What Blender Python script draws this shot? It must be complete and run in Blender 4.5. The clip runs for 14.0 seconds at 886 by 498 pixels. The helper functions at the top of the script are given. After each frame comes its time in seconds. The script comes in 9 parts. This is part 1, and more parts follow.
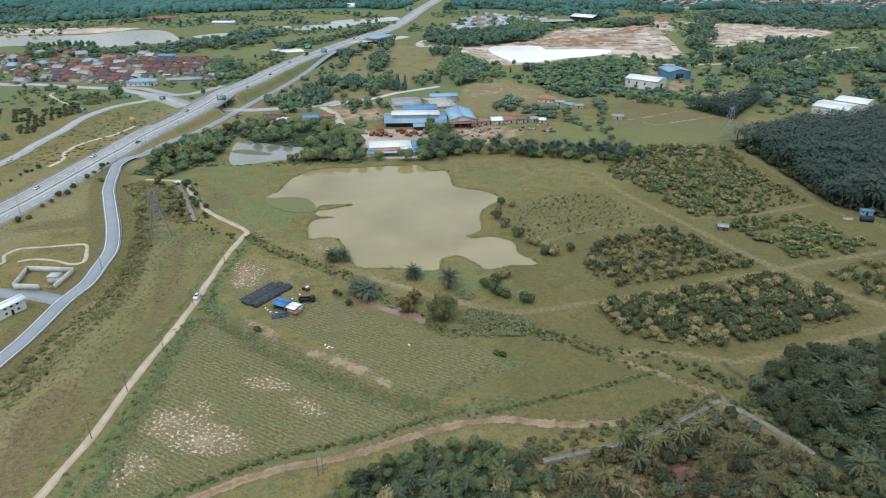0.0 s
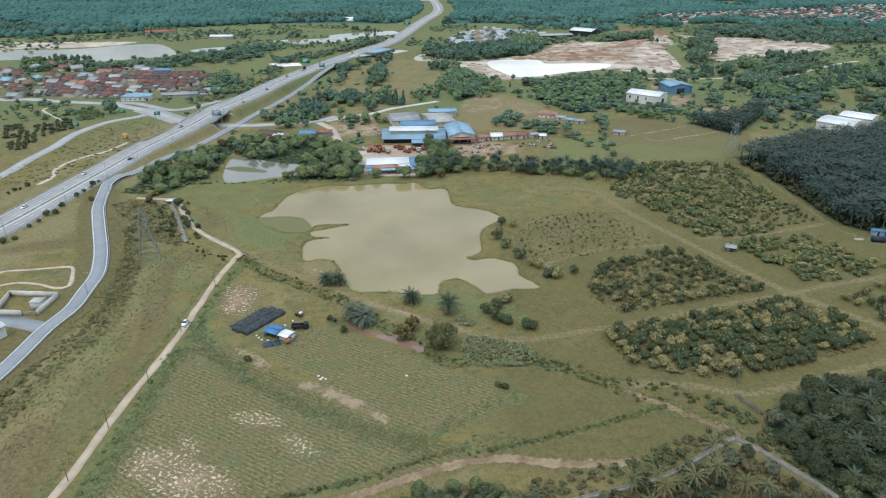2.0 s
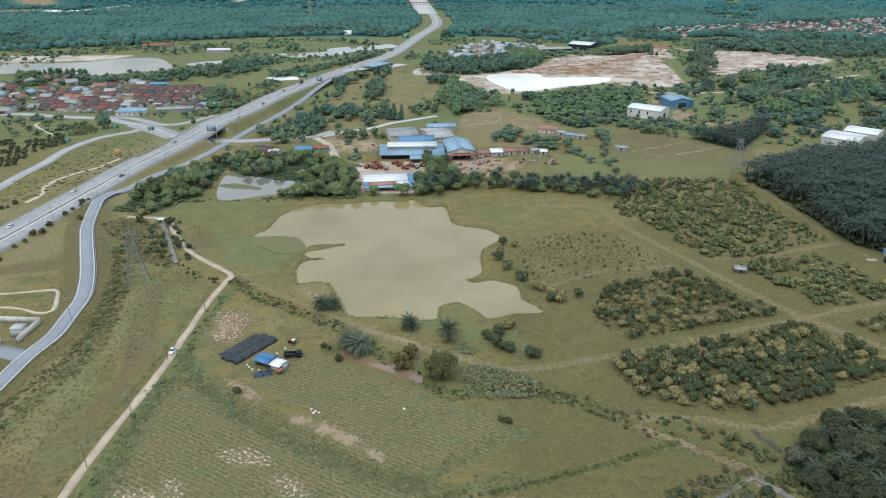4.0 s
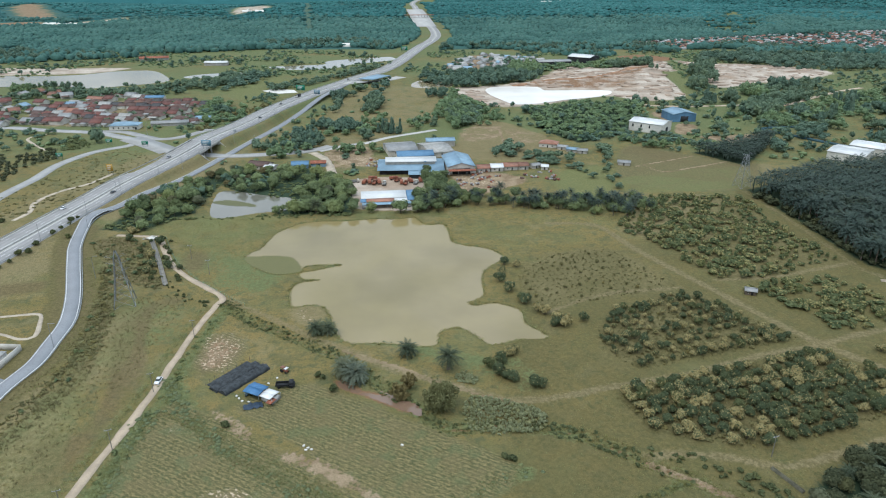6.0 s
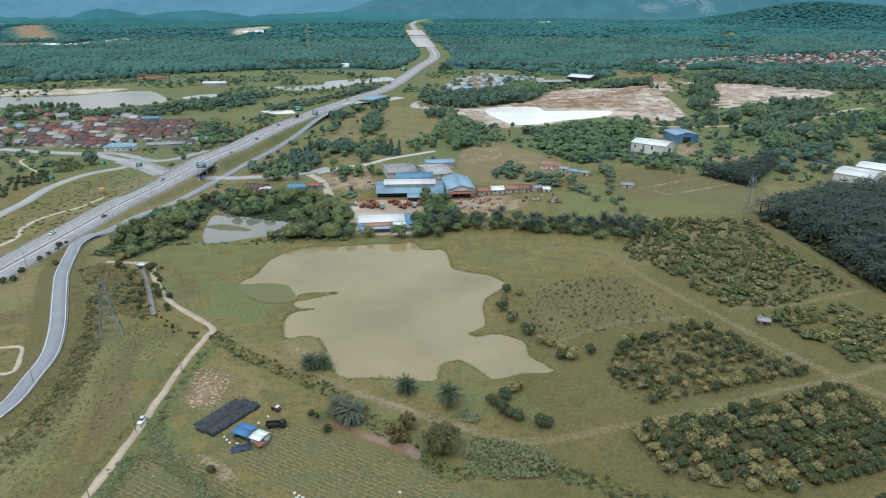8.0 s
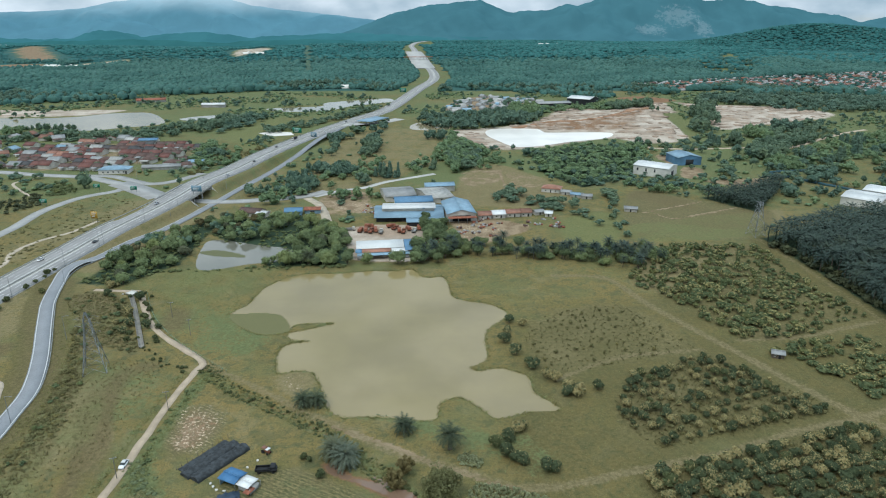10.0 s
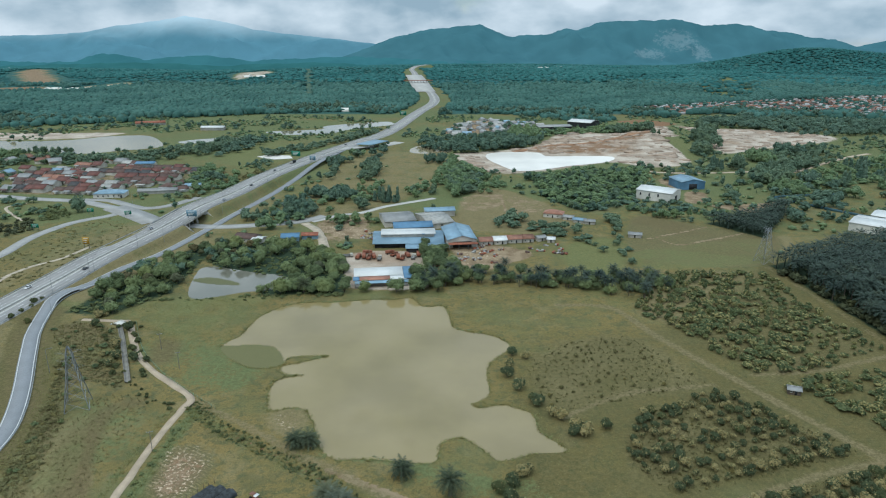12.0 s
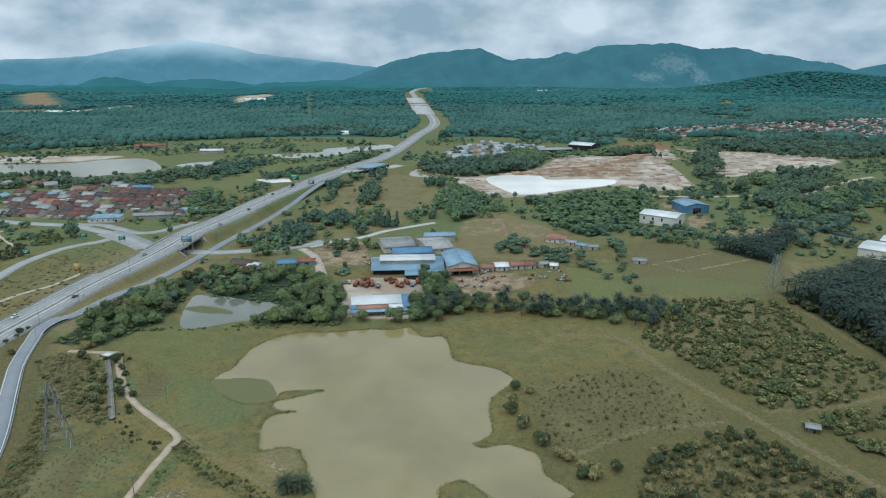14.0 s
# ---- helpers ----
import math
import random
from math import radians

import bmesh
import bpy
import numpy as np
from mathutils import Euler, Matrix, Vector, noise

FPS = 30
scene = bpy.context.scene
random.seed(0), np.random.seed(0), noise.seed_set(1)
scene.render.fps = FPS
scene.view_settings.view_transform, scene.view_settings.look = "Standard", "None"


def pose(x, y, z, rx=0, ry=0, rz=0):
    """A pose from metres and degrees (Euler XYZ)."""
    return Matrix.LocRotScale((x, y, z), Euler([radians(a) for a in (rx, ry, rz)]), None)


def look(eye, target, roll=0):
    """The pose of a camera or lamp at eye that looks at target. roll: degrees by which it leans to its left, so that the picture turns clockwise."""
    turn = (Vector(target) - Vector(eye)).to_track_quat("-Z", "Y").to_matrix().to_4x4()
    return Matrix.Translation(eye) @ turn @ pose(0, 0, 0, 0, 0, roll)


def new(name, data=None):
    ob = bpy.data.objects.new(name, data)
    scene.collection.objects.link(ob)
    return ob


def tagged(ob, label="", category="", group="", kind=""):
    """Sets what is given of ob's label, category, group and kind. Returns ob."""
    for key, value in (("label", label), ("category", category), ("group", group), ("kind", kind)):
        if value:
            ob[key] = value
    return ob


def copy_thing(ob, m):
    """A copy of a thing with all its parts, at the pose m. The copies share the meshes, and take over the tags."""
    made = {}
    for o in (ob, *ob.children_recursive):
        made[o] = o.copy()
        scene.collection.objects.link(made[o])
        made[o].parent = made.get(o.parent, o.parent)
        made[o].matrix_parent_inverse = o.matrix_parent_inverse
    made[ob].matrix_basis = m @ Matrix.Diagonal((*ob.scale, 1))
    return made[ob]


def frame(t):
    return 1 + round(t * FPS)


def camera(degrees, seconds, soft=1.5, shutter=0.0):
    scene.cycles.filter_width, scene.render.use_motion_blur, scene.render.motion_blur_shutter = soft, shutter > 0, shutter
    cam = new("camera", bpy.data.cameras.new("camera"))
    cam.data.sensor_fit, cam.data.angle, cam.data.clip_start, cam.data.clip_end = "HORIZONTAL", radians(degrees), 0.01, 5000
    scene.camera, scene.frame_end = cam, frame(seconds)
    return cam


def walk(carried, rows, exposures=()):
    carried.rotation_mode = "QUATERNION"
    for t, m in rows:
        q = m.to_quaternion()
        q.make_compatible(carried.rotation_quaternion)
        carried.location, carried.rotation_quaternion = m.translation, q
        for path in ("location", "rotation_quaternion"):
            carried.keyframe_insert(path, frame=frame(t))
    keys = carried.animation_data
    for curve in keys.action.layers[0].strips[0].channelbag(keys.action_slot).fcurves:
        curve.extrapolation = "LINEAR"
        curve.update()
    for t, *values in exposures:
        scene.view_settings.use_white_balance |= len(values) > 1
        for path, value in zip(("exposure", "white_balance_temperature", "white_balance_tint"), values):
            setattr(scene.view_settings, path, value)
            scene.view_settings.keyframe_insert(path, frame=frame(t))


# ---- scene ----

EXPOSURE = 0.23

# the flight: seconds, eye, a point 100 m ahead, lean
EYES = [
    (0.0, (0.00, 0.00, 135.00), (-0.025, 89.878, 91.160), 0.005),
    (0.5, (-0.07, 2.78, 135.04), (-0.042, 92.859, 91.611), -0.002),
    (1.0, (-0.03, 5.68, 135.05), (0.040, 95.959, 92.029), -0.008),
    (1.5, (-0.02, 8.56, 135.04), (0.081, 99.024, 92.428), 0.009),
    (2.0, (-0.11, 11.51, 134.93), (0.059, 102.170, 92.731), 0.020),
    (2.5, (-0.25, 14.39, 134.88), (-0.005, 105.253, 93.116), 0.018),
    (3.0, (-0.38, 17.37, 134.82), (-0.059, 108.409, 93.450), 0.042),
    (5.5, (-0.69, 32.29, 134.72), (-0.156, 124.195, 95.311), 0.029),
    (6.0, (-0.90, 35.40, 134.66), (-0.292, 127.464, 95.634), 0.047),
    (6.5, (-0.86, 38.35, 134.55), (-0.220, 130.663, 96.107), 0.046),
    (7.0, (-0.94, 41.42, 134.55), (-0.275, 133.980, 96.695), 0.021),
    (7.5, (-0.96, 44.48, 134.36), (-0.279, 137.339, 97.251), 0.023),
    (8.0, (-1.14, 47.50, 134.32), (-0.412, 140.629, 97.906), 0.021),
    (10.5, (-1.41, 62.29, 134.57), (-0.557, 156.746, 101.734), 0.046),
    (11.0, (-1.39, 65.23, 134.38), (-0.514, 159.955, 102.359), 0.068),
    (11.5, (-1.50, 67.90, 134.49), (-0.616, 162.883, 103.216), 0.096),
    (12.0, (-1.43, 70.61, 134.30), (-0.577, 165.859, 103.844), 0.115),
    (12.5, (-1.45, 73.41, 134.20), (-0.610, 168.911, 104.546), 0.125),
    (13.0, (-1.56, 76.50, 134.07), (-0.688, 172.238, 105.190), 0.129),
    (13.5, (-1.46, 79.27, 134.18), (-0.596, 175.243, 106.102), 0.121),
    (14.0, (-1.32, 81.83, 134.33), (-0.496, 178.034, 107.049), 0.094),
]

cam = camera(68.85, 14.0, soft=1.12)
walk(cam, [(t, look(e, a, r)) for t, e, a, r in EYES], exposures=[(0.0, EXPOSURE + 0.01, 5800, 11), (7.0, EXPOSURE - 0.04, 5830, 11), (10.5, EXPOSURE - 0.20, 5800, 6), (14.0, EXPOSURE - 0.38, 5650, 5)])

# ---- daylight: a bright sky with broken cloud, a soft high sun ----
SUN_HEIGHT, SUN_TURN = radians(58), radians(215)
world = bpy.data.worlds.new("sky")
scene.world = world
world.use_nodes = True
wn, wl = world.node_tree.nodes, world.node_tree.links
wn.clear()
sky = wn.new("ShaderNodeTexSky")
sky.sky_type = 'NISHITA'
sky.sun_disc = False
sky.sun_elevation, sky.sun_rotation = SUN_HEIGHT, SUN_TURN
sky.air_density, sky.dust_density, sky.altitude = 1.2, 0.5, 100
co = wn.new("ShaderNodeTexCoord")
# puffs of cloud, wider than they are tall
com = wn.new("ShaderNodeMapping")
com.inputs["Scale"].default_value = (5.0, 5.0, 10.0)
wl.new(co.outputs["Generated"], com.inputs[0])
cloud = wn.new("ShaderNodeTexNoise")
cloud.inputs["Scale"].default_value, cloud.inputs["Detail"].default_value = 0.8, 7.0
cloud.inputs["Roughness"].default_value, cloud.inputs["Distortion"].default_value = 0.55, 0.35
wl.new(com.outputs[0], cloud.inputs["Vector"])
cover = wn.new("ShaderNodeMapRange")
cover.interpolation_type = 'SMOOTHSTEP'
cover.inputs["From Min"].default_value, cover.inputs["From Max"].default_value = 0.22, 0.40
wl.new(cloud.outputs["Fac"], cover.inputs["Value"])
shade = wn.new("ShaderNodeTexNoise")
shade.inputs["Scale"].default_value, shade.inputs["Detail"].default_value = 1.5, 6.0
wl.new(com.outputs[0], shade.inputs["Vector"])
ramp = wn.new("ShaderNodeValToRGB")
ramp.color_ramp.elements[0].position, ramp.color_ramp.elements[0].color = 0.36, (3.5, 4.5, 5.1, 1)
ramp.color_ramp.elements[1].position, ramp.color_ramp.elements[1].color = 0.62, (7.6, 8.1, 8.3, 1)
wl.new(shade.outputs["Fac"], ramp.inputs[0])
mixc = wn.new("ShaderNodeMix"); mixc.data_type = 'RGBA'
wl.new(cover.outputs[0], mixc.inputs["Factor"])
wl.new(sky.outputs[0], mixc.inputs["A"]); wl.new(ramp.outputs[0], mixc.inputs["B"])
# thin bright overcast: lighter towards the zenith
sep = wn.new("ShaderNodeSeparateXYZ")
wl.new(co.outputs["Generated"], sep.inputs[0])
rise = wn.new("ShaderNodeMapRange")
rise.interpolation_type = 'SMOOTHSTEP'
for key, value in (("From Min", 0.25), ("From Max", 0.85), ("To Min", 1.0), ("To Max", 2.3)):
    rise.inputs[key].default_value = value
wl.new(sep.outputs["Z"], rise.inputs["Value"])
lift = wn.new("ShaderNodeVectorMath"); lift.operation = 'SCALE'
wl.new(mixc.outputs["Result"], lift.inputs[0]); wl.new(rise.outputs[0], lift.inputs["Scale"])
bg = wn.new("ShaderNodeBackground"); bg.inputs["Strength"].default_value = 0.10
wl.new(lift.outputs[0], bg.inputs["Color"])
wl.new(bg.outputs[0], wn.new("ShaderNodeOutputWorld").inputs["Surface"])

sun = new("sun", bpy.data.lights.new("sun", 'SUN'))
sun.data.energy, sun.data.angle, sun.data.color = 1.5, radians(14), (1.0, 0.90, 0.74)
sun.matrix_world = look((0, 0, 0), (-math.sin(SUN_TURN) * math.cos(SUN_HEIGHT), -math.cos(SUN_TURN) * math.cos(SUN_HEIGHT), -math.sin(SUN_HEIGHT)))
sun.location = (0, 0, 400)

# ---- materials ----
class Mat:
    """A node material in few words: each method returns an output socket."""

    def __init__(self, name):
        self.m = bpy.data.materials.new(name)
        self.m.use_nodes = True
        self.n, self.l = self.m.node_tree.nodes, self.m.node_tree.links
        self.b = self.n["Principled BSDF"]
        self.pos = None

    def put(self, socket, v):
        if isinstance(v, bpy.types.NodeSocket):
            self.l.new(v, socket)
        elif v is not None:
            if socket.type == 'RGBA' and len(v) == 3:
                v = (*v, 1)
            socket.default_value = v

    def where(self, world_space=True):
        if self.pos is None:
            self.pos = self.n.new("ShaderNodeNewGeometry").outputs["Position"] if world_space else self.n.new("ShaderNodeTexCoord").outputs["Object"]
        return self.pos

    def noise(self, size, detail=3.0, rough=0.55, vec=None, stretch=None):
        """Noise whose features are about size metres across."""
        node = self.n.new("ShaderNodeTexNoise")
        v = vec or self.where()
        if stretch:
            mp = self.n.new("ShaderNodeMapping")
            mp.vector_type = 'TEXTURE'
            mp.inputs["Rotation"].default_value[2] = stretch[0]
            mp.inputs["Scale"].default_value = stretch[1]
            self.l.new(v, mp.inputs[0])
            v = mp.outputs[0]
        self.l.new(v, node.inputs["Vector"])
        node.inputs["Scale"].default_value, node.inputs["Detail"].default_value, node.inputs["Roughness"].default_value = 1.0 / size, detail, rough
        return node.outputs["Fac"]

    def span(self, v, lo, hi, a=0.0, b=1.0):
        node = self.n.new("ShaderNodeMapRange")
        node.interpolation_type = 'SMOOTHSTEP'
        for k, x in zip(("Value", "From Min", "From Max", "To Min", "To Max"), (v, lo, hi, a, b)):
            self.put(node.inputs[k], x)
        return node.outputs[0]

    def math(self, op, a, b=0.0):
        node = self.n.new("ShaderNodeMath")
        node.operation = op
        self.put(node.inputs[0], a)
        self.put(node.inputs[1], b)
        return node.outputs[0]

    def mix(self, f, a, b, how='MIX'):
        node = self.n.new("ShaderNodeMix")
        node.data_type, node.blend_type = 'RGBA', how
        self.put(node.inputs["Factor"], f)
        self.put(node.inputs["A"], a)
        self.put(node.inputs["B"], b)
        return node.outputs["Result"]

    def attr(self, name):
        node = self.n.new("ShaderNodeAttribute")
        node.attribute_name = name
        s = self.n.new("ShaderNodeSeparateColor")
        self.l.new(node.outputs["Color"], s.inputs[0])
        return s.outputs

    def alpha(self, name):
        node = self.n.new("ShaderNodeAttribute")
        node.attribute_name = name
        return node.outputs["Alpha"]

    def each(self):
        return self.n.new("ShaderNodeObjectInfo").outputs["Random"]

    def island(self):
        return self.n.new("ShaderNodeNewGeometry").outputs["Random Per Island"]

    def done(self, color, rough=0.85, metal=0.0, bump=None, depth=0.1, strength=0.5, spec=0.3):
        self.put(self.b.inputs["Base Color"], color)
        self.put(self.b.inputs["Roughness"], rough)
        self.put(self.b.inputs["Metallic"], metal)
        self.put(self.b.inputs["Specular IOR Level"], spec)
        if bump is not None:
            node = self.n.new("ShaderNodeBump")
            node.inputs["Distance"].default_value, node.inputs["Strength"].default_value = depth, strength
            self.l.new(bump, node.inputs["Height"])
            self.l.new(node.outputs[0], self.b.inputs["Normal"])
        return self.m


def plain(name, color, rough=0.7, metal=0.0, vary=0.25, size=1.5, fine=0.25, spec=0.3, dirt=None):
    """Paint, metal, concrete and the like: a base colour with stains and grain."""
    k = Mat(name)
    k.where(False)
    dark = tuple(c * (1 - vary) for c in color)
    c = k.mix(k.span(k.noise(size, 4), 0.35, 0.65), dark, color)
    c = k.mix(k.math('MULTIPLY', k.span(k.noise(fine, 3), 0.45, 0.7), 0.35), c, dirt or tuple(v * 0.55 for v in color))
    r = k.math('MULTIPLY', k.each(), 0.18)
    c = k.mix(r, c, (0.02, 0.02, 0.02))
    return k.done(c, rough, metal, k.noise(fine, 3), 0.02, 0.3, spec)


def ground_material():
    k = Mat("field_ground")
    a, b, c3 = k.attr("cover_a"), k.attr("cover_b"), k.attr("cover_c")
    big, mid, small, grain = k.noise(60, 4), k.noise(9, 4), k.noise(1.6, 4, 0.65), k.noise(0.35, 3, 0.7)

    def mask(v, amp=0.55, soft=0.10):
        jig = k.math('ADD', k.math('MULTIPLY', k.math('SUBTRACT', mid, 0.5), amp), k.math('MULTIPLY', k.math('SUBTRACT', small, 0.5), amp * 1.3))
        return k.math('MULTIPLY', k.span(k.math('ADD', v, jig), 0.5 - soft, 0.5 + soft), k.span(v, 0.02, 0.12))

    col = k.mix(k.span(big, 0.38, 0.62), GRASS_A, GRASS_B)
    col = k.mix(k.span(mid, 0.35, 0.68), col, GRASS_C)
    # mottling: ranker and barer patches, tussocks
    patch, tuss = k.noise(4.5, 5, 0.62), k.noise(1.1, 4, 0.7)
    col = k.mix(k.span(patch, 0.50, 0.64, 0.0, 0.65), col, (0.060, 0.082, 0.042))
    col = k.mix(k.span(k.noise(5.5, 5, 0.65), 0.54, 0.68, 0.0, 0.6), col, (0.178, 0.152, 0.076))
    col = k.mix(k.span(tuss, 0.52, 0.64, 0.0, 0.5), col, (0.045, 0.062, 0.032))
    col = k.mix(k.span(k.noise(0.8, 3, 0.6), 0.58, 0.68, 0.0, 0.4), col, (0.23, 0.20, 0.10))
    col = k.mix(k.span(k.noise(14, 5, 0.6), 0.52, 0.66, 0.0, 0.6), col, (0.098, 0.098, 0.046))
    col = k.mix(k.span(k.noise(19, 5, 0.6), 0.54, 0.68, 0.0, 0.5), col, (0.215, 0.180, 0.092))
    # tussocks and ranker clumps a few metres wide
    col = k.mix(k.span(k.noise(2.6, 5, 0.7), 0.53, 0.63, 0.0, 0.50), col, (0.066, 0.078, 0.036))
    col = k.mix(k.span(k.noise(33, 5, 0.6), 0.50, 0.62, 0.0, 0.45), col, (0.118, 0.128, 0.056))
    sepy = k.n.new("ShaderNodeSeparateXYZ")
    k.l.new(k.where(), sepy.inputs[0])
    # hummocky pasture and scrub of the far plain
    plain_y = k.span(sepy.outputs["Y"], 430, 540)
    col = k.mix(k.math('MULTIPLY', plain_y, k.span(k.noise(13, 5, 0.65), 0.48, 0.62, 0.0, 0.42)), col, (0.060, 0.092, 0.046))
    col = k.mix(k.math('MULTIPLY', plain_y, k.span(k.noise(48, 5, 0.6), 0.52, 0.64, 0.0, 0.45)), col, (0.170, 0.160, 0.082))
    # dry grass
    dry = k.mix(k.span(small, 0.3, 0.7), (0.165, 0.134, 0.068), (0.232, 0.190, 0.098))
    col = k.mix(k.math('MULTIPLY', mask(a[2], 0.8, 0.25), 0.85), col, dry)
    # close olive sward, its tone lowered to paint cloud shade in the east
    dimmed_sward = k.mix(k.span(small, 0.3, 0.7), (0.078, 0.071, 0.028), (0.130, 0.109, 0.045))
    col = k.mix(k.math('MULTIPLY', k.span(k.math('ADD', k.alpha("cover_a"), k.math('MULTIPLY', k.math('SUBTRACT', mid, 0.5), 0.9)), 0.2, 0.8), 0.72), col, dimmed_sward)
    # tall rank grass and creepers
    lush = k.mix(k.span(small, 0.3, 0.7), (0.094, 0.113, 0.047), (0.152, 0.165, 0.072))
    col = k.mix(mask(a[1], 0.9, 0.2), col, lush)
    # tilled ridges with crop rows
    rows = k.noise(1.0, 4, 0.65, stretch=(radians(-28), (1.5, 0.5, 1)))
    band = k.n.new("ShaderNodeTexWave")
    band.bands_direction = 'Y'
    for key, val in (("Scale", 0.314 / 1.5), ("Distortion", 2.2), ("Detail", 4.0), ("Detail Scale", 2.2)):
        band.inputs[key].default_value = val
    turn = k.n.new("ShaderNodeMapping")
    turn.vector_type = 'TEXTURE'
    turn.inputs["Rotation"].default_value[2] = radians(-28)
    k.l.new(k.where(), turn.inputs[0])
    k.l.new(turn.outputs[0], band.inputs["Vector"])
    furrow = k.math('ADD', k.math('MULTIPLY', band.outputs["Fac"], 0.11), k.math('MULTIPLY', rows, 1.0))
    till = k.mix(k.span(furrow, 0.44, 0.70), (0.080, 0.082, 0.038), (0.222, 0.180, 0.086))
    till = k.mix(k.span(k.noise(11, 5, 0.65), 0.48, 0.60, 0.0, 0.5), till, (0.158, 0.128, 0.064))
    till = k.mix(k.span(mid, 0.52, 0.66, 0.0, 0.55), till, (0.105, 0.125, 0.058))
    col = k.mix(k.math('MULTIPLY', mask(b[1], 0.4, 0.2), 0.9), col, till)
    # turned brown earth, and fresh green meadow
    brown = k.mix(k.span(small, 0.3, 0.7), (0.096, 0.074, 0.036), (0.165, 0.126, 0.062))
    col = k.mix(k.math('MULTIPLY', k.span(k.math('ADD', k.alpha("cover_b"), k.math('MULTIPLY', k.math('SUBTRACT', mid, 0.5), 0.7)), 0.15, 0.85), 0.85), col, brown)
    fresh = k.mix(k.span(small, 0.3, 0.7), (0.112, 0.122, 0.047), (0.172, 0.176, 0.073))
    col = k.mix(k.math('MULTIPLY', k.span(k.math('ADD', k.alpha("cover_c"), k.math('MULTIPLY', k.math('SUBTRACT', mid, 0.5), 0.7)), 0.15, 0.85), 0.85), col, fresh)
    # bare soil, pale where it has dried
    soil = k.mix(k.span(mid, 0.40, 0.60), (0.19, 0.132, 0.080), (0.285, 0.212, 0.135))
    soil = k.mix(k.math('MULTIPLY', k.span(small, 0.55, 0.72), 0.4), soil, (0.42, 0.33, 0.24))
    col = k.mix(mask(a[0], 0.8, 0.10), col, soil)
    # broken soil showing between weeds
    spot = k.math('MULTIPLY', k.span(k.math('ADD', k.math('MULTIPLY', furrow, 0.22), k.math('MULTIPLY', k.noise(1.1, 4, 0.65), 0.80)), 0.555, 0.62), k.span(k.math('ADD', c3[0], k.math('MULTIPLY', k.math('SUBTRACT', mid, 0.5), 1.2)), 0.35, 0.75))
    col = k.mix(k.math('MULTIPLY', k.span(c3[0], 0.45, 0.9), 0.45), col, (0.24, 0.175, 0.11))
    col = k.mix(k.math('MULTIPLY', spot, 0.95), col, (0.60, 0.475, 0.34))
    # worn grass tracks
    col = k.mix(k.math('MULTIPLY', mask(c3[1], 0.75, 0.25), 0.72), col, k.mix(k.span(small, 0.35, 0.65), (0.150, 0.120, 0.060), (0.228, 0.182, 0.102)))
    # sand and quarry spoil
    sand = k.mix(k.span(k.noise(26, 5), 0.36, 0.64), (0.32, 0.255, 0.198), (0.50, 0.425, 0.35))
    sand = k.mix(k.span(k.noise(70, 4), 0.57, 0.68, 0.0, 0.7), sand, (0.28, 0.19, 0.125))
    col = k.mix(mask(b[0], 0.5, 0.12), col, sand)
    # woodland floor: dark green near, far off the painted haze tint of the canopy
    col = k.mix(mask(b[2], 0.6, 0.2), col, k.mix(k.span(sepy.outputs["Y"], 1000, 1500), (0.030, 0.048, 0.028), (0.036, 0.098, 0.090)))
    # red mud on the banks
    col = k.mix(mask(c3[2], 0.6, 0.15), col, (0.21, 0.118, 0.066))
    col = k.mix(k.span(grain, 0.35, 0.70, 0.0, 0.42), col, (0.02, 0.03, 0.012))
    hgt = k.math('ADD', k.math('MULTIPLY', small, 1.0), k.math('MULTIPLY', grain, 0.5))
    return k.done(col, 0.95, 0.0, hgt, 0.30, 0.55, 0.1)


GRASS_A, GRASS_B, GRASS_C = (0.184, 0.140, 0.052), (0.140, 0.121, 0.045), (0.216, 0.157, 0.060)


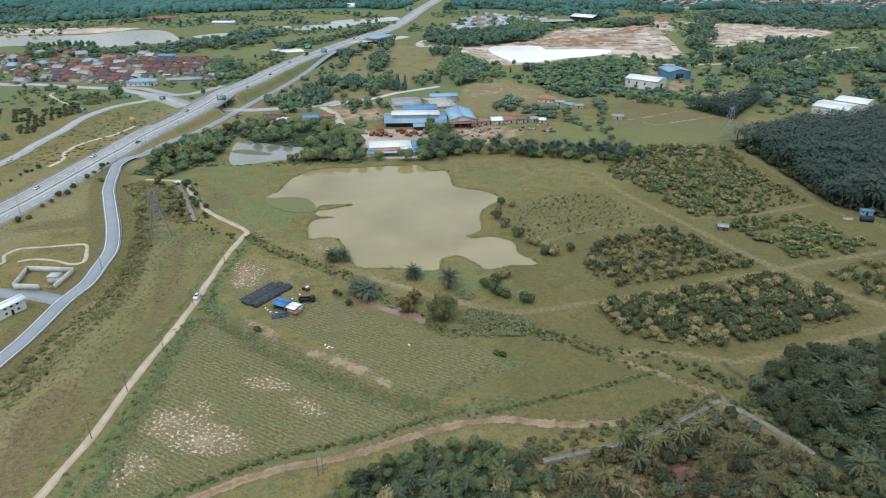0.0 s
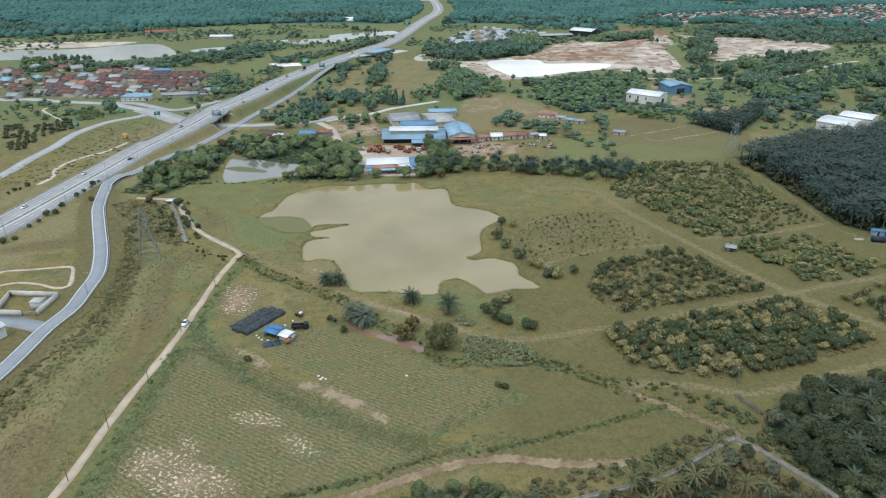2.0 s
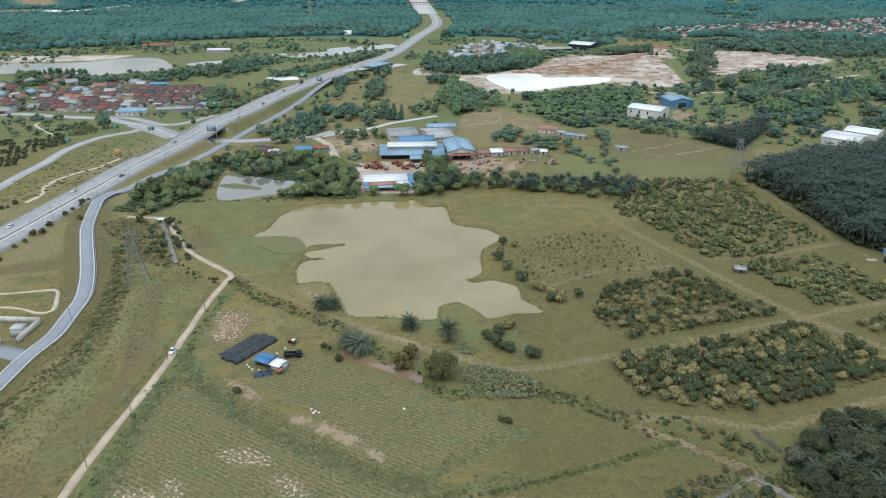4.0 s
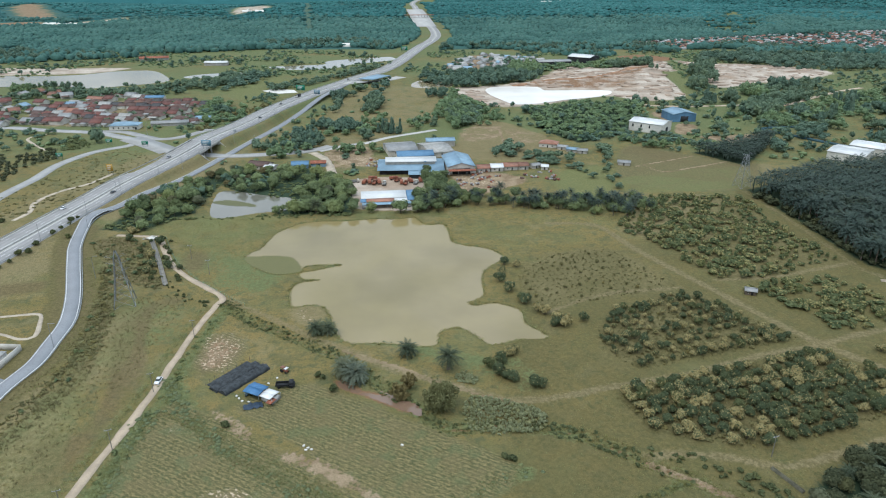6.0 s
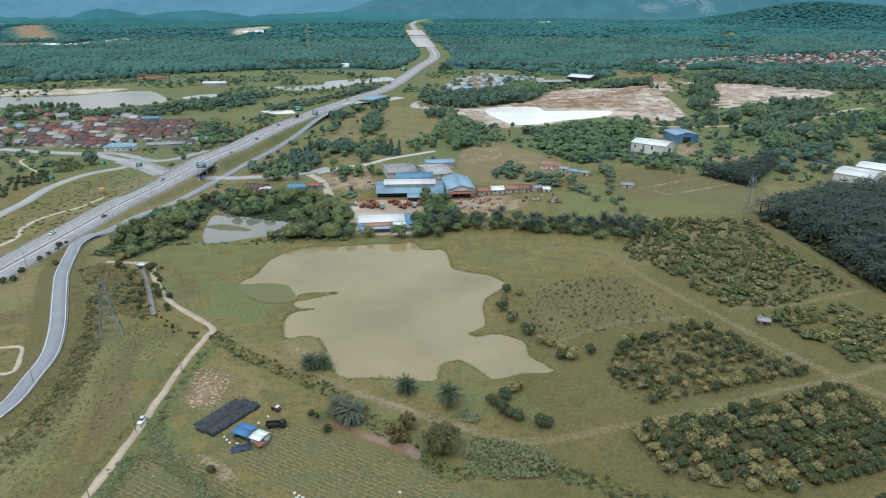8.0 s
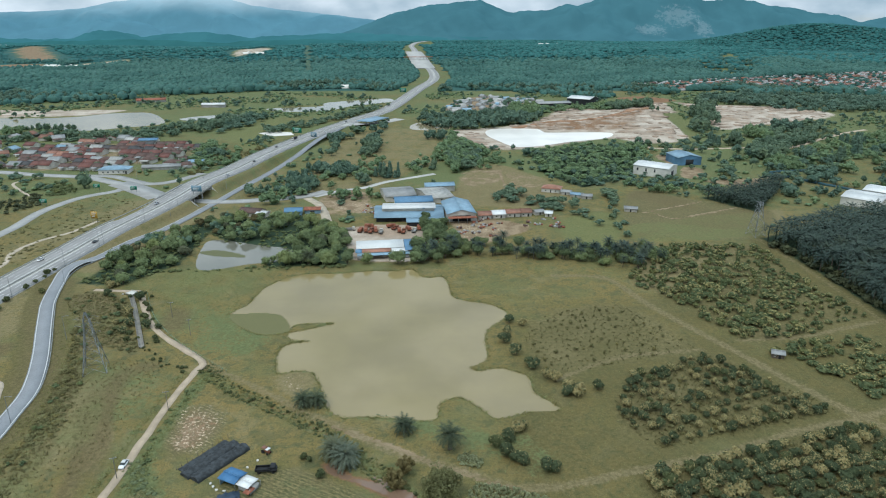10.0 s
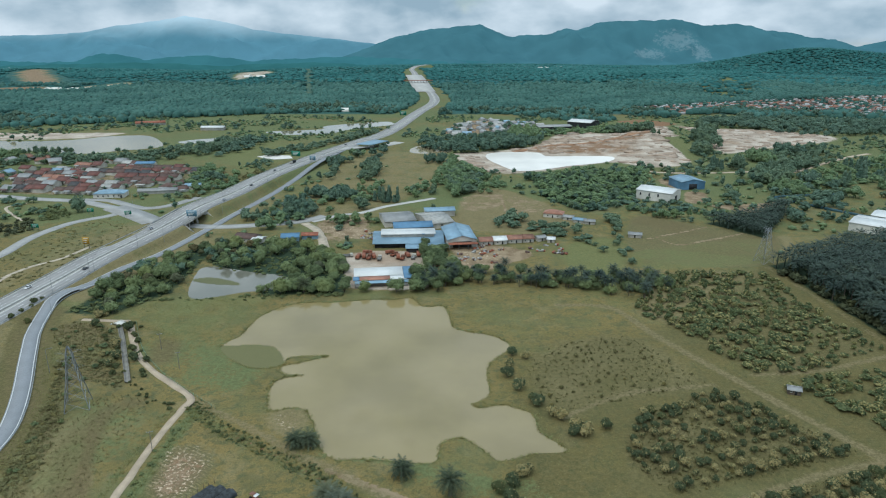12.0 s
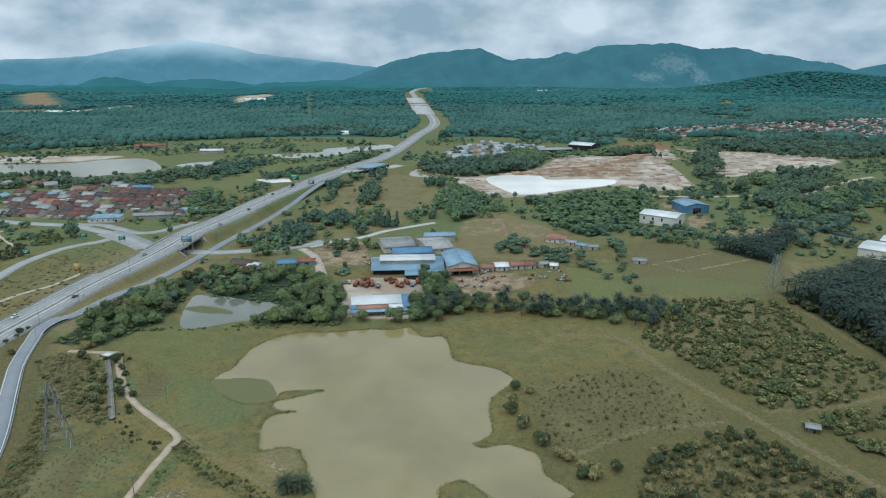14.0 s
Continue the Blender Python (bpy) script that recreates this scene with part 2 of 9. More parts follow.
def leaf_material(name, dark, light, flush=None, amount=0.0, rough=0.75, drift=0, clump=None, glow=0.22, hue=1.0):
    """Foliage: each tree its own shade of green, each leaf clump a little lighter or darker, light passing through the leaves."""
    k = Mat(name)
    tone_at = k.n.new("ShaderNodeAttribute")
    tone_at.attribute_name = "tree_tone"
    isl, obj = k.island(), k.math('FRACT', k.math('ADD', k.each(), tone_at.outputs["Fac"]))
    second = k.math('FRACT', k.math('MULTIPLY', obj, 5.37))
    c = k.mix(k.math('ADD', k.math('MULTIPLY', k.span(isl, 0.0, 1.0), 0.55), k.math('MULTIPLY', obj, 0.45)), dark, light)
    c = k.mix(k.span(second, 0.0, 1.0, 0.0, 0.40 * hue), c, tuple(v * q for v, q in zip(dark, (1.25, 1.12, 0.95))))
    c = k.mix(k.span(second, 0.70, 1.0, 0.0, 0.40 * hue), c, tuple(v * q for v, q in zip(light, (1.15, 1.02, 0.75))))
    if flush:
        pick = k.math('LESS_THAN', k.math('FRACT', k.math('MULTIPLY', isl, 7.31)), k.span(obj, 0.50, 0.85, 0.05, amount))
        c = k.mix(pick, c, flush)
    if clump:
        pick = k.math('LESS_THAN', k.math('FRACT', k.math('MULTIPLY', isl, 3.71)), k.span(k.noise(clump[0], 3), 0.46, 0.60, 0.08, clump[2]))
        c = k.mix(pick, c, clump[1])
    if drift:
        c = k.mix(k.span(k.noise(drift, 4), 0.42, 0.62, 0.0, 0.75), c, tuple(v * 0.8 for v in dark))
    c = k.mix(k.span(k.noise(0.5, 3), 0.35, 0.7, 0.0, 0.30), c, tuple(v * 0.6 for v in dark))
    m = k.done(c, rough, 0.0, k.noise(0.3, 2), 0.1, 0.5, 0.07)
    if glow:
        thin = k.n.new("ShaderNodeBsdfTranslucent")
        k.put(thin.inputs["Color"], k.mix(0.35, c, light))
        both = k.n.new("ShaderNodeMixShader")
        both.inputs[0].default_value = glow
        k.l.new(k.b.outputs[0], both.inputs[1])
        k.l.new(thin.outputs[0], both.inputs[2])
        k.l.new(both.outputs[0], k.n["Material Output"].inputs["Surface"])
    return m


def water_material(name, color, rough=0.04, spec=0.42):
    k = Mat(name)
    c = k.mix(k.span(k.noise(45, 4), 0.35, 0.7), color, tuple(v * 0.82 for v in color))
    wave = k.math('ADD', k.noise(1.2, 4), k.math('MULTIPLY', k.noise(6, 2), 2.0))
    return k.done(c, rough, 0.0, wave, 0.02, 0.10, spec)


M_GROUND = ground_material()
M_POND = water_material("silty_water", (0.222, 0.176, 0.080), 0.03, 0.44)
M_WEED = leaf_material("pond_weed", (0.112, 0.115, 0.060), (0.138, 0.140, 0.074), glow=0)
M_POND2 = water_material("dark_pond_water", (0.15, 0.145, 0.115), 0.03, 0.7)
M_SHEEN = water_material("bright_shallow_water", (0.24, 0.22, 0.16), 0.05, 0.7)
M_MILKY = water_material("milky_quarry_water", (0.72, 0.68, 0.62), 0.3, 0.3)
M_LAKE = water_material("shallow_lake_water", (0.225, 0.190, 0.115), 0.08, 0.2)
M_MUD = water_material("muddy_ditch_water", (0.185, 0.120, 0.080), 0.05)
M_LEAF = leaf_material("orchard_leaves", (0.056, 0.078, 0.043), (0.140, 0.166, 0.084), (0.390, 0.325, 0.150), 0.80, glow=0.33)
M_RANK = leaf_material("rank_weeds", (0.100, 0.130, 0.060), (0.215, 0.240, 0.112), glow=0.35)
M_STRAW = leaf_material("straw_scrub", (0.120, 0.118, 0.058), (0.250, 0.230, 0.112))
M_OLIVE = leaf_material("olive_scrub", (0.112, 0.108, 0.050), (0.250, 0.235, 0.110), glow=0.33)
M_YOUNG = leaf_material("young_leaves", (0.120, 0.125, 0.058), (0.280, 0.250, 0.115), glow=0.4)
M_ORCHARD = leaf_material("orchard_block_leaves", (0.062, 0.094, 0.048), (0.200, 0.218, 0.100), clump=(9, (0.360, 0.318, 0.138), 0.5), glow=0.36)
# woods of the plain: extra blue in the greens paints mid-distance haze
M_WELL = leaf_material("hazed_tall_wood_leaves", (0.078, 0.134, 0.103), (0.177, 0.251, 0.179), hue=0.5, glow=0.36)
M_BELT = leaf_material("hazed_belt_leaves", (0.089, 0.140, 0.097), (0.202, 0.270, 0.175), hue=0.7, glow=0.36)
M_BELT2 = leaf_material("hazed_fresh_belt_leaves", (0.119, 0.183, 0.101), (0.242, 0.324, 0.170), hue=0.7, glow=0.36)
M_DUSKY = leaf_material("dark_leaves", (0.036, 0.046, 0.026), (0.130, 0.143, 0.078), glow=0.25)
M_BROAD = leaf_material("broadleaf", (0.080, 0.112, 0.060), (0.205, 0.250, 0.122), glow=0.35)
M_BRIGHT = leaf_material("bright_broadleaf", (0.128, 0.172, 0.086), (0.290, 0.345, 0.165), glow=0.38)
M_GREY = leaf_material("greyish_leaves", (0.080, 0.094, 0.058), (0.185, 0.200, 0.124), glow=0.3)
M_BROWN = leaf_material("bronze_leaves", (0.085, 0.080, 0.044), (0.190, 0.170, 0.090), glow=0.3)
M_BRONZE = leaf_material("bronze_green_leaves", (0.150, 0.132, 0.060), (0.340, 0.285, 0.135), glow=0.45)
M_WISPY = leaf_material("wispy_olive_leaves", (0.120, 0.132, 0.064), (0.330, 0.325, 0.165), glow=0.45)
M_PALM = leaf_material("palm_fronds", (0.022, 0.038, 0.032), (0.080, 0.106, 0.084), rough=0.5, glow=0.1)
M_PALM2 = leaf_material("bank_palm_fronds", (0.046, 0.066, 0.042), (0.150, 0.172, 0.108), rough=0.55)
M_BANKPALM = leaf_material("pond_palm_fronds", (0.030, 0.044, 0.028), (0.120, 0.140, 0.082), rough=0.55, glow=0.15)
M_PALEPALM = leaf_material("grey_palm_fronds", (0.060, 0.078, 0.056), (0.165, 0.190, 0.140), rough=0.6)
M_COCO = leaf_material("coconut_fronds", (0.080, 0.086, 0.042), (0.215, 0.200, 0.095), rough=0.65)
M_DRAIN = leaf_material("drain_weeds", (0.056, 0.072, 0.034), (0.158, 0.172, 0.080), glow=0.28)
M_REED = leaf_material("reed_blades", (0.180, 0.202, 0.112), (0.400, 0.420, 0.245), glow=0.42)
M_GRASS = leaf_material("tall_grass", (0.140, 0.155, 0.066), (0.265, 0.264, 0.116), glow=0.4)
M_PALEWEED = leaf_material("pale_weeds", (0.120, 0.150, 0.080), (0.230, 0.262, 0.140), glow=0.35)
M_DRYGRASS = leaf_material("dry_weeds", (0.165, 0.145, 0.070), (0.30, 0.26, 0.135))
# distance haze is put into these canopy greens: bluer and lifted
M_HAZEFOREST = leaf_material("hazed_forest_canopy", (0.044, 0.106, 0.091), (0.072, 0.142, 0.116), drift=130, glow=0, hue=0.2)
M_FARHAZEFOREST = leaf_material("hazed_distant_canopy", (0.032, 0.116, 0.112), (0.048, 0.140, 0.130), drift=260, glow=0, hue=0.0)
M_BARK = plain("bark", (0.13, 0.105, 0.08), 0.95, size=0.8, fine=0.1)
def lane_asphalt(name, lane, shoulder, first, wide, outer):
    """Worn asphalt: dark lanes with wheel tracks and streaks along the road, pale shoulders."""
    k = Mat(name)
    node = k.n.new("ShaderNodeAttribute")
    node.attribute_name = "across"
    off = k.math('ABSOLUTE', node.outputs["Fac"])
    at = k.n.new("ShaderNodeSeparateXYZ")
    k.l.new(k.where(), at.inputs[0])
    vec = k.n.new("ShaderNodeCombineXYZ")
    k.l.new(node.outputs["Fac"], vec.inputs[0])
    k.l.new(k.math('MULTIPLY', at.outputs["Y"], 0.02), vec.inputs[1])
    streak = k.noise(0.8, 5, 0.65, vec=vec.outputs[0])
    wheel = k.math('COSINE', k.math('MULTIPLY', k.math('SUBTRACT', off, first), 6.2832 / wide))
    inside_lanes = k.math('MULTIPLY', k.span(off, first - wide * 0.5 - 0.3, first - wide * 0.5 + 0.1), k.span(off, outer - 0.3, outer + 0.2, 1.0, 0.0))
    c = k.mix(k.span(k.noise(18, 4), 0.35, 0.65), tuple(v * 0.86 for v in lane), lane)
    c = k.mix(k.math('MULTIPLY', k.span(wheel, 0.1, 0.95), 0.30), c, tuple(v * 0.55 for v in lane))
    c = k.mix(k.span(streak, 0.48, 0.66, 0.0, 0.5), c, tuple(v * 0.6 for v in lane))
    c = k.mix(k.span(streak, 0.30, 0.42, 0.35, 0.0), c, tuple(min(v * 1.35, 0.6) for v in lane))
    edge = k.mix(k.span(streak, 0.4, 0.65), shoulder, tuple(v * 0.8 for v in shoulder))
    c = k.mix(inside_lanes, edge, c)
    c = k.mix(k.span(k.noise(0.5, 3), 0.45, 0.7, 0.0, 0.2), c, (0.12, 0.12, 0.12))
    return k.done(c, 0.85, 0.0, k.noise(0.2, 3), 0.01, 0.3, 0.3)


M_HIGHWAY = lane_asphalt("motorway_asphalt", (0.285, 0.275, 0.264), (0.37, 0.35, 0.318), 3.5, 3.0, 11.0)
M_GATE = plain("pale_grey_concrete", (0.43, 0.415, 0.385), 0.9, vary=0.2, size=14, fine=1.0)
M_ASPHALT = plain("asphalt", (0.335, 0.328, 0.312), 0.85, vary=0.18, size=12, fine=0.6)
M_SMOOTH = plain("smooth_new_asphalt", (0.225, 0.233, 0.245), 0.8, vary=0.12, size=12, fine=0.6)
M_CONCRETE_ROAD = plain("worn_concrete", (0.46, 0.365, 0.26), 0.9, vary=0.2, size=5, fine=0.5)
M_DIRT = plain("packed_dirt", (0.44, 0.37, 0.28), 0.95, vary=0.25, size=4, fine=0.5)
M_LINE = plain("road_paint", (0.62, 0.62, 0.60), 0.7, vary=0.15)
M_CONC = plain("concrete", (0.42, 0.41, 0.38), 0.9, vary=0.25, size=3, fine=0.4)
M_CANAL = plain("wet_grey_concrete", (0.22, 0.205, 0.175), 0.8, vary=0.3, size=2)
M_MOSS = plain("mossy_old_concrete", (0.12, 0.115, 0.08), 0.95, vary=0.4, size=1.5)
M_STEEL = plain("galvanised_steel", (0.36, 0.38, 0.39), 0.5, 0.6)
M_WHITE = plain("white_paint", (0.66, 0.64, 0.58), 0.6, vary=0.12, size=3)
M_WALL = plain("rendered_wall", (0.55, 0.52, 0.46), 0.9, vary=0.2, size=3)
M_TILE = plain("red_clay_tiles", (0.175, 0.075, 0.060), 0.85, vary=0.3, size=3)
M_TILE2 = plain("brown_clay_tiles", (0.130, 0.080, 0.066), 0.85, vary=0.3, size=3)
M_TILE3 = plain("orange_clay_tiles", (0.235, 0.118, 0.080), 0.85, vary=0.25, size=3)
M_SLATE = plain("dark_grey_tiles", (0.075, 0.072, 0.072), 0.8, vary=0.3, size=3)
M_ORANGE = plain("orange_sheet_roof", (0.34, 0.165, 0.11), 0.7, vary=0.25, size=3)
M_BLUE = plain("blue_sheet_roof", (0.115, 0.235, 0.37), 0.6, 0.0, vary=0.2, size=6)
M_TARP = plain("blue_tarpaulin", (0.07, 0.19, 0.37), 0.55, 0.0, vary=0.2, size=2)
M_PALEBLUE = plain("faded_blue_sheet_roof", (0.24, 0.36, 0.455), 0.55, 0.1, vary=0.2, size=6)
M_FENCE = plain("dark_teal_sheets", (0.05, 0.115, 0.14), 0.6, vary=0.2)
M_GREYROOF = plain("weathered_sheet_roof", (0.33, 0.33, 0.32), 0.6, 0.2, vary=0.25, size=6)
M_WHITEROOF = plain("white_sheet_roof", (0.70, 0.70, 0.68), 0.5, 0.1, vary=0.12, size=8)
M_RUST = plain("rusty_metal", (0.36, 0.135, 0.08), 0.8, 0.2, vary=0.45, size=1.5)
# near-black paint, also put where open fronts and the culvert are in shade
M_DARK = plain("dark_paint_and_inner_shade", (0.025, 0.027, 0.03), 0.8)
M_NET = plain("black_shade_net", (0.045, 0.052, 0.056), 0.65, vary=0.6, size=1.2, fine=0.3)
M_GLASS = plain("window_glass", (0.03, 0.04, 0.045), 0.1, spec=0.5)
M_TYRE = plain("tyre_rubber", (0.02, 0.02, 0.02), 0.9)
M_SIGN = plain("green_sign", (0.01, 0.20, 0.12), 0.5)
M_SIGNBLUE = plain("blue_sign", (0.14, 0.26, 0.34), 0.5)
M_SIGNYEL = plain("yellow_sign", (0.55, 0.33, 0.05), 0.5)

# ---- the plan, in metres: x to the east, y to the north ----
HIGHWAY = [(-268, 60), (-258, 190), (-235, 316), (-229, 362), (-223, 420), (-216, 468), (-201, 526), (-195, 582), (-183, 634), (-173, 710), (-157,
    791), (-136, 875), (-109, 970), (-76, 1087), (-40, 1377), (-15, 1550), (-8, 1685), (-16, 1868), (-36, 2074), (-66, 2331), (-96, 2792), (-115,
    3044), (-101, 3340), (-54, 3510)]
SLIP_ROAD = [(-163, 130), (-156, 187), (-155, 206), (-155, 227), (-153, 243), (-155, 259), (-157, 272), (-161, 284), (-170, 304), (-190, 343), (-198,
    360), (-208, 390), (-209, 406), (-204, 420), (-197, 451), (-186, 479), (-178, 515), (-172, 553), (-164, 600), (-155, 655), (-144, 751), (-131,
    836), (-114, 935)]
FARM_ROAD = [(-113.0, 60.0), (-112.0, 100.0), (-107.7, 125.5), (-106.4, 134.9), (-104.8, 149.6), (-104.6, 168.1), (-103.4, 190.0), (-101.5, 212.4),
    (-101.1, 239.0), (-101.0, 264.3), (-99.3, 288.8), (-99.0, 296.9), (-109.8, 307.5), (-124.2, 320.3), (-136.7, 334.9), (-146.7, 352.4), (-156.1,
    369.6), (-161.3, 371.5), (-181.7, 373.5)]
WEST_RAMP = [(-305, 300), (-289, 404), (-290, 444), (-290, 482), (-293, 522), (-286, 557), (-268, 578), (-263, 591)]
JUNCTION_ROAD = [(-620, 705), (-441, 650), (-407, 650), (-368, 639), (-319, 629), (-287, 612), (-254, 589), (-233, 569), (-217, 557), (-196, 550.5), (-178, 546.5),
    (-165, 546), (-147, 549), (-120, 557), (-102, 567), (-93, 578)]
JUNCTION_SPUR = [(-321, 634), (-293, 632), (-263, 612), (-250, 605), (-234, 612), (-217, 645)]
YARD_DRIVE = [(-105, 557), (-92, 537), (-83, 510), (-79, 493)]
GRASS_PATH = [(-206, 259), (-201, 262.6), (-204.9, 270), (-202, 277), (-193, 278.6), (-186, 280.4), (-178.7, 281.7), (-172.7, 281.5), (-168.4, 274), (-164.5, 263), (-169.3, 260.9), (-179, 265), (-189, 266), (-195, 263.4)]
SIDE_ROAD = [(-230, 243), (-185, 235), (-167, 232), (-156, 228)]
VERGE_PATH = [(-240, 496), (-246, 470), (-257, 451), (-260, 431), (-253, 412), (-254, 397)]
DIRT_ROAD = [(-80.0, 118.0), (-65.3, 125.5), (-55.0, 131.8), (-45.1, 136.0), (-36.0, 138.6), (-23.6, 142.6), (-10.8, 148.5), (-0.0, 152.9), (8.0,
    155.4), (20.2, 156.7), (30.5, 154.7), (39.0, 154.2), (47.8, 154.7), (56.6, 155.2)]
DRAIN = [(-97.2, 293.5), (-82.0, 277.3), (-66.4, 266.6), (-51.8, 257.1), (-35.1, 244.0), (-24.4, 231.9), (-9.8, 216.5), (3.3, 204.6), (16.2, 206.5),
    (33.2, 205.3), (47.1, 199.7), (62.1, 188.4), (71.3, 182.5), (82.5, 174.1), (92.7, 164.8)]
DRAIN_PATH = [(61.8, 188.1), (71.0, 182.5), (82.5, 174.1), (88.9, 169.6), (92.7, 164.8)]
TRACK_SOUTH = [(-99.0, 296.9), (-85.7, 286.8), (-64.9, 272.5), (-49.7, 259.8), (-33.4, 250.7), (-22.8, 241.5), (-10.4, 234.3), (3.7, 229.6), (14.9,
    222.9), (23.7, 219.5), (37.3, 220.8), (61.2, 227.4), (94.1, 236.7), (127.6, 249.2), (150.4, 255.5), (169.2, 262.7), (209.5, 274.4)]
TRACK_EAST = [(63.3, 392.6), (91.0, 387.2), (103.8, 352.5), (123.2, 311.3), (139.1, 277.4), (153.6, 251.8), (168.8, 234.4), (177.8, 223.0)]
TRACK_MID = [(45.3, 282.4), (76.5, 300.4), (112.7, 306.1)]
TRACK_ORCHARD = [(62.9, 191.8), (84.2, 191.8), (102.3, 186.7), (125.5, 193.6), (168.9, 208.5)]
TRACK_CROSS = [(131.9, 315.0), (164.9, 318.9), (205.6, 333.4)]
TRACK_PALM = [(205.8, 452.4), (208.0, 419.5), (209.2, 366.8), (210.6, 325.2), (226.8, 302.6)]
SHORE_NORTH = [(-101.5, 343.2), (-96.3, 354.8), (-94.5, 367.3), (-92.0, 378.7), (-83.4, 391.0), (-72.3, 396.3), (-58.2, 396.2), (-40.2, 400.1),
    (-25.9, 400.0), (-16.0, 402.4), (-9.3, 390.7), (1.4, 390.7)]
SHORE_EAST = [(4.2, 378.4), (5.9, 365.0), (12.0, 359.2), (22.8, 355.5), (30.1, 348.3), (31.6, 340.9), (22.4, 328.2), (19.5, 318.4), (19.6, 304.8),
    (17.9, 297.6), (12.0, 292.9), (14.1, 289.7), (24.3, 291.6), (31.2, 288.1), (34.8, 284.4), (35.5, 273.8), (41.8, 265.0), (43.1, 261.9)]
SHORE_SOUTH = [(31.9, 260.7), (24.1, 257.8), (19.0, 256.9), (16.8, 259.9), (12.1, 266.1), (7.1, 270.6), (1.5, 268.7), (-0.8, 266.1), (-1.4, 260.0),
    (-3.1, 255.6), (-12.7, 256.5), (-25.2, 258.1), (-35.2, 257.8), (-40.9, 262.3), (-44.6, 271.9), (-48.5, 282.3), (-52.9, 289.7)]
SHORE_WEST = [(-58.8, 290.5), (-65.5, 288.6), (-68.0, 295.3), (-69.7, 305.2), (-66.9, 313.2), (-58.6, 315.9), (-67.3, 317.8), (-69.3, 323.6), (-63.2,
    326.6), (-50.1, 333.7), (-59.8, 333.7), (-68.1, 332.2), (-70.5, 324.6), (-81.5, 322.7), (-92.0, 329.7)]
WEED_BED = [(-101.2, 342.0), (-92.7, 344.2), (-79.5, 343.1), (-72.2, 333.8), (-70.5, 324.6), (-81.5, 322.7), (-92.0, 329.7)]
POND_TWO = [(-137, 403), (-148, 440), (-145, 456), (-114, 445), (-97, 440), (-90, 432), (-96, 417), (-111, 412)]
MUD_POOLS = [(-37.8, 232.3), (-35.4, 231.6), (-31.7, 228.4), (-25.8, 224.6), (-20.3, 223.3), (-14.6, 219.2), (-9.3, 216.4), (-8.4, 213.8), (-13.7, 214.8), (-16.4, 216.8), (-23.2, 221.0), (-29.7, 224.2), (-36.0, 227.8)]
WEST_LAKE = [(-700, 880), (-560, 900), (-517, 910), (-451, 886), (-414, 910), (-373, 948), (-435, 1050), (-490, 1045), (-550, 1000), (-760, 985)]
LAKE_BAR = [(-760, 1075), (-584, 1079), (-487, 1086), (-487, 1058), (-550, 1012), (-760, 997)]
FAR_WATER = [(-271, 1098), (-190, 1128), (-188, 1175), (-92, 1236), (-76, 1193), (-142, 1128), (-171, 1075), (-237, 1064)]
LAKE_TAIL = [(-368, 989), (-357, 1007), (-329, 1025), (-284, 1038), (-312, 995), (-348, 972)]
GOLF_WATER = [(-37, 929), (-30, 949), (11, 963), (14, 897), (-32, 892)]
FARM_WATER = [(-224, 867), (-214, 878), (-185, 874), (-177, 854), (-198, 846)]
FARM_MEADOW = [(-293, 940), (-265, 967), (-227, 981), (-191, 928), (-177, 880), (-188, 818), (-193, 755), (-220, 772), (-263, 848)]
QUARRY = [(17, 877), (61, 903), (133, 951), (198, 1090), (281, 1071), (380, 1185), (353, 1028), (299, 830), (238, 794), (201, 826), (106, 767), (57,
    767)]
QUARRY_WATER = [(61, 885), (80, 901), (129, 897), (133, 871), (181, 872), (216, 867), (201, 831), (146, 802), (126, 787), (88, 773), (70, 811), (59, 852)]
QUARRY_BENCH = [(96, 884), (119, 892), (172, 881), (232, 881), (262, 930), (326, 1050), (309, 1066), (215, 968), (138, 940)]
QUARRY_GREEN = [(325, 1004), (355, 1035), (358, 961), (312, 852), (303, 842), (313, 904)]
SLOPE = [(-156, 135), (-150, 170), (-140, 230), (-132, 290), (-108, 290), (-108, 215), (-110, 150), (-118, 120)]
QUARRY_EAST = [(401, 1218), (419, 1147), (517, 1126), (590, 1060), (568, 1001), (471, 948), (376, 891), (364, 914), (402, 1047)]
ORCHARD_NEAR = [(59, 222), (76, 230), (112, 242), (150, 249), (163, 232), (166, 217), (123, 201), (97, 195), (82, 198), (67, 205)]
ORCHARD_MID = [(65, 268), (76, 284), (112, 303), (129, 281), (145, 260), (102, 246), (73, 238), (63, 252)]
ORCHARD_SPARSE = [(35, 319), (53, 344), (91, 353), (110, 308), (60, 290), (45, 281)]
ORCHARD_FAR = [(102, 387), (138, 441), (201, 441), (197, 393), (204, 337), (165, 319), (133, 315), (115, 357)]
ORCHARD_EAST = [(141, 308), (187, 320), (210, 281), (165, 264)]
ORCHARD_EDGE = [(167, 253), (204, 266), (210, 254), (185, 217), (179, 225)]
PALM_ESTATE = [(209, 455), (212, 428), (213, 374), (215, 333), (233, 313), (256, 290), (341, 362), (434, 537), (358, 515), (268, 488)]
PALM_STRIP = [(208, 557), (235, 515), (294, 596), (291, 612), (247, 567)]
CROP_FIELD = [(130, 485), (160, 578), (205, 547), (246, 519), (209, 459), (154, 455)]
CANAL_SOUTH = [(89.1, 165.4), (63.6, 149.7), (43.5, 142.7), (28.2, 138.6)]
CANAL_EAST = [(89.1, 165.4), (102.0, 148.5), (106.5, 140.9)]
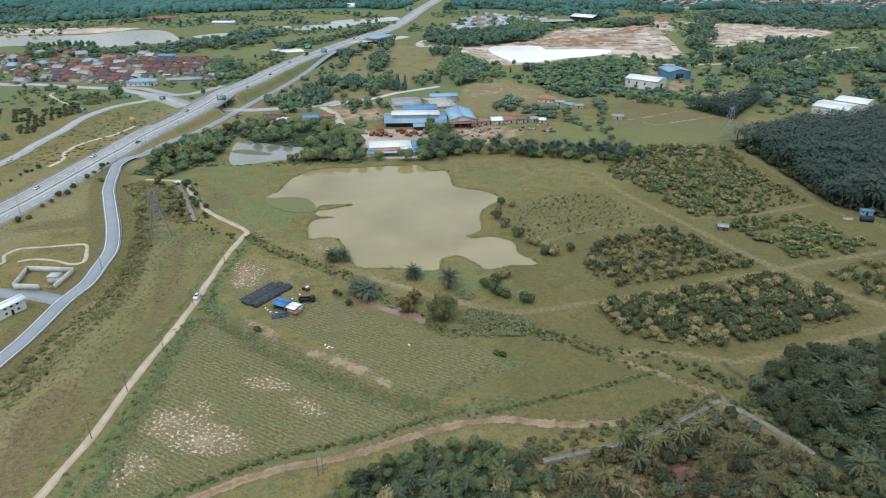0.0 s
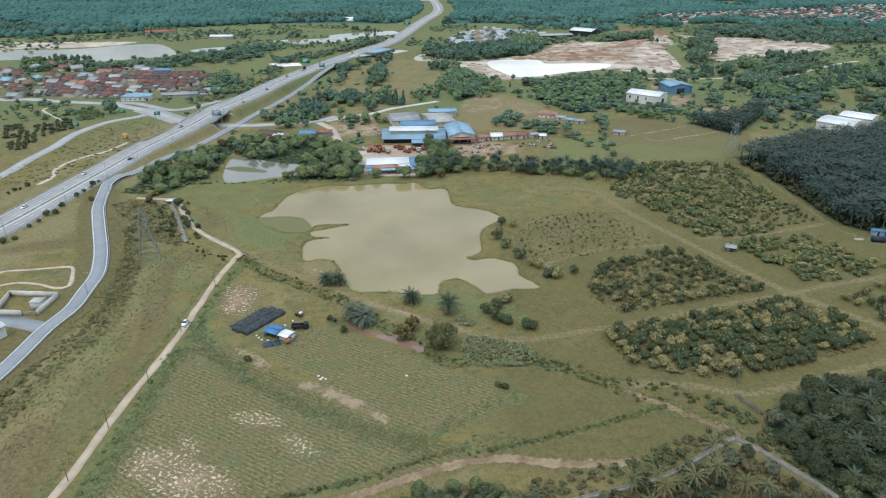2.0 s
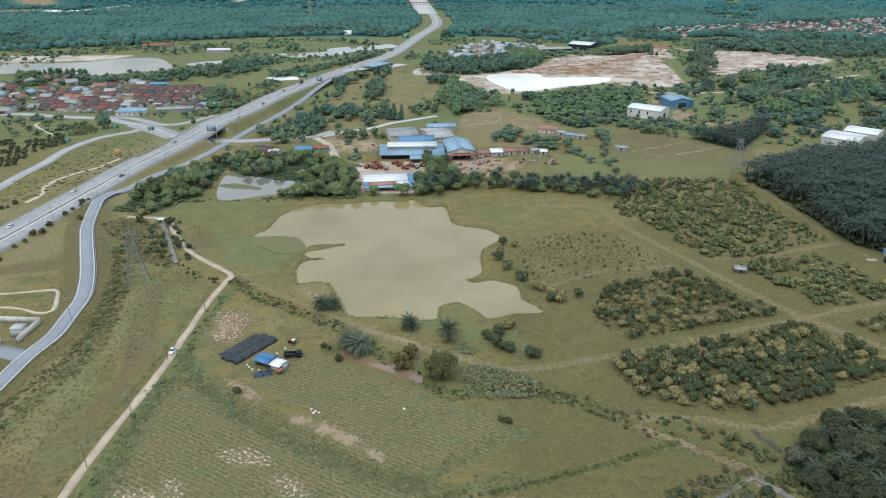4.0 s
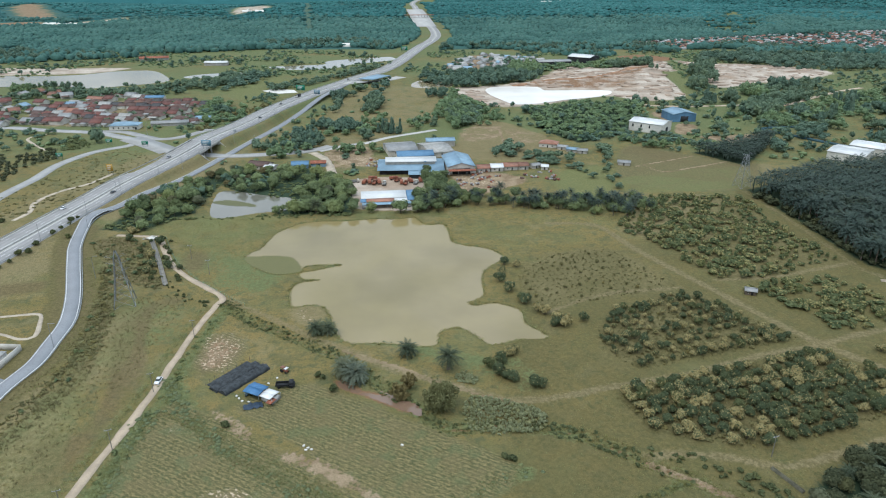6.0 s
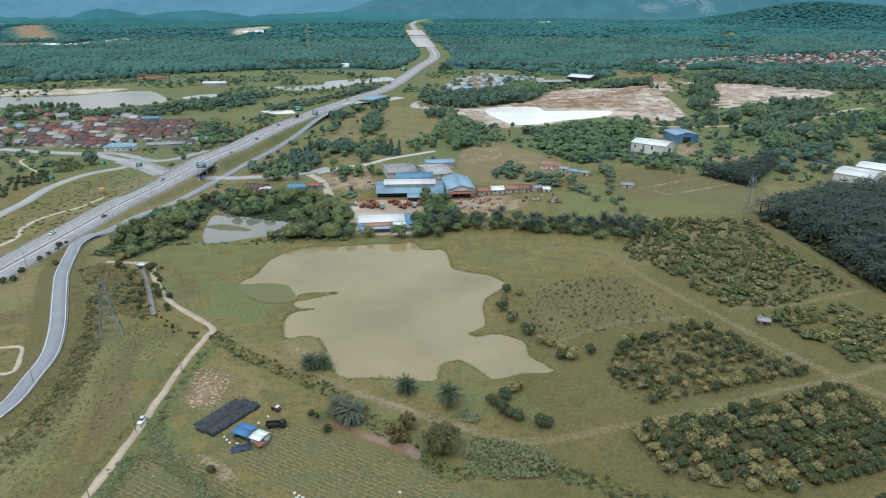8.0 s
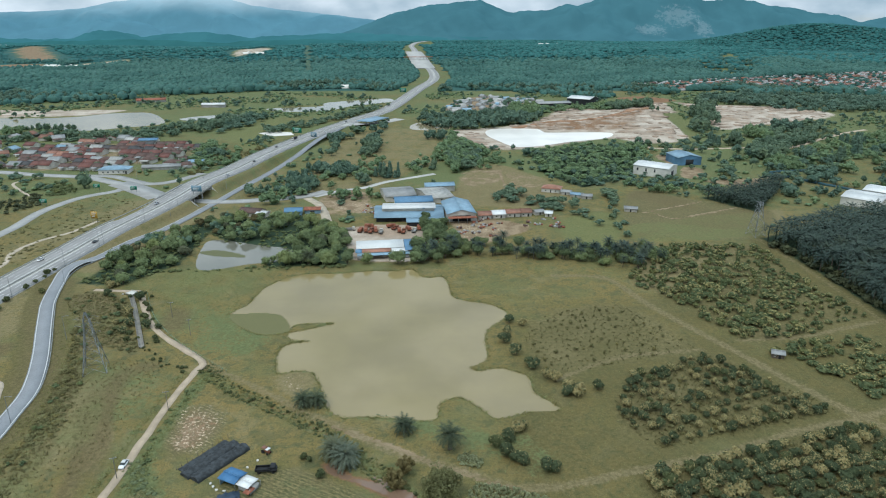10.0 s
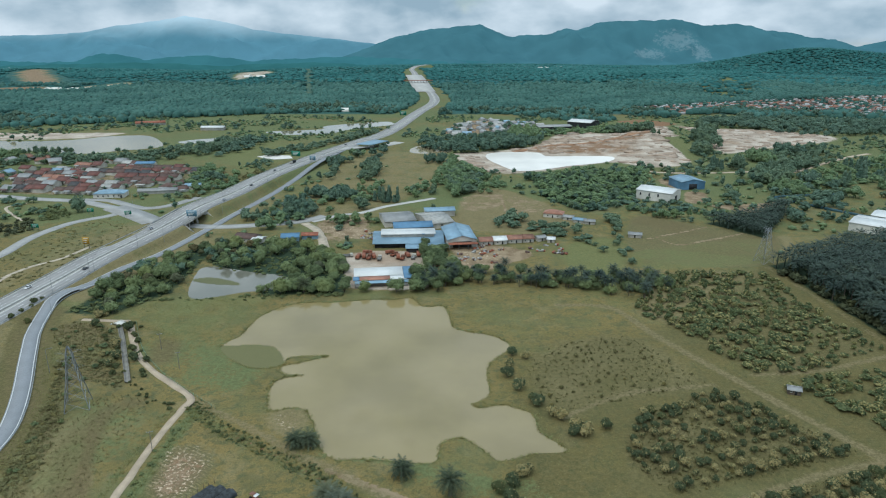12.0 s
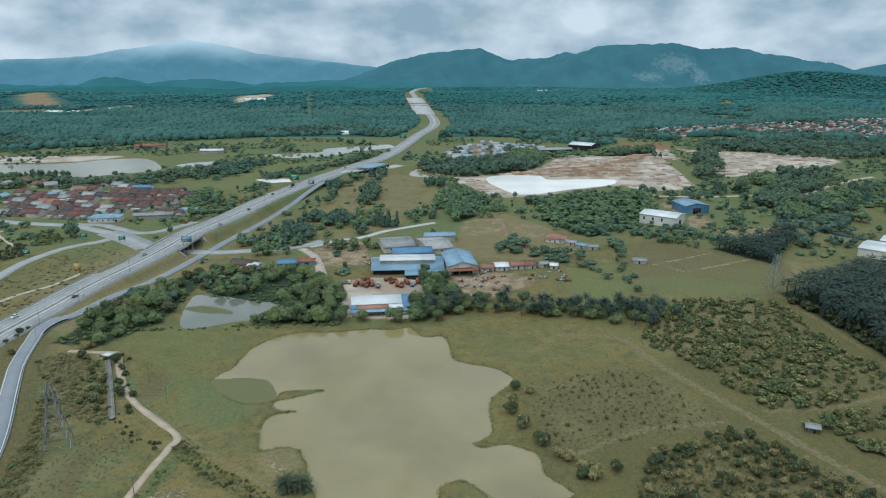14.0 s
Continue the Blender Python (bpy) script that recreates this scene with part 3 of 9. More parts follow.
VILLAGE = [(-446, 632), (-407, 650), (-323, 637), (-295, 650), (-234, 672), (-274, 776), (-340, 827), (-492, 848), (-558, 807)]
VILLAGE_FAR = [(394, 1483), (464, 1338), (623, 1450), (702, 1372), (887, 1313), (1253, 1839), (783, 1657)]
GOLF = [(-120, 600), (-71, 557), (-25, 650), (3, 708), (0, 881), (-72, 904), (-114, 815)]
FIELD_WEST = [(-96, 187), (-94, 217), (-80, 214), (-16, 171), (8, 157), (-37, 143), (-60, 132), (-88, 125), (-93, 130)]
FIELD_MID = [(-70, 217), (-52, 230), (-33, 223), (3, 201), (23, 187), (14, 174), (-1, 168), (-18, 171), (-46, 197)]
SOIL_A = [(-91.0, 150.9), (-91.3, 160.6), (-83.1, 162.0), (-64.1, 153.4), (-54.4, 146.6), (-58.0, 142.6), (-64.7, 139.9), (-74.2, 141.0)]
SOIL_B = [(-91.1, 128.2), (-92.4, 137.1), (-91.4, 142.2), (-86.4, 142.6), (-78.8, 137.1), (-83.0, 133.1), (-87.9, 129.2)]
SOIL_C = [(-68.3, 176.7), (-59.1, 178.9), (-49.4, 171.0), (-60.9, 169.0)]
SOIL_H = [(-51.7, 165.6), (-46.3, 168.7), (-36.1, 159.3), (-41.7, 158.0)]
SOIL_I = [(-82, 166.5), (-79, 168), (-70, 159.5), (-73, 157.8)]
WEED_STRIP = [(-98, 231), (-87, 215), (-78, 205), (-68, 195), (-56, 187), (-45, 180), (-34, 174), (-23, 168), (-15, 164), (-4, 160)]
FIELD_STRIP = [(24.8, 185.0), (14.6, 179.2), (6.7, 173.5), (1.1, 169.6), (-4.4, 165.3), (-11.6, 163.5)]
ROAD_STRIP = [(-97.5, 212), (-96.6, 187), (-95.7, 171), (-96, 158.5), (-94.9, 142.6), (-93, 131.8), (-96, 118)]
SOIL_D = [(-51, 194), (-37, 192), (-16, 174), (-17, 170), (-36, 183)]
SOIL_E = [(-90.8, 239.5), (-90.5, 260.7), (-86.5, 262.3), (-78.2, 249.5), (-80.6, 243.7), (-86.0, 235.3)]
SOIL_F = [(-77, 212), (-67, 207), (-58, 199), (-63, 198)]
SOIL_G = [(-65, 288), (-59, 289), (-52, 289), (-50, 283), (-52, 274), (-56, 270)]
REED_BED = [(7.2, 210.4), (9.1, 220.7), (19.7, 219.4), (31.1, 214.7), (34.5, 208.1), (30, 203), (22.2, 201.9), (16.5, 201.0), (9, 205)]
YARD = [(-72, 428), (-62, 480), (-13, 480), (-9, 416)]
HAMLET_SOIL = [(7, 462), (20, 501), (51, 493), (62, 477), (39, 455), (18, 439)]
FIELD_NORTH = [(8, 557), (32, 664), (62, 678), (94, 612), (106, 557), (77, 528), (22, 537)]
WOOD_NORTH = [(94, 758), (241, 795), (171, 624), (121, 589), (97, 637)]
WOOD_POND = [(-195, 382), (-183, 448), (-169, 493), (-101, 510), (-61, 470), (-54, 410), (-98, 406), (-153, 470), (-151, 410), (-170, 380)]
PLANTATION = [(100, 168), (106, 178), (117, 185), (160, 196), (196, 190), (150, 122), (118, 122), (108, 140), (104, 154)]
THICKET = [(-30, 124), (-26, 132), (-15, 139), (5, 146), (24, 143), (27, 134), (26, 122), (22, 108), (-31, 108)]
SCRUB = [(28, 136), (63, 147), (89, 159), (106, 139), (117, 124), (109, 112), (25, 112)]
VERGE_SCRUB = [(-154, 290), (-165, 327), (-191, 362), (-184, 372), (-159, 362), (-129, 304), (-149, 311), (-138, 271), (-128, 234), (-133, 201),
    (-136, 174), (-137, 157), (-144, 168), (-141, 197), (-140, 239)]
BELT_LAKE = [(-518, 798), (-488, 854), (-387, 843), (-329, 919), (-301, 995), (-265, 954), (-298, 855), (-339, 809), (-461, 809)]
BELT_VILLAGE_EDGE = [(-260, 750), (-259, 799), (-213, 750), (-179, 736), (-204, 670), (-226, 642), (-243, 689)]
BELT_FARM = [(-271, 855), (-285, 944), (-269, 996), (-242, 985), (-249, 897)]
BELT_HWY_NORTH = [(-231, 897), (-179, 944), (-119, 1087), (-78, 1122), (-125, 997), (-160, 920), (-205, 863)]
BELT_GOLF_SOUTH = [(-139, 578), (-110, 642), (-75, 695), (-49, 708), (-59, 636), (-83, 596), (-118, 545)]
BELT_GOLF_MID = [(-89, 817), (-80, 898), (-67, 970), (-69, 856), (-71, 766)]
BELT_GOLF_NORTH = [(-118, 736), (-107, 856), (-97, 889), (-99, 751), (-110, 708)]
BELT_GOLF_EAST = [(-39, 636), (-9, 695), (16, 856), (44, 751), (68, 695), (42, 647), (13, 695), (-19, 642)]
BELT_WORKS = [(-28, 970), (-13, 1026), (71, 1044), (163, 1089), (144, 971), (75, 899), (17, 885), (-19, 921)]
BELT_QUARRY = [(317, 878), (403, 1091), (434, 1091), (372, 923), (327, 857)]
BELT_WORKS_EAST = [(155, 1039), (241, 1045), (342, 1125), (366, 1201), (260, 1124), (166, 1110)]
BELT_NORTHEAST = [(455, 1202), (597, 1339), (687, 1246), (780, 1205), (729, 1061), (617, 1048), (531, 1047), (508, 1126), (449, 1163)]
BELT_EAST_MID = [(339, 752), (410, 858), (496, 924), (487, 858), (387, 752), (340, 695), (318, 708)]
BELT_EAST_LOW = [(329, 695), (379, 737), (548, 858), (532, 784), (448, 709), (382, 682), (332, 670)]
BELT_EAST_CLUMP = [(341, 647), (373, 658), (340, 596), (317, 596)]
BELT_HAMLET = [(39, 545), (56, 577), (78, 544), (110, 537), (113, 483), (127, 522), (130, 586), (155, 625), (135, 537), (125, 460), (112, 450), (109,
    495), (74, 522)]
BELT_WAREHOUSE = [(121, 586), (155, 647), (188, 670), (215, 615), (226, 605), (183, 577), (154, 605)]
BELT_YARD = [(-11, 496), (4, 483), (11, 450), (20, 422), (0, 409), (-14, 409), (-18, 431), (-12, 450)]
BELT_YARD_WEST = [(-97, 440), (-82, 484), (-63, 461), (-51, 417), (-74, 406), (-87, 409)]
FIELD_GREEN = [(85, 472), (109, 495), (112, 450), (105, 413), (77, 417)]
CLEAR_FAR = [(749, 1976), (905, 2279), (994, 2346), (978, 2066), (886, 1867), (751, 1710), (687, 1736)]
RED_EARTH_A = [(-1750, 2871), (-1710, 2990), (-1312, 2400), (-1312, 2314), (-1417, 2368)]
RED_EARTH_B = [(-1333, 2100), (-1221, 2148), (-1138, 2030), (-1138, 1975), (-1228, 1938)]
FAR_SAND = [(-1110, 2005), (-1071, 2375), (-990, 2200), (-1046, 1940)]
FAR_SAND_TWO = [(-764, 2590), (-729, 2900), (-642, 2687), (-711, 2461)]
LAKE_MEADOW = [(-680, 1039), (-449, 1041), (-361, 1006), (-248, 1042), (-76, 1239), (-233, 1330), (-420, 1194), (-733, 1116)]
POWER_CUT = [(-345, 1771), (-318, 1772), (-568, 3108), (-601, 3106)]
PLANT_FAR = [(9, 1137), (77, 1267), (180, 1199), (157, 1110), (83, 1089), (20, 1044)]
RED_CLEAR = [(316, 1234), (375, 1261), (415, 1201), (342, 1154)]

CREST_EAST = [(-793, 14), (-644, 43), (-458, 96), (-347, 146), (-273, 167), (-163, 192), (-53, 217), (92, 231), (274, 245), (348, 217), (422, 189), (477, 176), (605, 186), (715, 190), (824, 222), (897, 215), (969, 239), (1041, 264), (1187, 271), (1369, 275), (1515, 286), (1608, 269), (1720, 248), (1812, 248), (1921, 255), (2014, 245), (2110, 217), (2260, 203), (2412, 172), (2563, 154), (2679, 126), (2725, 115), (2790, 130), (2927, 151), (3415, 163), (3793, 135)]
CREST_WEST = [(-3848, 96), (-3448, 134), (-3049, 173), (-2655, 185), (-2417, 204), (-2256, 238), (-1978, 269), (-1740, 307), (-1470, 270), (-1278, 221), (-966, 184), (-691, 158), (-454, 128), (-217, 101), (100, 83)]
CREST_FRONT = [(-3207, 55), (-2557, 30), (-2230, 24), (-2064, 34), (-1943, 76), (-1829, 69), (-1701, 34), (-1468, 60), (-1304, 57), (-1075, 35), (-843, 45), (-578, 58), (-313, 49), (-48, 40), (416, 28)]
CREST_RIDGE = [(-3300, 22), (-2700, 10), (-2300, 16), (-1900, 30), (-1500, 34), (-1150, 20), (-900, 30), (-620, 38), (-330, 22), (-150, 14), (50, 12), (300, 22), (620, 16), (900, 24), (1180, 12), (1400, 4)]
FIELD_PATH_A = [(150, 515), (175, 528), (206, 546)]
FIELD_PATH_B = [(157, 516), (167, 500), (193, 511), (225, 528)]
QUARRY_ROAD = [(232, 773), (238, 763), (295, 760), (347, 767), (383, 764), (439, 808), (502, 858), (549, 888)]
GRAVEL_PLOT = [(230, 614), (257, 618), (297, 620), (267, 589), (251, 594)]
GRAVEL_TRACK = [(280, 616), (301, 628), (318, 653), (320, 669)]
WAREHOUSE_YARD = [(234, 669), (251, 664), (241, 635), (225, 620), (219, 628)]
WAREHOUSE_YARD2 = [(224, 721), (247, 736), (230, 681), (224, 694)]
NORTH_PATH = [(57, 646), (56, 608), (57, 585), (74, 580)]
GREEN_PLOT = [(126, 479), (151, 491), (213, 469), (206, 458), (147, 448), (124, 453)]
RED_PLOT = [(134, 470), (147, 470), (143, 456), (130, 456)]
ORANGE_PLOT = [(229, 513), (255, 520), (236, 487), (222, 487)]
YARD_STRIP = [(-94, 576), (-62, 576), (-60, 554), (-89, 559)]
WORKS_ROAD = [(-100, 561), (-81, 580), (-64, 589), (-42, 614), (-4, 641)]
CHANNEL = [(-159.1, 365.7), (-148.6, 346.6), (-129.4, 309.2)]
CHANNEL_DITCH = [(-129.4, 309.2), (-120.3, 301.1), (-108.5, 293.4), (-101.6, 290.0)]
GREEN_RAIL = [(-152.7, 369.8), (-136.9, 340.4), (-121.6, 320.8), (-106.2, 305.7), (-92.2, 293.3), (-86.8, 289.0)]

# ---- tools for shapes ----
def vnoise(x, y, size, seed=0):
    """Smooth value noise from 0 to 1 over a plan."""
    x, y = np.asarray(x, float) / size, np.asarray(y, float) / size
    ix, iy = np.floor(x).astype(np.int64), np.floor(y).astype(np.int64)
    fx, fy = x - ix, y - iy
    fx, fy = fx * fx * (3 - 2 * fx), fy * fy * (3 - 2 * fy)

    def h(a, b):
        v = (a * 374761393 + b * 668265263 + seed * 974634777) & 0x7FFFFFFF
        v = ((v ^ (v >> 13)) * 1274126177) & 0x7FFFFFFF
        return ((v ^ (v >> 16)) & 0xFFFF) / 65535.0

    return (h(ix, iy) * (1 - fx) + h(ix + 1, iy) * fx) * (1 - fy) + (h(ix, iy + 1) * (1 - fx) + h(ix + 1, iy + 1) * fx) * fy


def curve(points, closed=False, step=3.0):
    """A smooth line (Catmull-Rom) through plan points, with a point about every step metres."""
    p = np.array(points, float)
    n = len(p)
    out = []
    for i in range(n if closed else n - 1):
        a, b, c, d = (p[(i + k) % n] if closed else p[min(max(i + k, 0), n - 1)] for k in (-1, 0, 1, 2))
        m = max(1, int(np.linalg.norm(c - b) / step))
        t = (np.arange(m) / m)[:, None]
        out.append(0.5 * (2 * b + (c - a) * t + (2 * a - 5 * b + 4 * c - d) * t**2 + (3 * b - a - 3 * c + d) * t**3))
    if not closed:
        out.append(p[-1:])
    return np.concatenate(out)


def from_line(x, y, line):
    """Distance from a line."""
    best = np.full(np.shape(x), 1e9)
    for (ax, ay), (bx, by) in zip(line[:-1], line[1:]):
        dx, dy = bx - ax, by - ay
        t = np.clip(((x - ax) * dx + (y - ay) * dy) / (dx * dx + dy * dy + 1e-9), 0, 1)
        best = np.minimum(best, (x - ax - t * dx) ** 2 + (y - ay - t * dy) ** 2)
    return np.sqrt(best)


def inside(x, y, poly):
    x, y = np.asarray(x, float), np.asarray(y, float)
    hit = np.zeros(x.shape, bool)
    for (ax, ay), (bx, by) in zip(poly, np.roll(poly, -1, 0)):
        cross = (ay > y) != (by > y)
        hit ^= cross & (x < (bx - ax) * (y - ay) / (by - ay + 1e-12) + ax)
    return hit


def depth_in(x, y, poly, reach=30.0):
    """Signed distance into an outline: positive inside, negative outside; worked out only near it."""
    poly = np.asarray(poly, float)
    out = np.full(np.shape(x), -1e3)
    near = (x > poly[:, 0].min() - reach) & (x < poly[:, 0].max() + reach) & (y > poly[:, 1].min() - reach) & (y < poly[:, 1].max() + reach)
    xs, ys = x[near], y[near]
    d = from_line(xs, ys, np.concatenate([poly, poly[:1]]))
    out[near] = np.where(inside(xs, ys, poly), d, -d)
    return out


def along(x, y, line, half, reach=40.0):
    """How deep a place lies within a strip round a line (negative outside)."""
    line = np.asarray(line, float)
    out = np.full(np.shape(x), -1e3)
    near = (x > line[:, 0].min() - reach) & (x < line[:, 0].max() + reach) & (y > line[:, 1].min() - reach) & (y < line[:, 1].max() + reach)
    out[near] = half - from_line(x[near], y[near], line)
    return out


def mesh_of(name, verts, faces, material, smooth=False):
    """A mesh from arrays of corners and of equal-sided faces (or a list of such arrays)."""
    me = bpy.data.meshes.new(name)
    groups = faces if isinstance(faces, list) else [faces]
    groups = [np.asarray(g) for g in groups if len(g)]
    loops = np.concatenate([g.ravel() for g in groups])
    totals = np.concatenate([np.full(len(g), g.shape[1]) for g in groups])
    me.vertices.add(len(verts))
    me.vertices.foreach_set("co", np.asarray(verts, np.float32).ravel())
    me.loops.add(len(loops))
    me.loops.foreach_set("vertex_index", loops.astype(np.int32))
    me.polygons.add(len(totals))
    me.polygons.foreach_set("loop_start", np.concatenate([[0], np.cumsum(totals)[:-1]]).astype(np.int32))
    me.polygons.foreach_set("loop_total", totals.astype(np.int32))
    if smooth:
        me.polygons.foreach_set("use_smooth", np.ones(len(totals), bool))
    me.update(calc_edges=True)
    me.validate()
    if material:
        me.materials.append(material)
    return me


def part(name, me, parent, label=""):
    ob = new(name, me)
    ob.parent = parent
    return tagged(ob, label)


def thing(name, label, category, at=(0, 0, 0), turn=0.0, group="", kind=""):
    """A thing's Empty at its base."""
    ob = new(name)
    ob.empty_display_size = 0.5
    ob.matrix_world = pose(*at, 0, 0, turn)
    return tagged(ob, label, category, group, kind)


# ---- the lie of the land ----
HWY = curve(HIGHWAY, step=8.0)
POND = curve(SHORE_NORTH + SHORE_EAST + SHORE_SOUTH + SHORE_WEST, True, 1.6)
POND2 = curve(POND_TWO, True, 4)
POOLS = curve(MUD_POOLS, True, 2)
DITCH = curve(DRAIN, step=3)
UNDERPASS = np.array([(-226, 557), (-170, 545)], float)


def deck_height(y):
    """Height of the motorway above the plain, along its course."""
    return np.interp(y, [0, 330, 430, 480, 528, 570, 620, 700, 850, 1050, 1300, 2000, 2300, 3500], [1.2, 1.2, 1.9, 3.8, 6.4, 7.0, 6.9, 6.0, 4.0, 2.0, 1.0, 1.0, 12.0, 25.0])


def hills(x, y):
    """The wooded rises of the far plain."""
    z = np.zeros(np.shape(x))
    for cx, cy, rx, ry, h in RISES:
        z = z + h * np.exp(-(((x - cx) / rx) ** 2 + ((y - cy) / ry) ** 2))
    return z


RISES = [(500, 2900, 700, 420, 22), (-900, 2650, 520, 170, 20), (-430, 2950, 420, 190, 24), (-1700, 3000, 600, 200, 20), (900, 2500, 500, 200, 16), (1880, 3500, 430, 320, 98), (2500, 3600, 420, 300, 60), (1350, 2300, 500, 250, 14), (-300, 2400, 260, 200, 10),
         (300, 3700, 900, 300, 18), (830, 2000, 200, 260, 16)]



def land(x, y):
    """Height of the ground."""
    x, y = np.asarray(x, float), np.asarray(y, float)
    z = (vnoise(x, y, 23, 1) - 0.5) * 0.5 + (vnoise(x, y, 7, 2) - 0.5) * 0.22
    z = z + hills(x, y) * np.clip((y - 1500) / 500, 0, 1)
    far = from_line(x, y, HWY)
    top = deck_height(y)
    bank = np.clip((14.0 + 1.15 * top - far) / (1.15 * top + 0.8), 0, 1)
    bank = bank * bank * (3 - 2 * bank)
    gap = np.clip((from_line(x, y, UNDERPASS + (UNDERPASS[1] - UNDERPASS[0]) * [[-0.3], [0.3]]) - 16) / 4, 0, 1)
    z = z * (1 - bank) + (top - 0.12) * bank * gap
    p = depth_in(x, y, POND, 12)
    z = np.where(p > -6, np.minimum(z, np.interp(p, [-6, -2.5, 0, 3], [0.3, 0.05, -0.4, -1.4])), z)
    p = depth_in(x, y, POND2, 12)
    z = np.where(p > -6, np.minimum(z, np.interp(p, [-6, 0, 4], [0.3, -0.4, -1.5])), z)
    p = depth_in(x, y, POOLS, 8)
    z = np.where(p > -4, np.minimum(z, np.interp(p, [-4, 0, 2], [0.3, -0.4, -0.9])), z)
    p = along(x, y, DITCH, 0)
    z = np.where(p > -4, np.minimum(z, np.interp(p, [-4, -1.4, 0], [0.3, -0.7, -1.1])), z)
    for lake in (WEST_LAKE, LAKE_TAIL, FAR_WATER, GOLF_WATER, FARM_WATER, QUARRY_WATER):
        p = depth_in(x, y, np.array(lake, float), 40)
        z = np.where(p > -25, np.minimum(z, np.interp(p, [-25, 0, 10], [0.3, -0.5, -1.6])), z)
    q = depth_in(x, y, np.array(QUARRY, float), 10)
    w = depth_in(x, y, np.array(QUARRY_WATER, float), 40)
    spoil = np.clip(q / 25, 0, 1) * np.clip((-w - 8) / 25, 0, 1) * (vnoise(x, y, 60, 5) ** 2 * 5 + np.clip(w / -30 - 0.5, 0, 1) * 3)
    q = depth_in(x, y, np.array(QUARRY_EAST, float), 10)
    spoil = spoil + np.clip(q / 25, 0, 1) * (vnoise(x, y, 60, 7) ** 2 * 5)
    return z + spoil


def axis(lo, dense_lo, dense_hi, hi, fine, growth, widest):
    mid = list(np.arange(dense_lo, dense_hi, fine))
    for end, way in ((lo, -1), (hi, 1)):
        at, s = (mid[0], fine) if way < 0 else (mid[-1], fine)
        run = []
        while (at > end) if way < 0 else (at < end):
            s = min(s * growth, widest)
            at += way * s
            run.append(at)
        mid = run[::-1] + mid if way < 0 else mid + run
    return np.array(mid)


def cover(x, y):
    """What grows on the ground: three colour layers of plan masks, 0.5 on an outline."""
    def ramp(d, w=3.0):
        return np.clip(0.5 + d / (2 * w), 0, 1)

    def area(poly, w=3.0, smooth=True):
        return ramp(depth_in(x, y, curve(poly, True, 6) if smooth else poly, 20), w)

    def strip(line, half, w=1.5):
        return ramp(along(x, y, curve(line, step=5), half), w)

    m = np.zeros((len(x), 12))
    opened = np.zeros(len(x))
    soil, lush, dry, sand, till, floor_, spot, worn, mud, olive, brown, fresh = range(12)
    top = lambda k, v: np.maximum(m[:, k], v, out=m[:, k])
    for poly in (HAMLET_SOIL, YARD):
        top(soil, area(poly, 4))
    for poly in (SOIL_D, SOIL_F):
        top(soil, area(poly, 4) * 0.72)
    top(soil, area(SOIL_E, 4) * (0.45 + 0.3 * vnoise(x, y, 5, 80)))
    top(dry, area(SOIL_G, 2) * 1.0)
    top(brown, area(SOIL_G, 2) * 0.35)
    top(soil, strip(DIRT_ROAD, 1.4, 1.2))
    top(brown, strip(DIRT_ROAD, 2.2, 1.6))
    top(mud, strip(DIRT_ROAD, 1.4, 1.2) * 0.5)
    top(soil, strip(DRAIN_PATH, 1.6, 1.2) * 0.95)
    top(soil, area([(86, 168), (94, 163), (99, 160), (94, 158), (88, 164)], 3) * 0.8)
    top(soil, area(SCRUB, 6) * (0.15 + 0.5 * vnoise(x, y, 9, 17)))
    for poly in (SOIL_A, SOIL_B, SOIL_C, SOIL_H, SOIL_I):
        top(spot, area(poly, 4))
        top(soil, area(poly, 5) * (0.15 + 0.42 * vnoise(x, y, 6, 77)))
    top(brown, area(SOIL_E, 6))
    spit = area([(-68, 285), (-60, 288), (-51, 291), (-48, 280.6), (-53.4, 271.5), (-60, 271.5), (-64, 278)], 4)
    top(dry, spit)
    top(spot, spit * 0.50)
    nursery_soil = area([(-94, 263), (-85, 265), (-76, 255), (-78, 239), (-88, 235), (-93, 242)], 5)
    top(mud, nursery_soil * 0.42)
    top(dry, nursery_soil)
    top(till, nursery_soil)
    top(spot, nursery_soil * 0.78)
    for poly in ([(-79.6, 215.5), (-73.7, 213.5), (-59.9, 202.8), (-58.7, 198.3), (-66.9, 203.8), (-71.5, 208.5)], [(-57, 198.5), (-48.5, 193.3), (-38.7, 191.4), (-30.8, 186), (-39.7, 184.4), (-47.7, 189.6)]):
        top(soil, area(poly, 3) * (0.55 + 0.35 * vnoise(x, y, 4, 82)))
    top(spot, area(SOIL_E, 4) * 0.62)
    top(spot, area(FIELD_WEST, 6) * (0.10 + 0.25 * vnoise(x, y, 16, 9)))
    top(till, area(FIELD_WEST, 4))
    top(till, area(FIELD_MID, 4))
    top(till, area(CROP_FIELD, 4))
    top(brown, area(CROP_FIELD, 4) * (0.2 + 0.55 * vnoise(x, y, 30, 74)))
    top(brown, area(FIELD_NORTH, 5) * 0.35)
    top(dry, area(GOLF, 8) * (0.35 + 0.35 * vnoise(x, y, 26, 81)))
    top(fresh, area(POWER_CUT, 8) * 0.7)
    top(sand, area(YARD, 3) * 0.75)
    top(fresh, area(FIELD_GREEN, 4) * 0.85)
    top(fresh, area([(-205, 392), (-160, 372), (-104, 343), (-90, 398), (-50, 402), (0, 402), (12, 365), (40, 350), (95, 362), (105, 385), (110, 405), (-10, 414), (-100, 410), (-195, 402)], 6) * np.where(x < 5, 0.35 + 0.45 * vnoise(x, y, 12, 75), 0.15 + 0.3 * vnoise(x, y, 12, 75)))
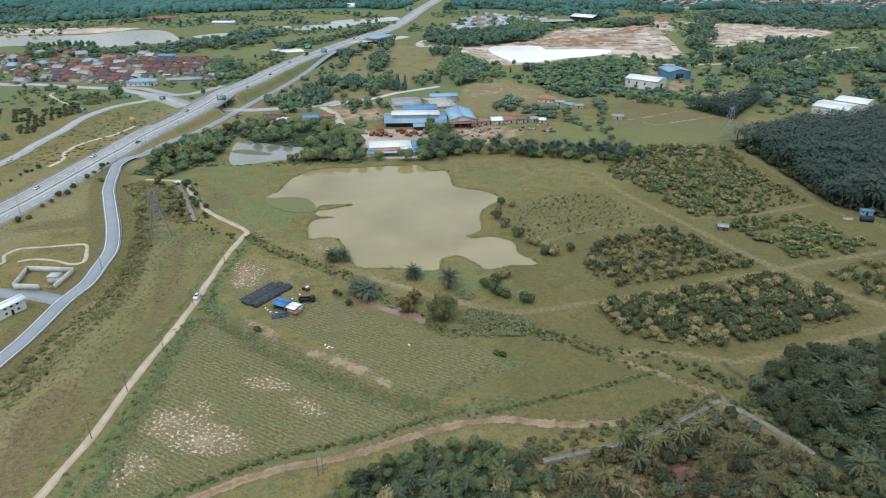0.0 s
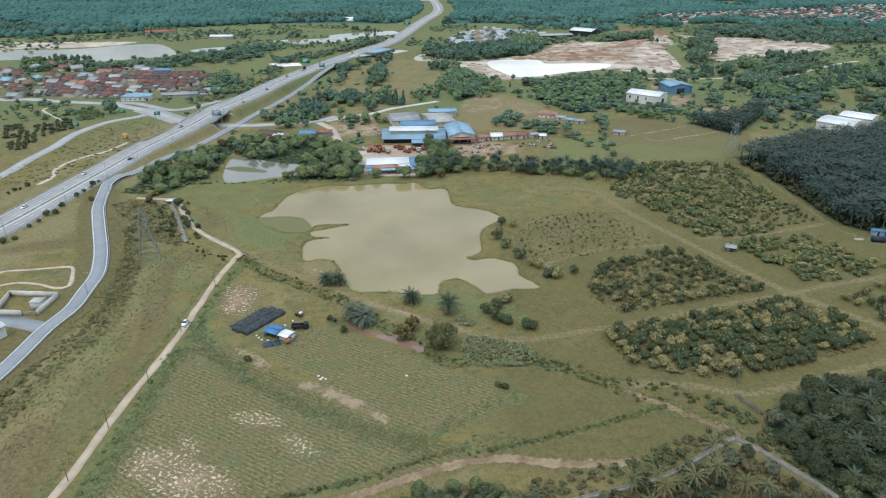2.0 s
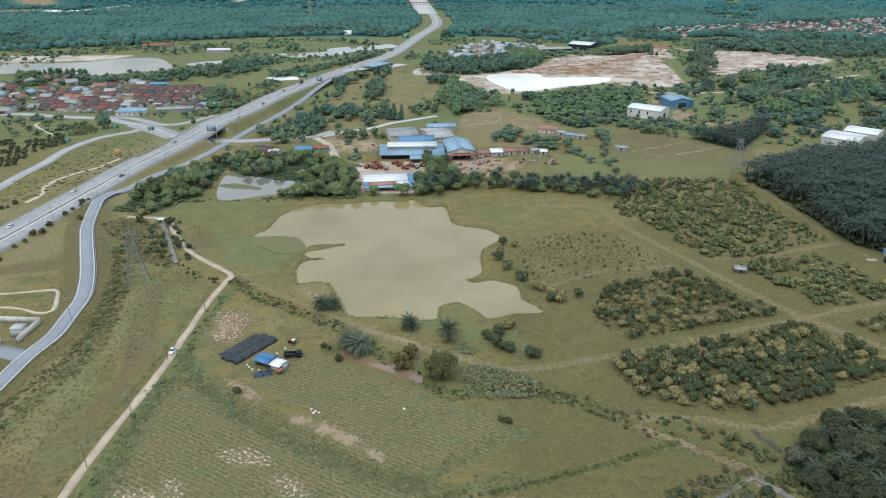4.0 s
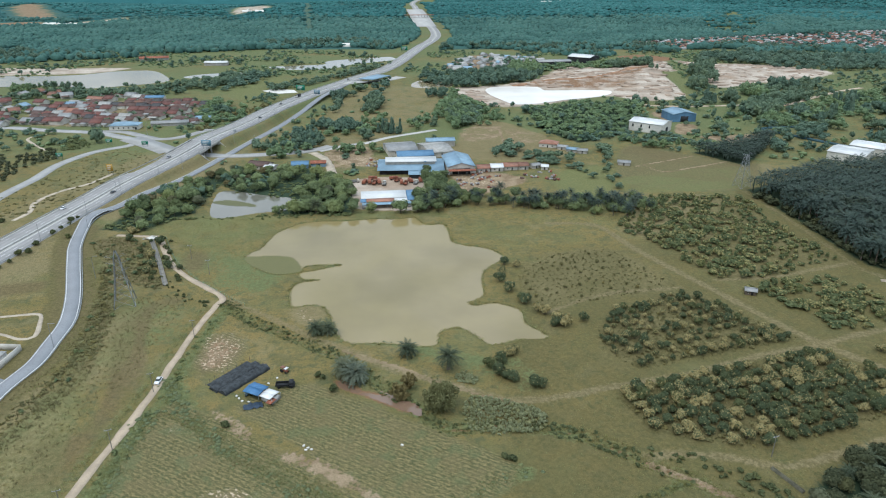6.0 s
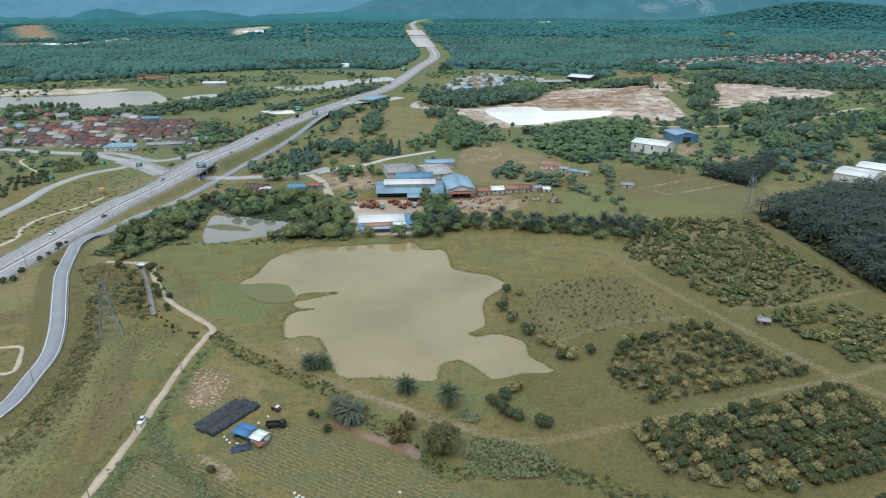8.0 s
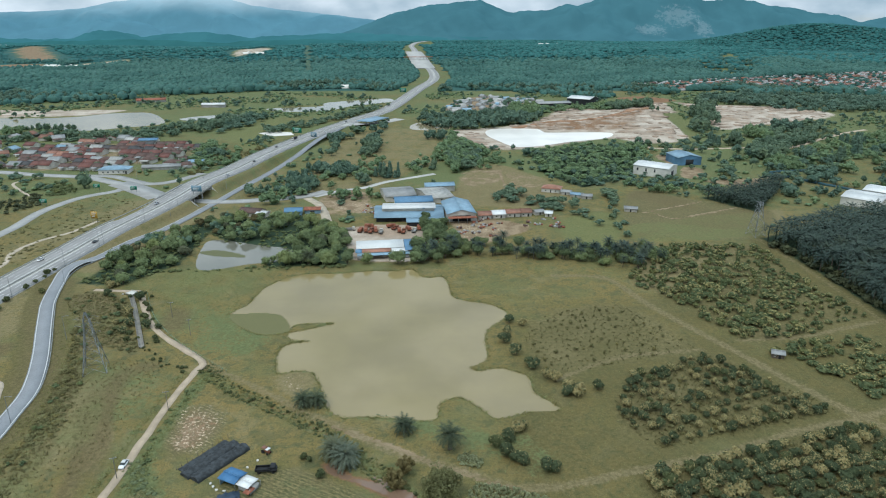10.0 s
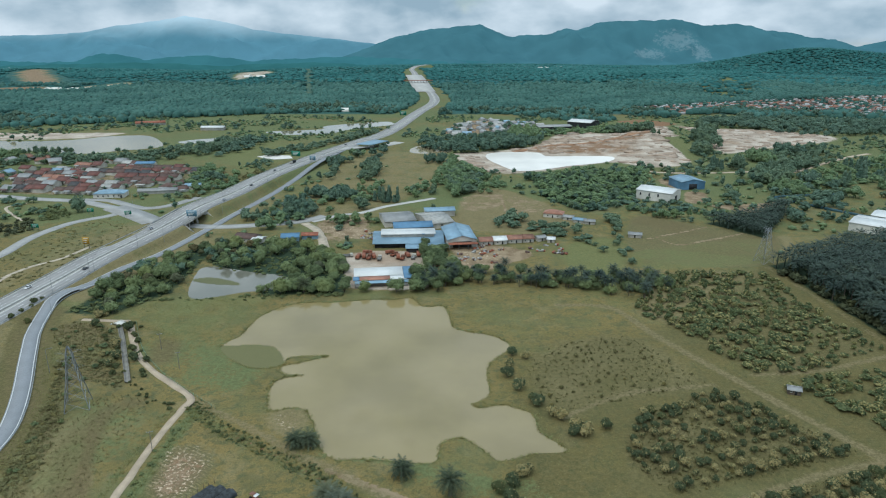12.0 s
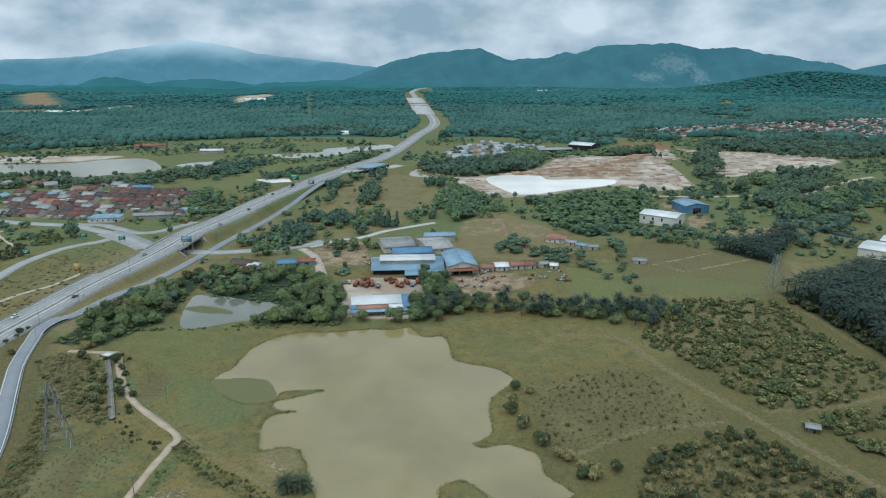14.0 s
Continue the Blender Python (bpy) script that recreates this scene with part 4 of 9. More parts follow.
    top(brown, area(RED_PLOT, 2))
    for poly in ([(-92, 547), (-54, 546), (-51, 531), (-51, 514), (-78, 520)], [(7, 503), (25, 498), (44, 478), (39, 461), (22, 448), (9, 470)]):
        top(soil, area(poly, 5) * (0.55 + 0.4 * vnoise(x, y, 7, 83)))
        top(spot, area(poly, 4) * 0.6)
    for poly in ([(21, 648), (58, 664), (59, 626), (45, 600), (21, 595)], [(63, 651), (93, 626), (93, 602), (65, 581), (61, 610)]):
        top(dry, area(poly, 4))
        top(soil, area(poly, 4) * (0.30 + 0.35 * vnoise(x, y, 9, 84)))
    top(fresh, area([(89, 502), (131, 513), (109, 432), (80, 440)], 6) * 0.8)
    top(fresh, area([(127, 482), (229, 515), (210, 462), (129, 453)], 4) * 0.45)
    top(soil, area([(-96, 560), (-60, 572), (-52, 545), (-74, 500), (-88, 520)], 5) * (0.35 + 0.4 * vnoise(x, y, 9, 76)))
    top(soil, area([(-402, 662), (-436, 735), (-404, 800), (-276, 786), (-252, 740), (-312, 664)], 6) * (0.4 + 0.3 * vnoise(x, y, 14, 79)))
    top(fresh, area(FARM_MEADOW, 10) * 0.75)
    top(fresh, area(QUARRY_GREEN, 5) * 0.8)
    top(brown, area(SLOPE, 6) * np.clip((vnoise(x + y * 0.3, y * 0.4, 15, 71) - 0.50) * 5, 0, 1) * 0.75)
    top(dry, area(SLOPE, 6) * np.clip((vnoise(x + y * 0.3, y * 0.4, 14, 72) - 0.58) * 5, 0, 0.9))
    top(fresh, area(SLOPE, 6) * np.clip((vnoise(x + y * 0.3, y * 0.4, 13, 73) - 0.48) * 4, 0, 0.45))
    top(brown, area(SCRUB, 6) * 1.0)
    top(brown, area(VERGE_SCRUB, 5) * (0.3 + 0.6 * vnoise(x, y, 13, 78)))
    top(mud, area(QUARRY_BENCH, 9) * (0.38 + 0.3 * vnoise(x + 0.5 * y, y, 17, 85)))
    top(dry, area(QUARRY, 9) * np.clip((vnoise(x, y * 0.6, 24, 86) - 0.5) * 5, 0, 0.9))
    top(mud, area(RED_CLEAR, 8) * 0.8)
    top(brown, strip(SLIP_ROAD[:12], 9, 3) * 0.45)
    for line in (FIELD_PATH_A, FIELD_PATH_B, NORTH_PATH, GRAVEL_TRACK):
        top(soil, strip(line, 1.0, 1.2))
    for poly in (GRAVEL_PLOT, WAREHOUSE_YARD, WAREHOUSE_YARD2, YARD_STRIP):
        top(soil, area(poly, 4) * 0.85)
    top(fresh, area(GREEN_PLOT, 3) * 0.6)
    top(dry, area(ORANGE_PLOT, 3))
    top(lush, strip(DRAIN, 4.0, 3) * (0.3 + 0.5 * vnoise(x, y, 8, 3)))
    top(mud, strip(DRAIN, 0.7, 0.8) * 0.7)
    top(soil, strip([(-37.9, 251.5), (-19.9, 241.7), (-4, 232), (6.3, 227.4), (13.8, 223), (22.7, 219.4)], 1.2, 1.2))
    top(lush, area([(-45, 262), (-10, 247), (20, 228), (38, 228), (30, 246), (0, 255), (-30, 268)], 5) * (0.35 + 0.45 * vnoise(x, y, 7, 87)))
    top(lush, strip([(x_ + 5.5, y_) for x_, y_ in FARM_ROAD[:11]], 3.2, 3) * 0.75)
    top(lush, strip([(x_ - 5, y_) for x_, y_ in FARM_ROAD[:11]], 2.0, 3) * 0.6)
    top(lush, strip(WEED_STRIP, 4.4, 3.0) * (0.75 + 0.35 * vnoise(x, y, 5, 66)))
    top(lush, strip(FIELD_STRIP, 2.2, 2.5) * (0.7 + 0.35 * vnoise(x, y, 5, 65)))
    top(lush, strip(ROAD_STRIP, 4.2, 3.0) * (0.7 + 0.35 * vnoise(x, y, 6, 67)))
    top(brown, area([(-221, 297), (-209, 310), (-187, 315), (-184, 304), (-206, 297)], 4) * 0.8)
    top(brown, area([(-134, 337), (-133, 351), (-121, 348), (-118, 326), (-126, 323)], 4) * 0.7)
    top(lush, area([(-133, 260), (-141, 297), (-107, 290), (-106, 271), (-112, 249), (-127, 249)], 7) * (0.30 + 0.35 * vnoise(x, y, 9, 68)))
    top(dry, area([(-131, 152), (-135, 171), (-127, 174), (-116, 160), (-117, 140)], 5) * (0.6 + 0.4 * vnoise(x, y, 7, 69)))
    top(olive, strip(SLIP_ROAD[:12], 11, 3) * 0.9)
    top(lush, strip([(x_ - 0.5, y_ + 5.5) for x_, y_ in DIRT_ROAD[:9]], 2.6, 2.5))
    top(lush, strip([(14, 160), (40, 168), (56, 174), (72, 181)], 1.2, 2.0) * 0.9)
    top(lush, strip([(x_ * 1.0, y_) for x_, y_ in POND[::6]], 1.2, 2.5) * (0.3 + 0.5 * vnoise(x, y, 8, 64)))
    top(lush, area(VERGE_SCRUB, 5) * (0.35 + 0.5 * vnoise(x, y, 11, 4)))
    top(lush, area([(-104, 300), (-132, 320), (-150, 352), (-105, 352), (-75, 330), (-78, 300)], 8) * (0.35 + 0.35 * vnoise(x, y, 14, 14)))
    # east meadow: olive turf with cloud shade painted into its darker tone
    top(olive, area([(15, 158), (75, 150), (130, 185), (230, 215), (230, 460), (120, 375), (60, 352), (36, 325), (20, 260)], 14) * (0.50 + 0.50 * vnoise(x, y, 17, 63)))
    top(lush, np.clip((y - 430) / 120, 0, 1) * (np.interp(y, [430, 640, 800], [0.12, 0.2, 0.3]) + 0.80 * vnoise(x, y, 75, 61) * (0.4 + vnoise(x, y, 24, 62))))
    for poly in (FIELD_NORTH, CROP_FIELD, GOLF, HAMLET_SOIL, YARD_STRIP):
        m[:, lush] *= 1 - 0.85 * area(poly, 6)
    top(dry, strip(HIGHWAY[:9], 46, 12) * (0.35 + 0.5 * vnoise(x, y, 22, 10)))
    top(dry, area([(-160, 160), (-128, 130), (-118, 240), (-130, 300), (-150, 250)], 8) * (0.25 + 0.6 * vnoise(x, y, 20, 11)))
    top(dry, strip(SLIP_ROAD[:18], 9, 4) * 0.8)
    top(dry, area(FIELD_NORTH, 5) * 0.95)
    for poly in (ORCHARD_SPARSE, ORCHARD_NEAR, ORCHARD_MID, ORCHARD_FAR, FIELD_NORTH):
        top(dry, area(poly, 6) * (0.45 + 0.45 * vnoise(x, y, 18, 12)))
    for poly in (FAR_SAND, FAR_SAND_TWO):
        top(sand, area(poly, 12) * 0.6)
    for poly in (RED_EARTH_A, RED_EARTH_B, RED_CLEAR, PLANT_FAR):
        top(soil, area(poly, 12) * 0.8)
    top(dry, area(LAKE_MEADOW, 10) * 0.35)
    top(mud, np.maximum(area(RED_EARTH_A, 12) * 0.42, area(RED_EARTH_B, 12) * 0.5))
    top(brown, area(CLEAR_FAR, 30) * 0.15)
    top(fresh, area(CLEAR_FAR, 30) * 0.12)
    top(sand, area(QUARRY, 14) * (1 - area(QUARRY_GREEN, 6)))
    top(sand, area(LAKE_BAR, 8) * 0.8)
    top(sand, area(QUARRY_EAST, 14))
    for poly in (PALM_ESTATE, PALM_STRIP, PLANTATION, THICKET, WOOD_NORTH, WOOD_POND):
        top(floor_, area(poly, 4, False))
    for poly in (CLEAR_FAR, RED_EARTH_A, RED_EARTH_B, POWER_CUT, FAR_SAND, FAR_SAND_TWO):
        opened = np.maximum(opened, area(poly, 10) * (0.46 if poly is POWER_CUT else 0.9))
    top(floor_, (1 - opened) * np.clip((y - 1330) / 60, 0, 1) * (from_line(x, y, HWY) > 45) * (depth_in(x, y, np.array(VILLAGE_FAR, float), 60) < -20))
    for line, half in ((TRACK_SOUTH, 1.6), (TRACK_EAST, 2.0), (TRACK_MID, 1.2), (TRACK_ORCHARD, 1.5), (TRACK_CROSS, 1.3), (TRACK_PALM, 2.4)):
        top(worn, strip(line, half, 1.8) * (0.55 if line is TRACK_PALM else 1.0))
    top(mud, ramp(depth_in(x, y, POOLS, 10) + 1.2, 2) * 0.8)
    top(brown, strip([(18, 156), (60, 150), (90, 148), (108, 136)], 6, 6) * 0.5)
    return m


def ground_sheet():
    gx = axis(-3600, -215, 225, 3600, 1.75, 1.035, 70)
    gy = axis(-600, 112, 470, 4900, 1.75, 1.022, 60)
    x, y = (v.ravel() for v in np.meshgrid(gx, gy))
    nx, ny = len(gx), len(gy)
    i = (np.arange(ny - 1)[:, None] * nx + np.arange(nx - 1)).ravel()
    me = mesh_of("ground", np.stack([x, y, land(x, y)], 1), np.stack([i, i + 1, i + nx + 1, i + nx], 1), M_GROUND, True)
    m = cover(x, y)
    for name, k in (("cover_a", 0), ("cover_b", 3), ("cover_c", 6)):
        last = 9 + k // 3
        layer = me.attributes.new(name, 'FLOAT_COLOR', 'POINT')
        layer.data.foreach_set("color", np.concatenate([m[:, k:k + 3], m[:, last:last + 1]], 1).astype(np.float32).ravel())
    return tagged(new("ground", me), "flat green and straw-coloured farmland with tracks and bare soil", "ground", kind="structure")


ground_sheet()


def flat_water(name, outline, material, label, z=-0.32):
    """Level water filling an outline."""
    o = curve(outline, True, 12)
    bm = bmesh.new()
    bmesh.ops.triangulate(bm, faces=[bm.faces.new([bm.verts.new((a, b, z)) for a, b in o])])
    bmesh.ops.recalc_face_normals(bm, faces=bm.faces)
    for f in bm.faces:
        if f.normal.z < 0:
            f.normal_flip()
    me = bpy.data.meshes.new(name)
    bm.to_mesh(me)
    bm.free()
    me.materials.append(material)
    return tagged(new(name, me), label, "water", kind="structure")


def pond_sheet(name, outline, z, material, label, cell=2.0, reach=2.2):
    """Level water over an outline, its edge under the banks."""
    o = np.asarray(outline, float)
    gx, gy = (np.arange(o[:, k].min() - 4, o[:, k].max() + 4, cell) for k in (0, 1))
    x, y = (v.ravel() for v in np.meshgrid(gx, gy))
    d = depth_in(x, y, o, 10)
    nx = len(gx)
    i = (np.arange(len(gy) - 1)[:, None] * nx + np.arange(nx - 1)).ravel()
    q = np.stack([i, i + 1, i + nx + 1, i + nx], 1)
    q = q[d[q].max(1) > -reach]
    used, inv = np.unique(q, return_inverse=True)
    me = mesh_of(name, np.column_stack([x[used], y[used], np.full(len(used), z)]), inv.reshape(-1, 4), material)
    return tagged(new(name, me), label, "water", kind="structure")


pond_sheet("water", POND, -0.4, M_POND, "still silty brown pond water with a grassy shore")
pond_sheet("water_weed", curve(WEED_BED, True, 2), -0.37, M_WEED, "dark green mat of pond weed at the shore", 1.0, 0.2)
pond_sheet("water_pond", POND2, -0.42, M_POND2, "small dark pond ringed by trees")
pond_sheet("water_weed", curve([(-146, 432), (-136, 426.5), (-124, 424.5), (-117, 424.5), (-125, 430), (-137, 435)], True, 2), -0.38, M_WEED, "low mat of grass and weed in the small pond", 1.0, 0.2)
pond_sheet("water_pool", POOLS, -0.43, M_MUD, "red muddy pools in the drain", 1.0, 1.2)
flat_water("water_lake", WEST_LAKE, M_LAKE, "wide shallow brown lake beyond the village")
flat_water("water_lake_tail", LAKE_TAIL, M_SHEEN, "pale shallow pool at the end of the lake")
flat_water("water_marsh", FAR_WATER, M_SHEEN, "long pale flooded strip beside the motorway")
flat_water("water_golf", GOLF_WATER, M_LAKE, "small pale pond by the golf ground")
flat_water("water_farm", FARM_WATER, M_MILKY, "small milky pond in a green field")
flat_water("water_quarry", QUARRY_WATER, M_MILKY, "milky white water in the sand quarry")


# ---- roads ----
def ribbon(name, line, half, lift, material, label, step=4.0, category="road", high=None, thick=0.25, offset=0.0, wear=0.0):
    """A road slab along a line, a little above the land, with sides that reach down."""
    c = curve(line, step=step)
    d = np.gradient(c, axis=0)
    n = np.stack([-d[:, 1], d[:, 0]], 1) / np.linalg.norm(d, axis=1)[:, None]
    wob = (lambda s: (vnoise(np.arange(len(c)) * step, np.full(len(c), s * 50.0), 6, 20 + s) - 0.5) * 2 * wear)
    left, right = c + n * (offset + half + wob(1))[:, None] if wear else c + n * (offset + half), c + n * (offset - half + wob(2))[:, None] if wear else c + n * (offset - half)
    mid = c + n * offset
    top = (high(c[:, 1]) if high is not None else np.maximum(np.maximum(land(*left.T), land(*right.T)), land(*mid.T))) + lift
    if high is None:
        k = np.ones(5) / 5
        top = np.maximum(top, np.convolve(np.pad(top, 2, mode="edge"), k, "valid"))
    m = len(c)
    v = np.concatenate([np.column_stack([left, top - thick]), np.column_stack([left, top]), np.column_stack([mid, top + 0.02]), np.column_stack([right, top]), np.column_stack([right, top - thick])])
    i = np.arange(m - 1)
    f = np.concatenate([np.stack([a * m + i, a * m + i + 1, (a + 1) * m + i + 1, (a + 1) * m + i], 1) for a in range(4)])
    me = mesh_of(name, v, f[:, ::-1], material)
    side = np.repeat([half, half, 0.0, -half, -half], m) + offset
    me.attributes.new("across", 'FLOAT', 'POINT').data.foreach_set("value", side.astype(np.float32))
    ob = tagged(new(name, me), label, category, kind="structure")
    return ob, c, n, top


ribbon("road_motorway", HIGHWAY, 12.2, 0.0, M_HIGHWAY, "grey asphalt motorway with two carriageways", 8, high=deck_height, thick=1.2)
ribbon("road_slip", SLIP_ROAD, 3.4, 0.05, M_SMOOTH, "smooth grey asphalt slip road with white edge lines", 3)
ribbon("road_ramp", WEST_RAMP, 4.2, 0.05, M_ASPHALT, "grey asphalt ramp beside the motorway", 4)
ribbon("road_junction", JUNCTION_ROAD, 5.0, 0.0, M_ASPHALT, "pale asphalt road through the junction", 4, high=lambda y: 0.42 + 0 * y, thick=0.7)
ribbon("road_spur", JUNCTION_SPUR, 4.6, 0.09, M_ASPHALT, "asphalt spur at the junction", 4)
ribbon("pavement_junction", [(-276, 606), (-256, 590), (-240, 576), (-222, 559)], 9.5, 0.0, M_ASPHALT, "wide pale asphalt junction beside the underpass", 4, "road", high=lambda y: 0.40 + 0 * y, thick=0.7)
ribbon("road_loop", [(-328, 565), (-346, 582), (-366, 604), (-366, 614), (-359, 622)], 1.3, 0.05, M_DIRT, "pale narrow path inside the road loop", 3, "road")
ribbon("road_side", SIDE_ROAD, 3.6, 0.07, M_SMOOTH, "short asphalt side road", 4)
ribbon("road_farm", FARM_ROAD, 1.45, 0.06, M_CONCRETE_ROAD, "narrow pale concrete and gravel farm road", 2, wear=0.35)
ribbon("road_drive", YARD_DRIVE, 3.4, 0.06, M_DIRT, "sandy drive to a works yard", 3, wear=0.5)
ribbon("path_grass", GRASS_PATH, 0.9, 0.05, M_DIRT, "pale winding footpath in the grass", 2, wear=0.3)
ribbon("path_verge", VERGE_PATH, 1.6, 0.05, M_DIRT, "pale service path beside the motorway", 3, wear=0.3)

# ---- plants ----
def ball(sub):
    bm = bmesh.new()
    bmesh.ops.create_icosphere(bm, subdivisions=sub, radius=1)
    v = np.array([p.co for p in bm.verts])
    f = np.array([[p.index for p in q.verts] for q in bm.faces])
    bm.free()
    return v, f


BALLS = {n: ball(n) for n in (1, 2)}


class Heap:
    """Corners and faces gathered into one mesh."""

    def __init__(self):
        self.v, self.f, self.n = [], {3: [], 4: []}, 0

    def add(self, v, f):
        f = np.asarray(f)
        self.v.append(np.asarray(v, float))
        self.f[f.shape[1]].append(f + self.n)
        self.n += len(v)

    def lump(self, rng, c, r, sub=1, rough=0.25):
        v, f = BALLS[sub]
        self.add(np.asarray(c) + v * r * (1 + rng.uniform(-rough, rough, (len(v), 1))), f)

    def leaves(self, rng, c, r, count, size, up=-0.35, lift=0.0):
        """Leaf clumps: small bent squares over the skin of a lobe, turned outwards and ragged."""
        d = rng.normal(size=(count, 3))
        d[:, 2] = np.abs(d[:, 2]) * np.where(rng.random(count) < 0.75, 1, up)
        d /= np.linalg.norm(d, axis=1)[:, None]
        p = np.asarray(c) + d * np.asarray(r) * rng.uniform(0.82, 1.14, (count, 1))
        nrm = d + rng.normal(size=(count, 3)) * 0.28 + (0, 0, lift + 0.15)
        nrm /= np.linalg.norm(nrm, axis=1)[:, None]
        a = np.cross(nrm, rng.normal(size=(count, 3)))
        a /= np.linalg.norm(a, axis=1)[:, None] + 1e-9
        b = np.cross(nrm, a)
        s = size * rng.uniform(0.55, 1.25, (count, 1))
        q = np.stack([p - a * s - b * s * 0.6, p + a * s * 0.7 - b * s, p + a * s + b * s * 0.8 - nrm * s * 0.5, p - a * s * 0.8 + b * s], 1).reshape(-1, 3)
        self.add(q, np.arange(count * 4).reshape(-1, 4))

    def tube(self, pts, radii, sides=6):
        pts = np.asarray(pts, float)
        ang = np.arange(sides) / sides * 2 * np.pi
        ring = np.stack([np.cos(ang), np.sin(ang), 0 * ang], 1)
        v = np.concatenate([p + ring * r for p, r in zip(pts, radii)])
        k = np.arange(sides)
        f = np.concatenate([np.stack([i * sides + k, i * sides + (k + 1) % sides, (i + 1) * sides + (k + 1) % sides, (i + 1) * sides + k], 1) for i in range(len(pts) - 1)])
        self.add(v, f)

    def mesh(self, name, material, smooth=False):
        return mesh_of(name, np.concatenate(self.v), [np.concatenate(g) for g in self.f.values() if g], material, smooth)


def broad_crown(heap, rng, width, height, base, lobes=6, leaves=45, size=0.55, sub=1):
    """A crown of several lobes, uneven, with gaps between the outer clumps."""
    r = width / 2
    for k in range(lobes):
        a = k / lobes * 2 * np.pi + rng.uniform(-0.5, 0.5)
        out = r * rng.uniform(0.25, 0.62) * (0 if k == 0 else 1)
        up = base + (height - base) * (0.62 if k == 0 else rng.uniform(0.28, 0.66))
        c = (out * np.cos(a), out * np.sin(a), up)
        lr = r * rng.uniform(0.42, 0.62) * (1.15 if k == 0 else 1)
        rad = np.array([lr, lr, min(lr * rng.uniform(0.75, 1.0), (height - base) * 0.42)])
        heap.lump(rng, c, rad * 0.74, sub, 0.25)
        heap.leaves(rng, c, rad, leaves, size)


def tree_trunk(rng, height, base, girth):
    h = Heap()
    lean = rng.uniform(-0.06, 0.06, 2) * height
    h.tube([(0, 0, -0.4), (0, 0, 0.3), (lean[0] * 0.5, lean[1] * 0.5, base * 0.8), (lean[0], lean[1], base + (height - base) * 0.45)], [girth * 1.35, girth, girth * 0.8, girth * 0.35])
    for k in range(4):
        a = k * 1.57 + rng.uniform(-0.4, 0.4)
        e = height * 0.22
        h.tube([(lean[0] * 0.5, lean[1] * 0.5, base * 0.85), (np.cos(a) * e * 0.6, np.sin(a) * e * 0.6, base + (height - base) * 0.25), (np.cos(a) * e, np.sin(a) * e, base + (height - base) * 0.5)], [girth * 0.5, girth * 0.35, girth * 0.15], 5)
    return h.mesh("trunk", M_BARK)


def make_tree(name, seed, label, category, width, height, base, material, lobes=6, leaves=45, size=0.55, girth=0.16, group="", sub=1):
    rng = np.random.default_rng(seed)
    t = thing(name, label, category, group=group)
    part("trunk", tree_trunk(rng, height, base, girth), t)
    h = Heap()
    broad_crown(h, rng, width, height, base, lobes, leaves, size, sub)
    part("crown", h.mesh("crown", material, True), t)
    return t


def make_wispy(name, seed, label, width, height, material, stems=16, tufts_each=9, leaves=40, size=0.2):
    """A feathery tree: stems that fan out from the foot, each with ragged tufts of small leaves towards its tip."""
    rng = np.random.default_rng(seed)
    t = thing(name, label, "tree")
    wood, h = Heap(), Heap()
    for k in range(stems):
        a = k * 2.39996 + rng.uniform(-0.3, 0.3)
        out, up = width * 0.5 * np.sqrt((k + 0.5) / stems) * rng.uniform(0.75, 1.1), height * rng.uniform(0.62, 1.0) * (1.05 - 0.45 * k / stems)
        tip = np.array([np.cos(a) * out, np.sin(a) * out, up])
        knee = tip * (0.45, 0.45, 0.5) + rng.uniform(-0.3, 0.3, 3)
        wood.tube([(0, 0, -0.3), tuple(knee), tuple(tip)], [0.13, 0.07, 0.02], 4)
        for q in range(tufts_each):
            f = rng.uniform(0.18, 1.0)
            c = (knee * 2 * f if f < 0.5 else knee + (tip - knee) * (2 * f - 1)) + rng.normal(size=3) * width * 0.055
            r = width * rng.uniform(0.05, 0.11)
            h.leaves(rng, c, np.array([r, r, r * 1.25]), leaves, size)
    part("trunk", wood.mesh("trunk", M_BARK), t)
    part("crown", h.mesh("crown", material, True), t)
    return t


def palm_fronds(heap, rng, top, count, length, droop=0.9, wide=0.75, leaflets=7, rise=1.0):
    """Arching fronds, each a midrib with leaflets on both sides."""
    for k in range(count):
        a = k * 2.39996 + rng.uniform(-0.2, 0.2)
        tilt = rise * (1.25 - 1.55 * (k / count)) + rng.uniform(-0.12, 0.12)
        ln = length * rng.uniform(0.82, 1.1)
        s = np.linspace(0, 1, leaflets + 1)
        ang = tilt - droop * s * 1.25
        dr, dz = np.cumsum(np.cos(ang)) / len(s) * ln, np.cumsum(np.sin(ang)) / len(s) * ln
        mid = np.stack([np.cos(a) * dr, np.sin(a) * dr, dz], 1) + top
        side = np.array([-np.sin(a), np.cos(a), 0])
        w = wide * np.sin(np.pi * np.clip(s * 0.92 + 0.10, 0, 1)) ** 0.7
        v, f = [], []
        for i in range(leaflets):
            fw = (mid[i + 1] - mid[i])
            for sg in (-1, 1):
                base_i = len(v)
                tip = mid[i] + fw * 1.25 + side * sg * w[i + 1] * rng.uniform(0.8, 1.15) - np.array([0, 0, w[i + 1] * rng.uniform(0.15, 0.5)])
                v += [mid[i], mid[i] + fw * 0.85, tip]
                f.append((base_i, base_i + 1, base_i + 2) if sg < 0 else (base_i + 1, base_i, base_i + 2))
        heap.add(v, f)


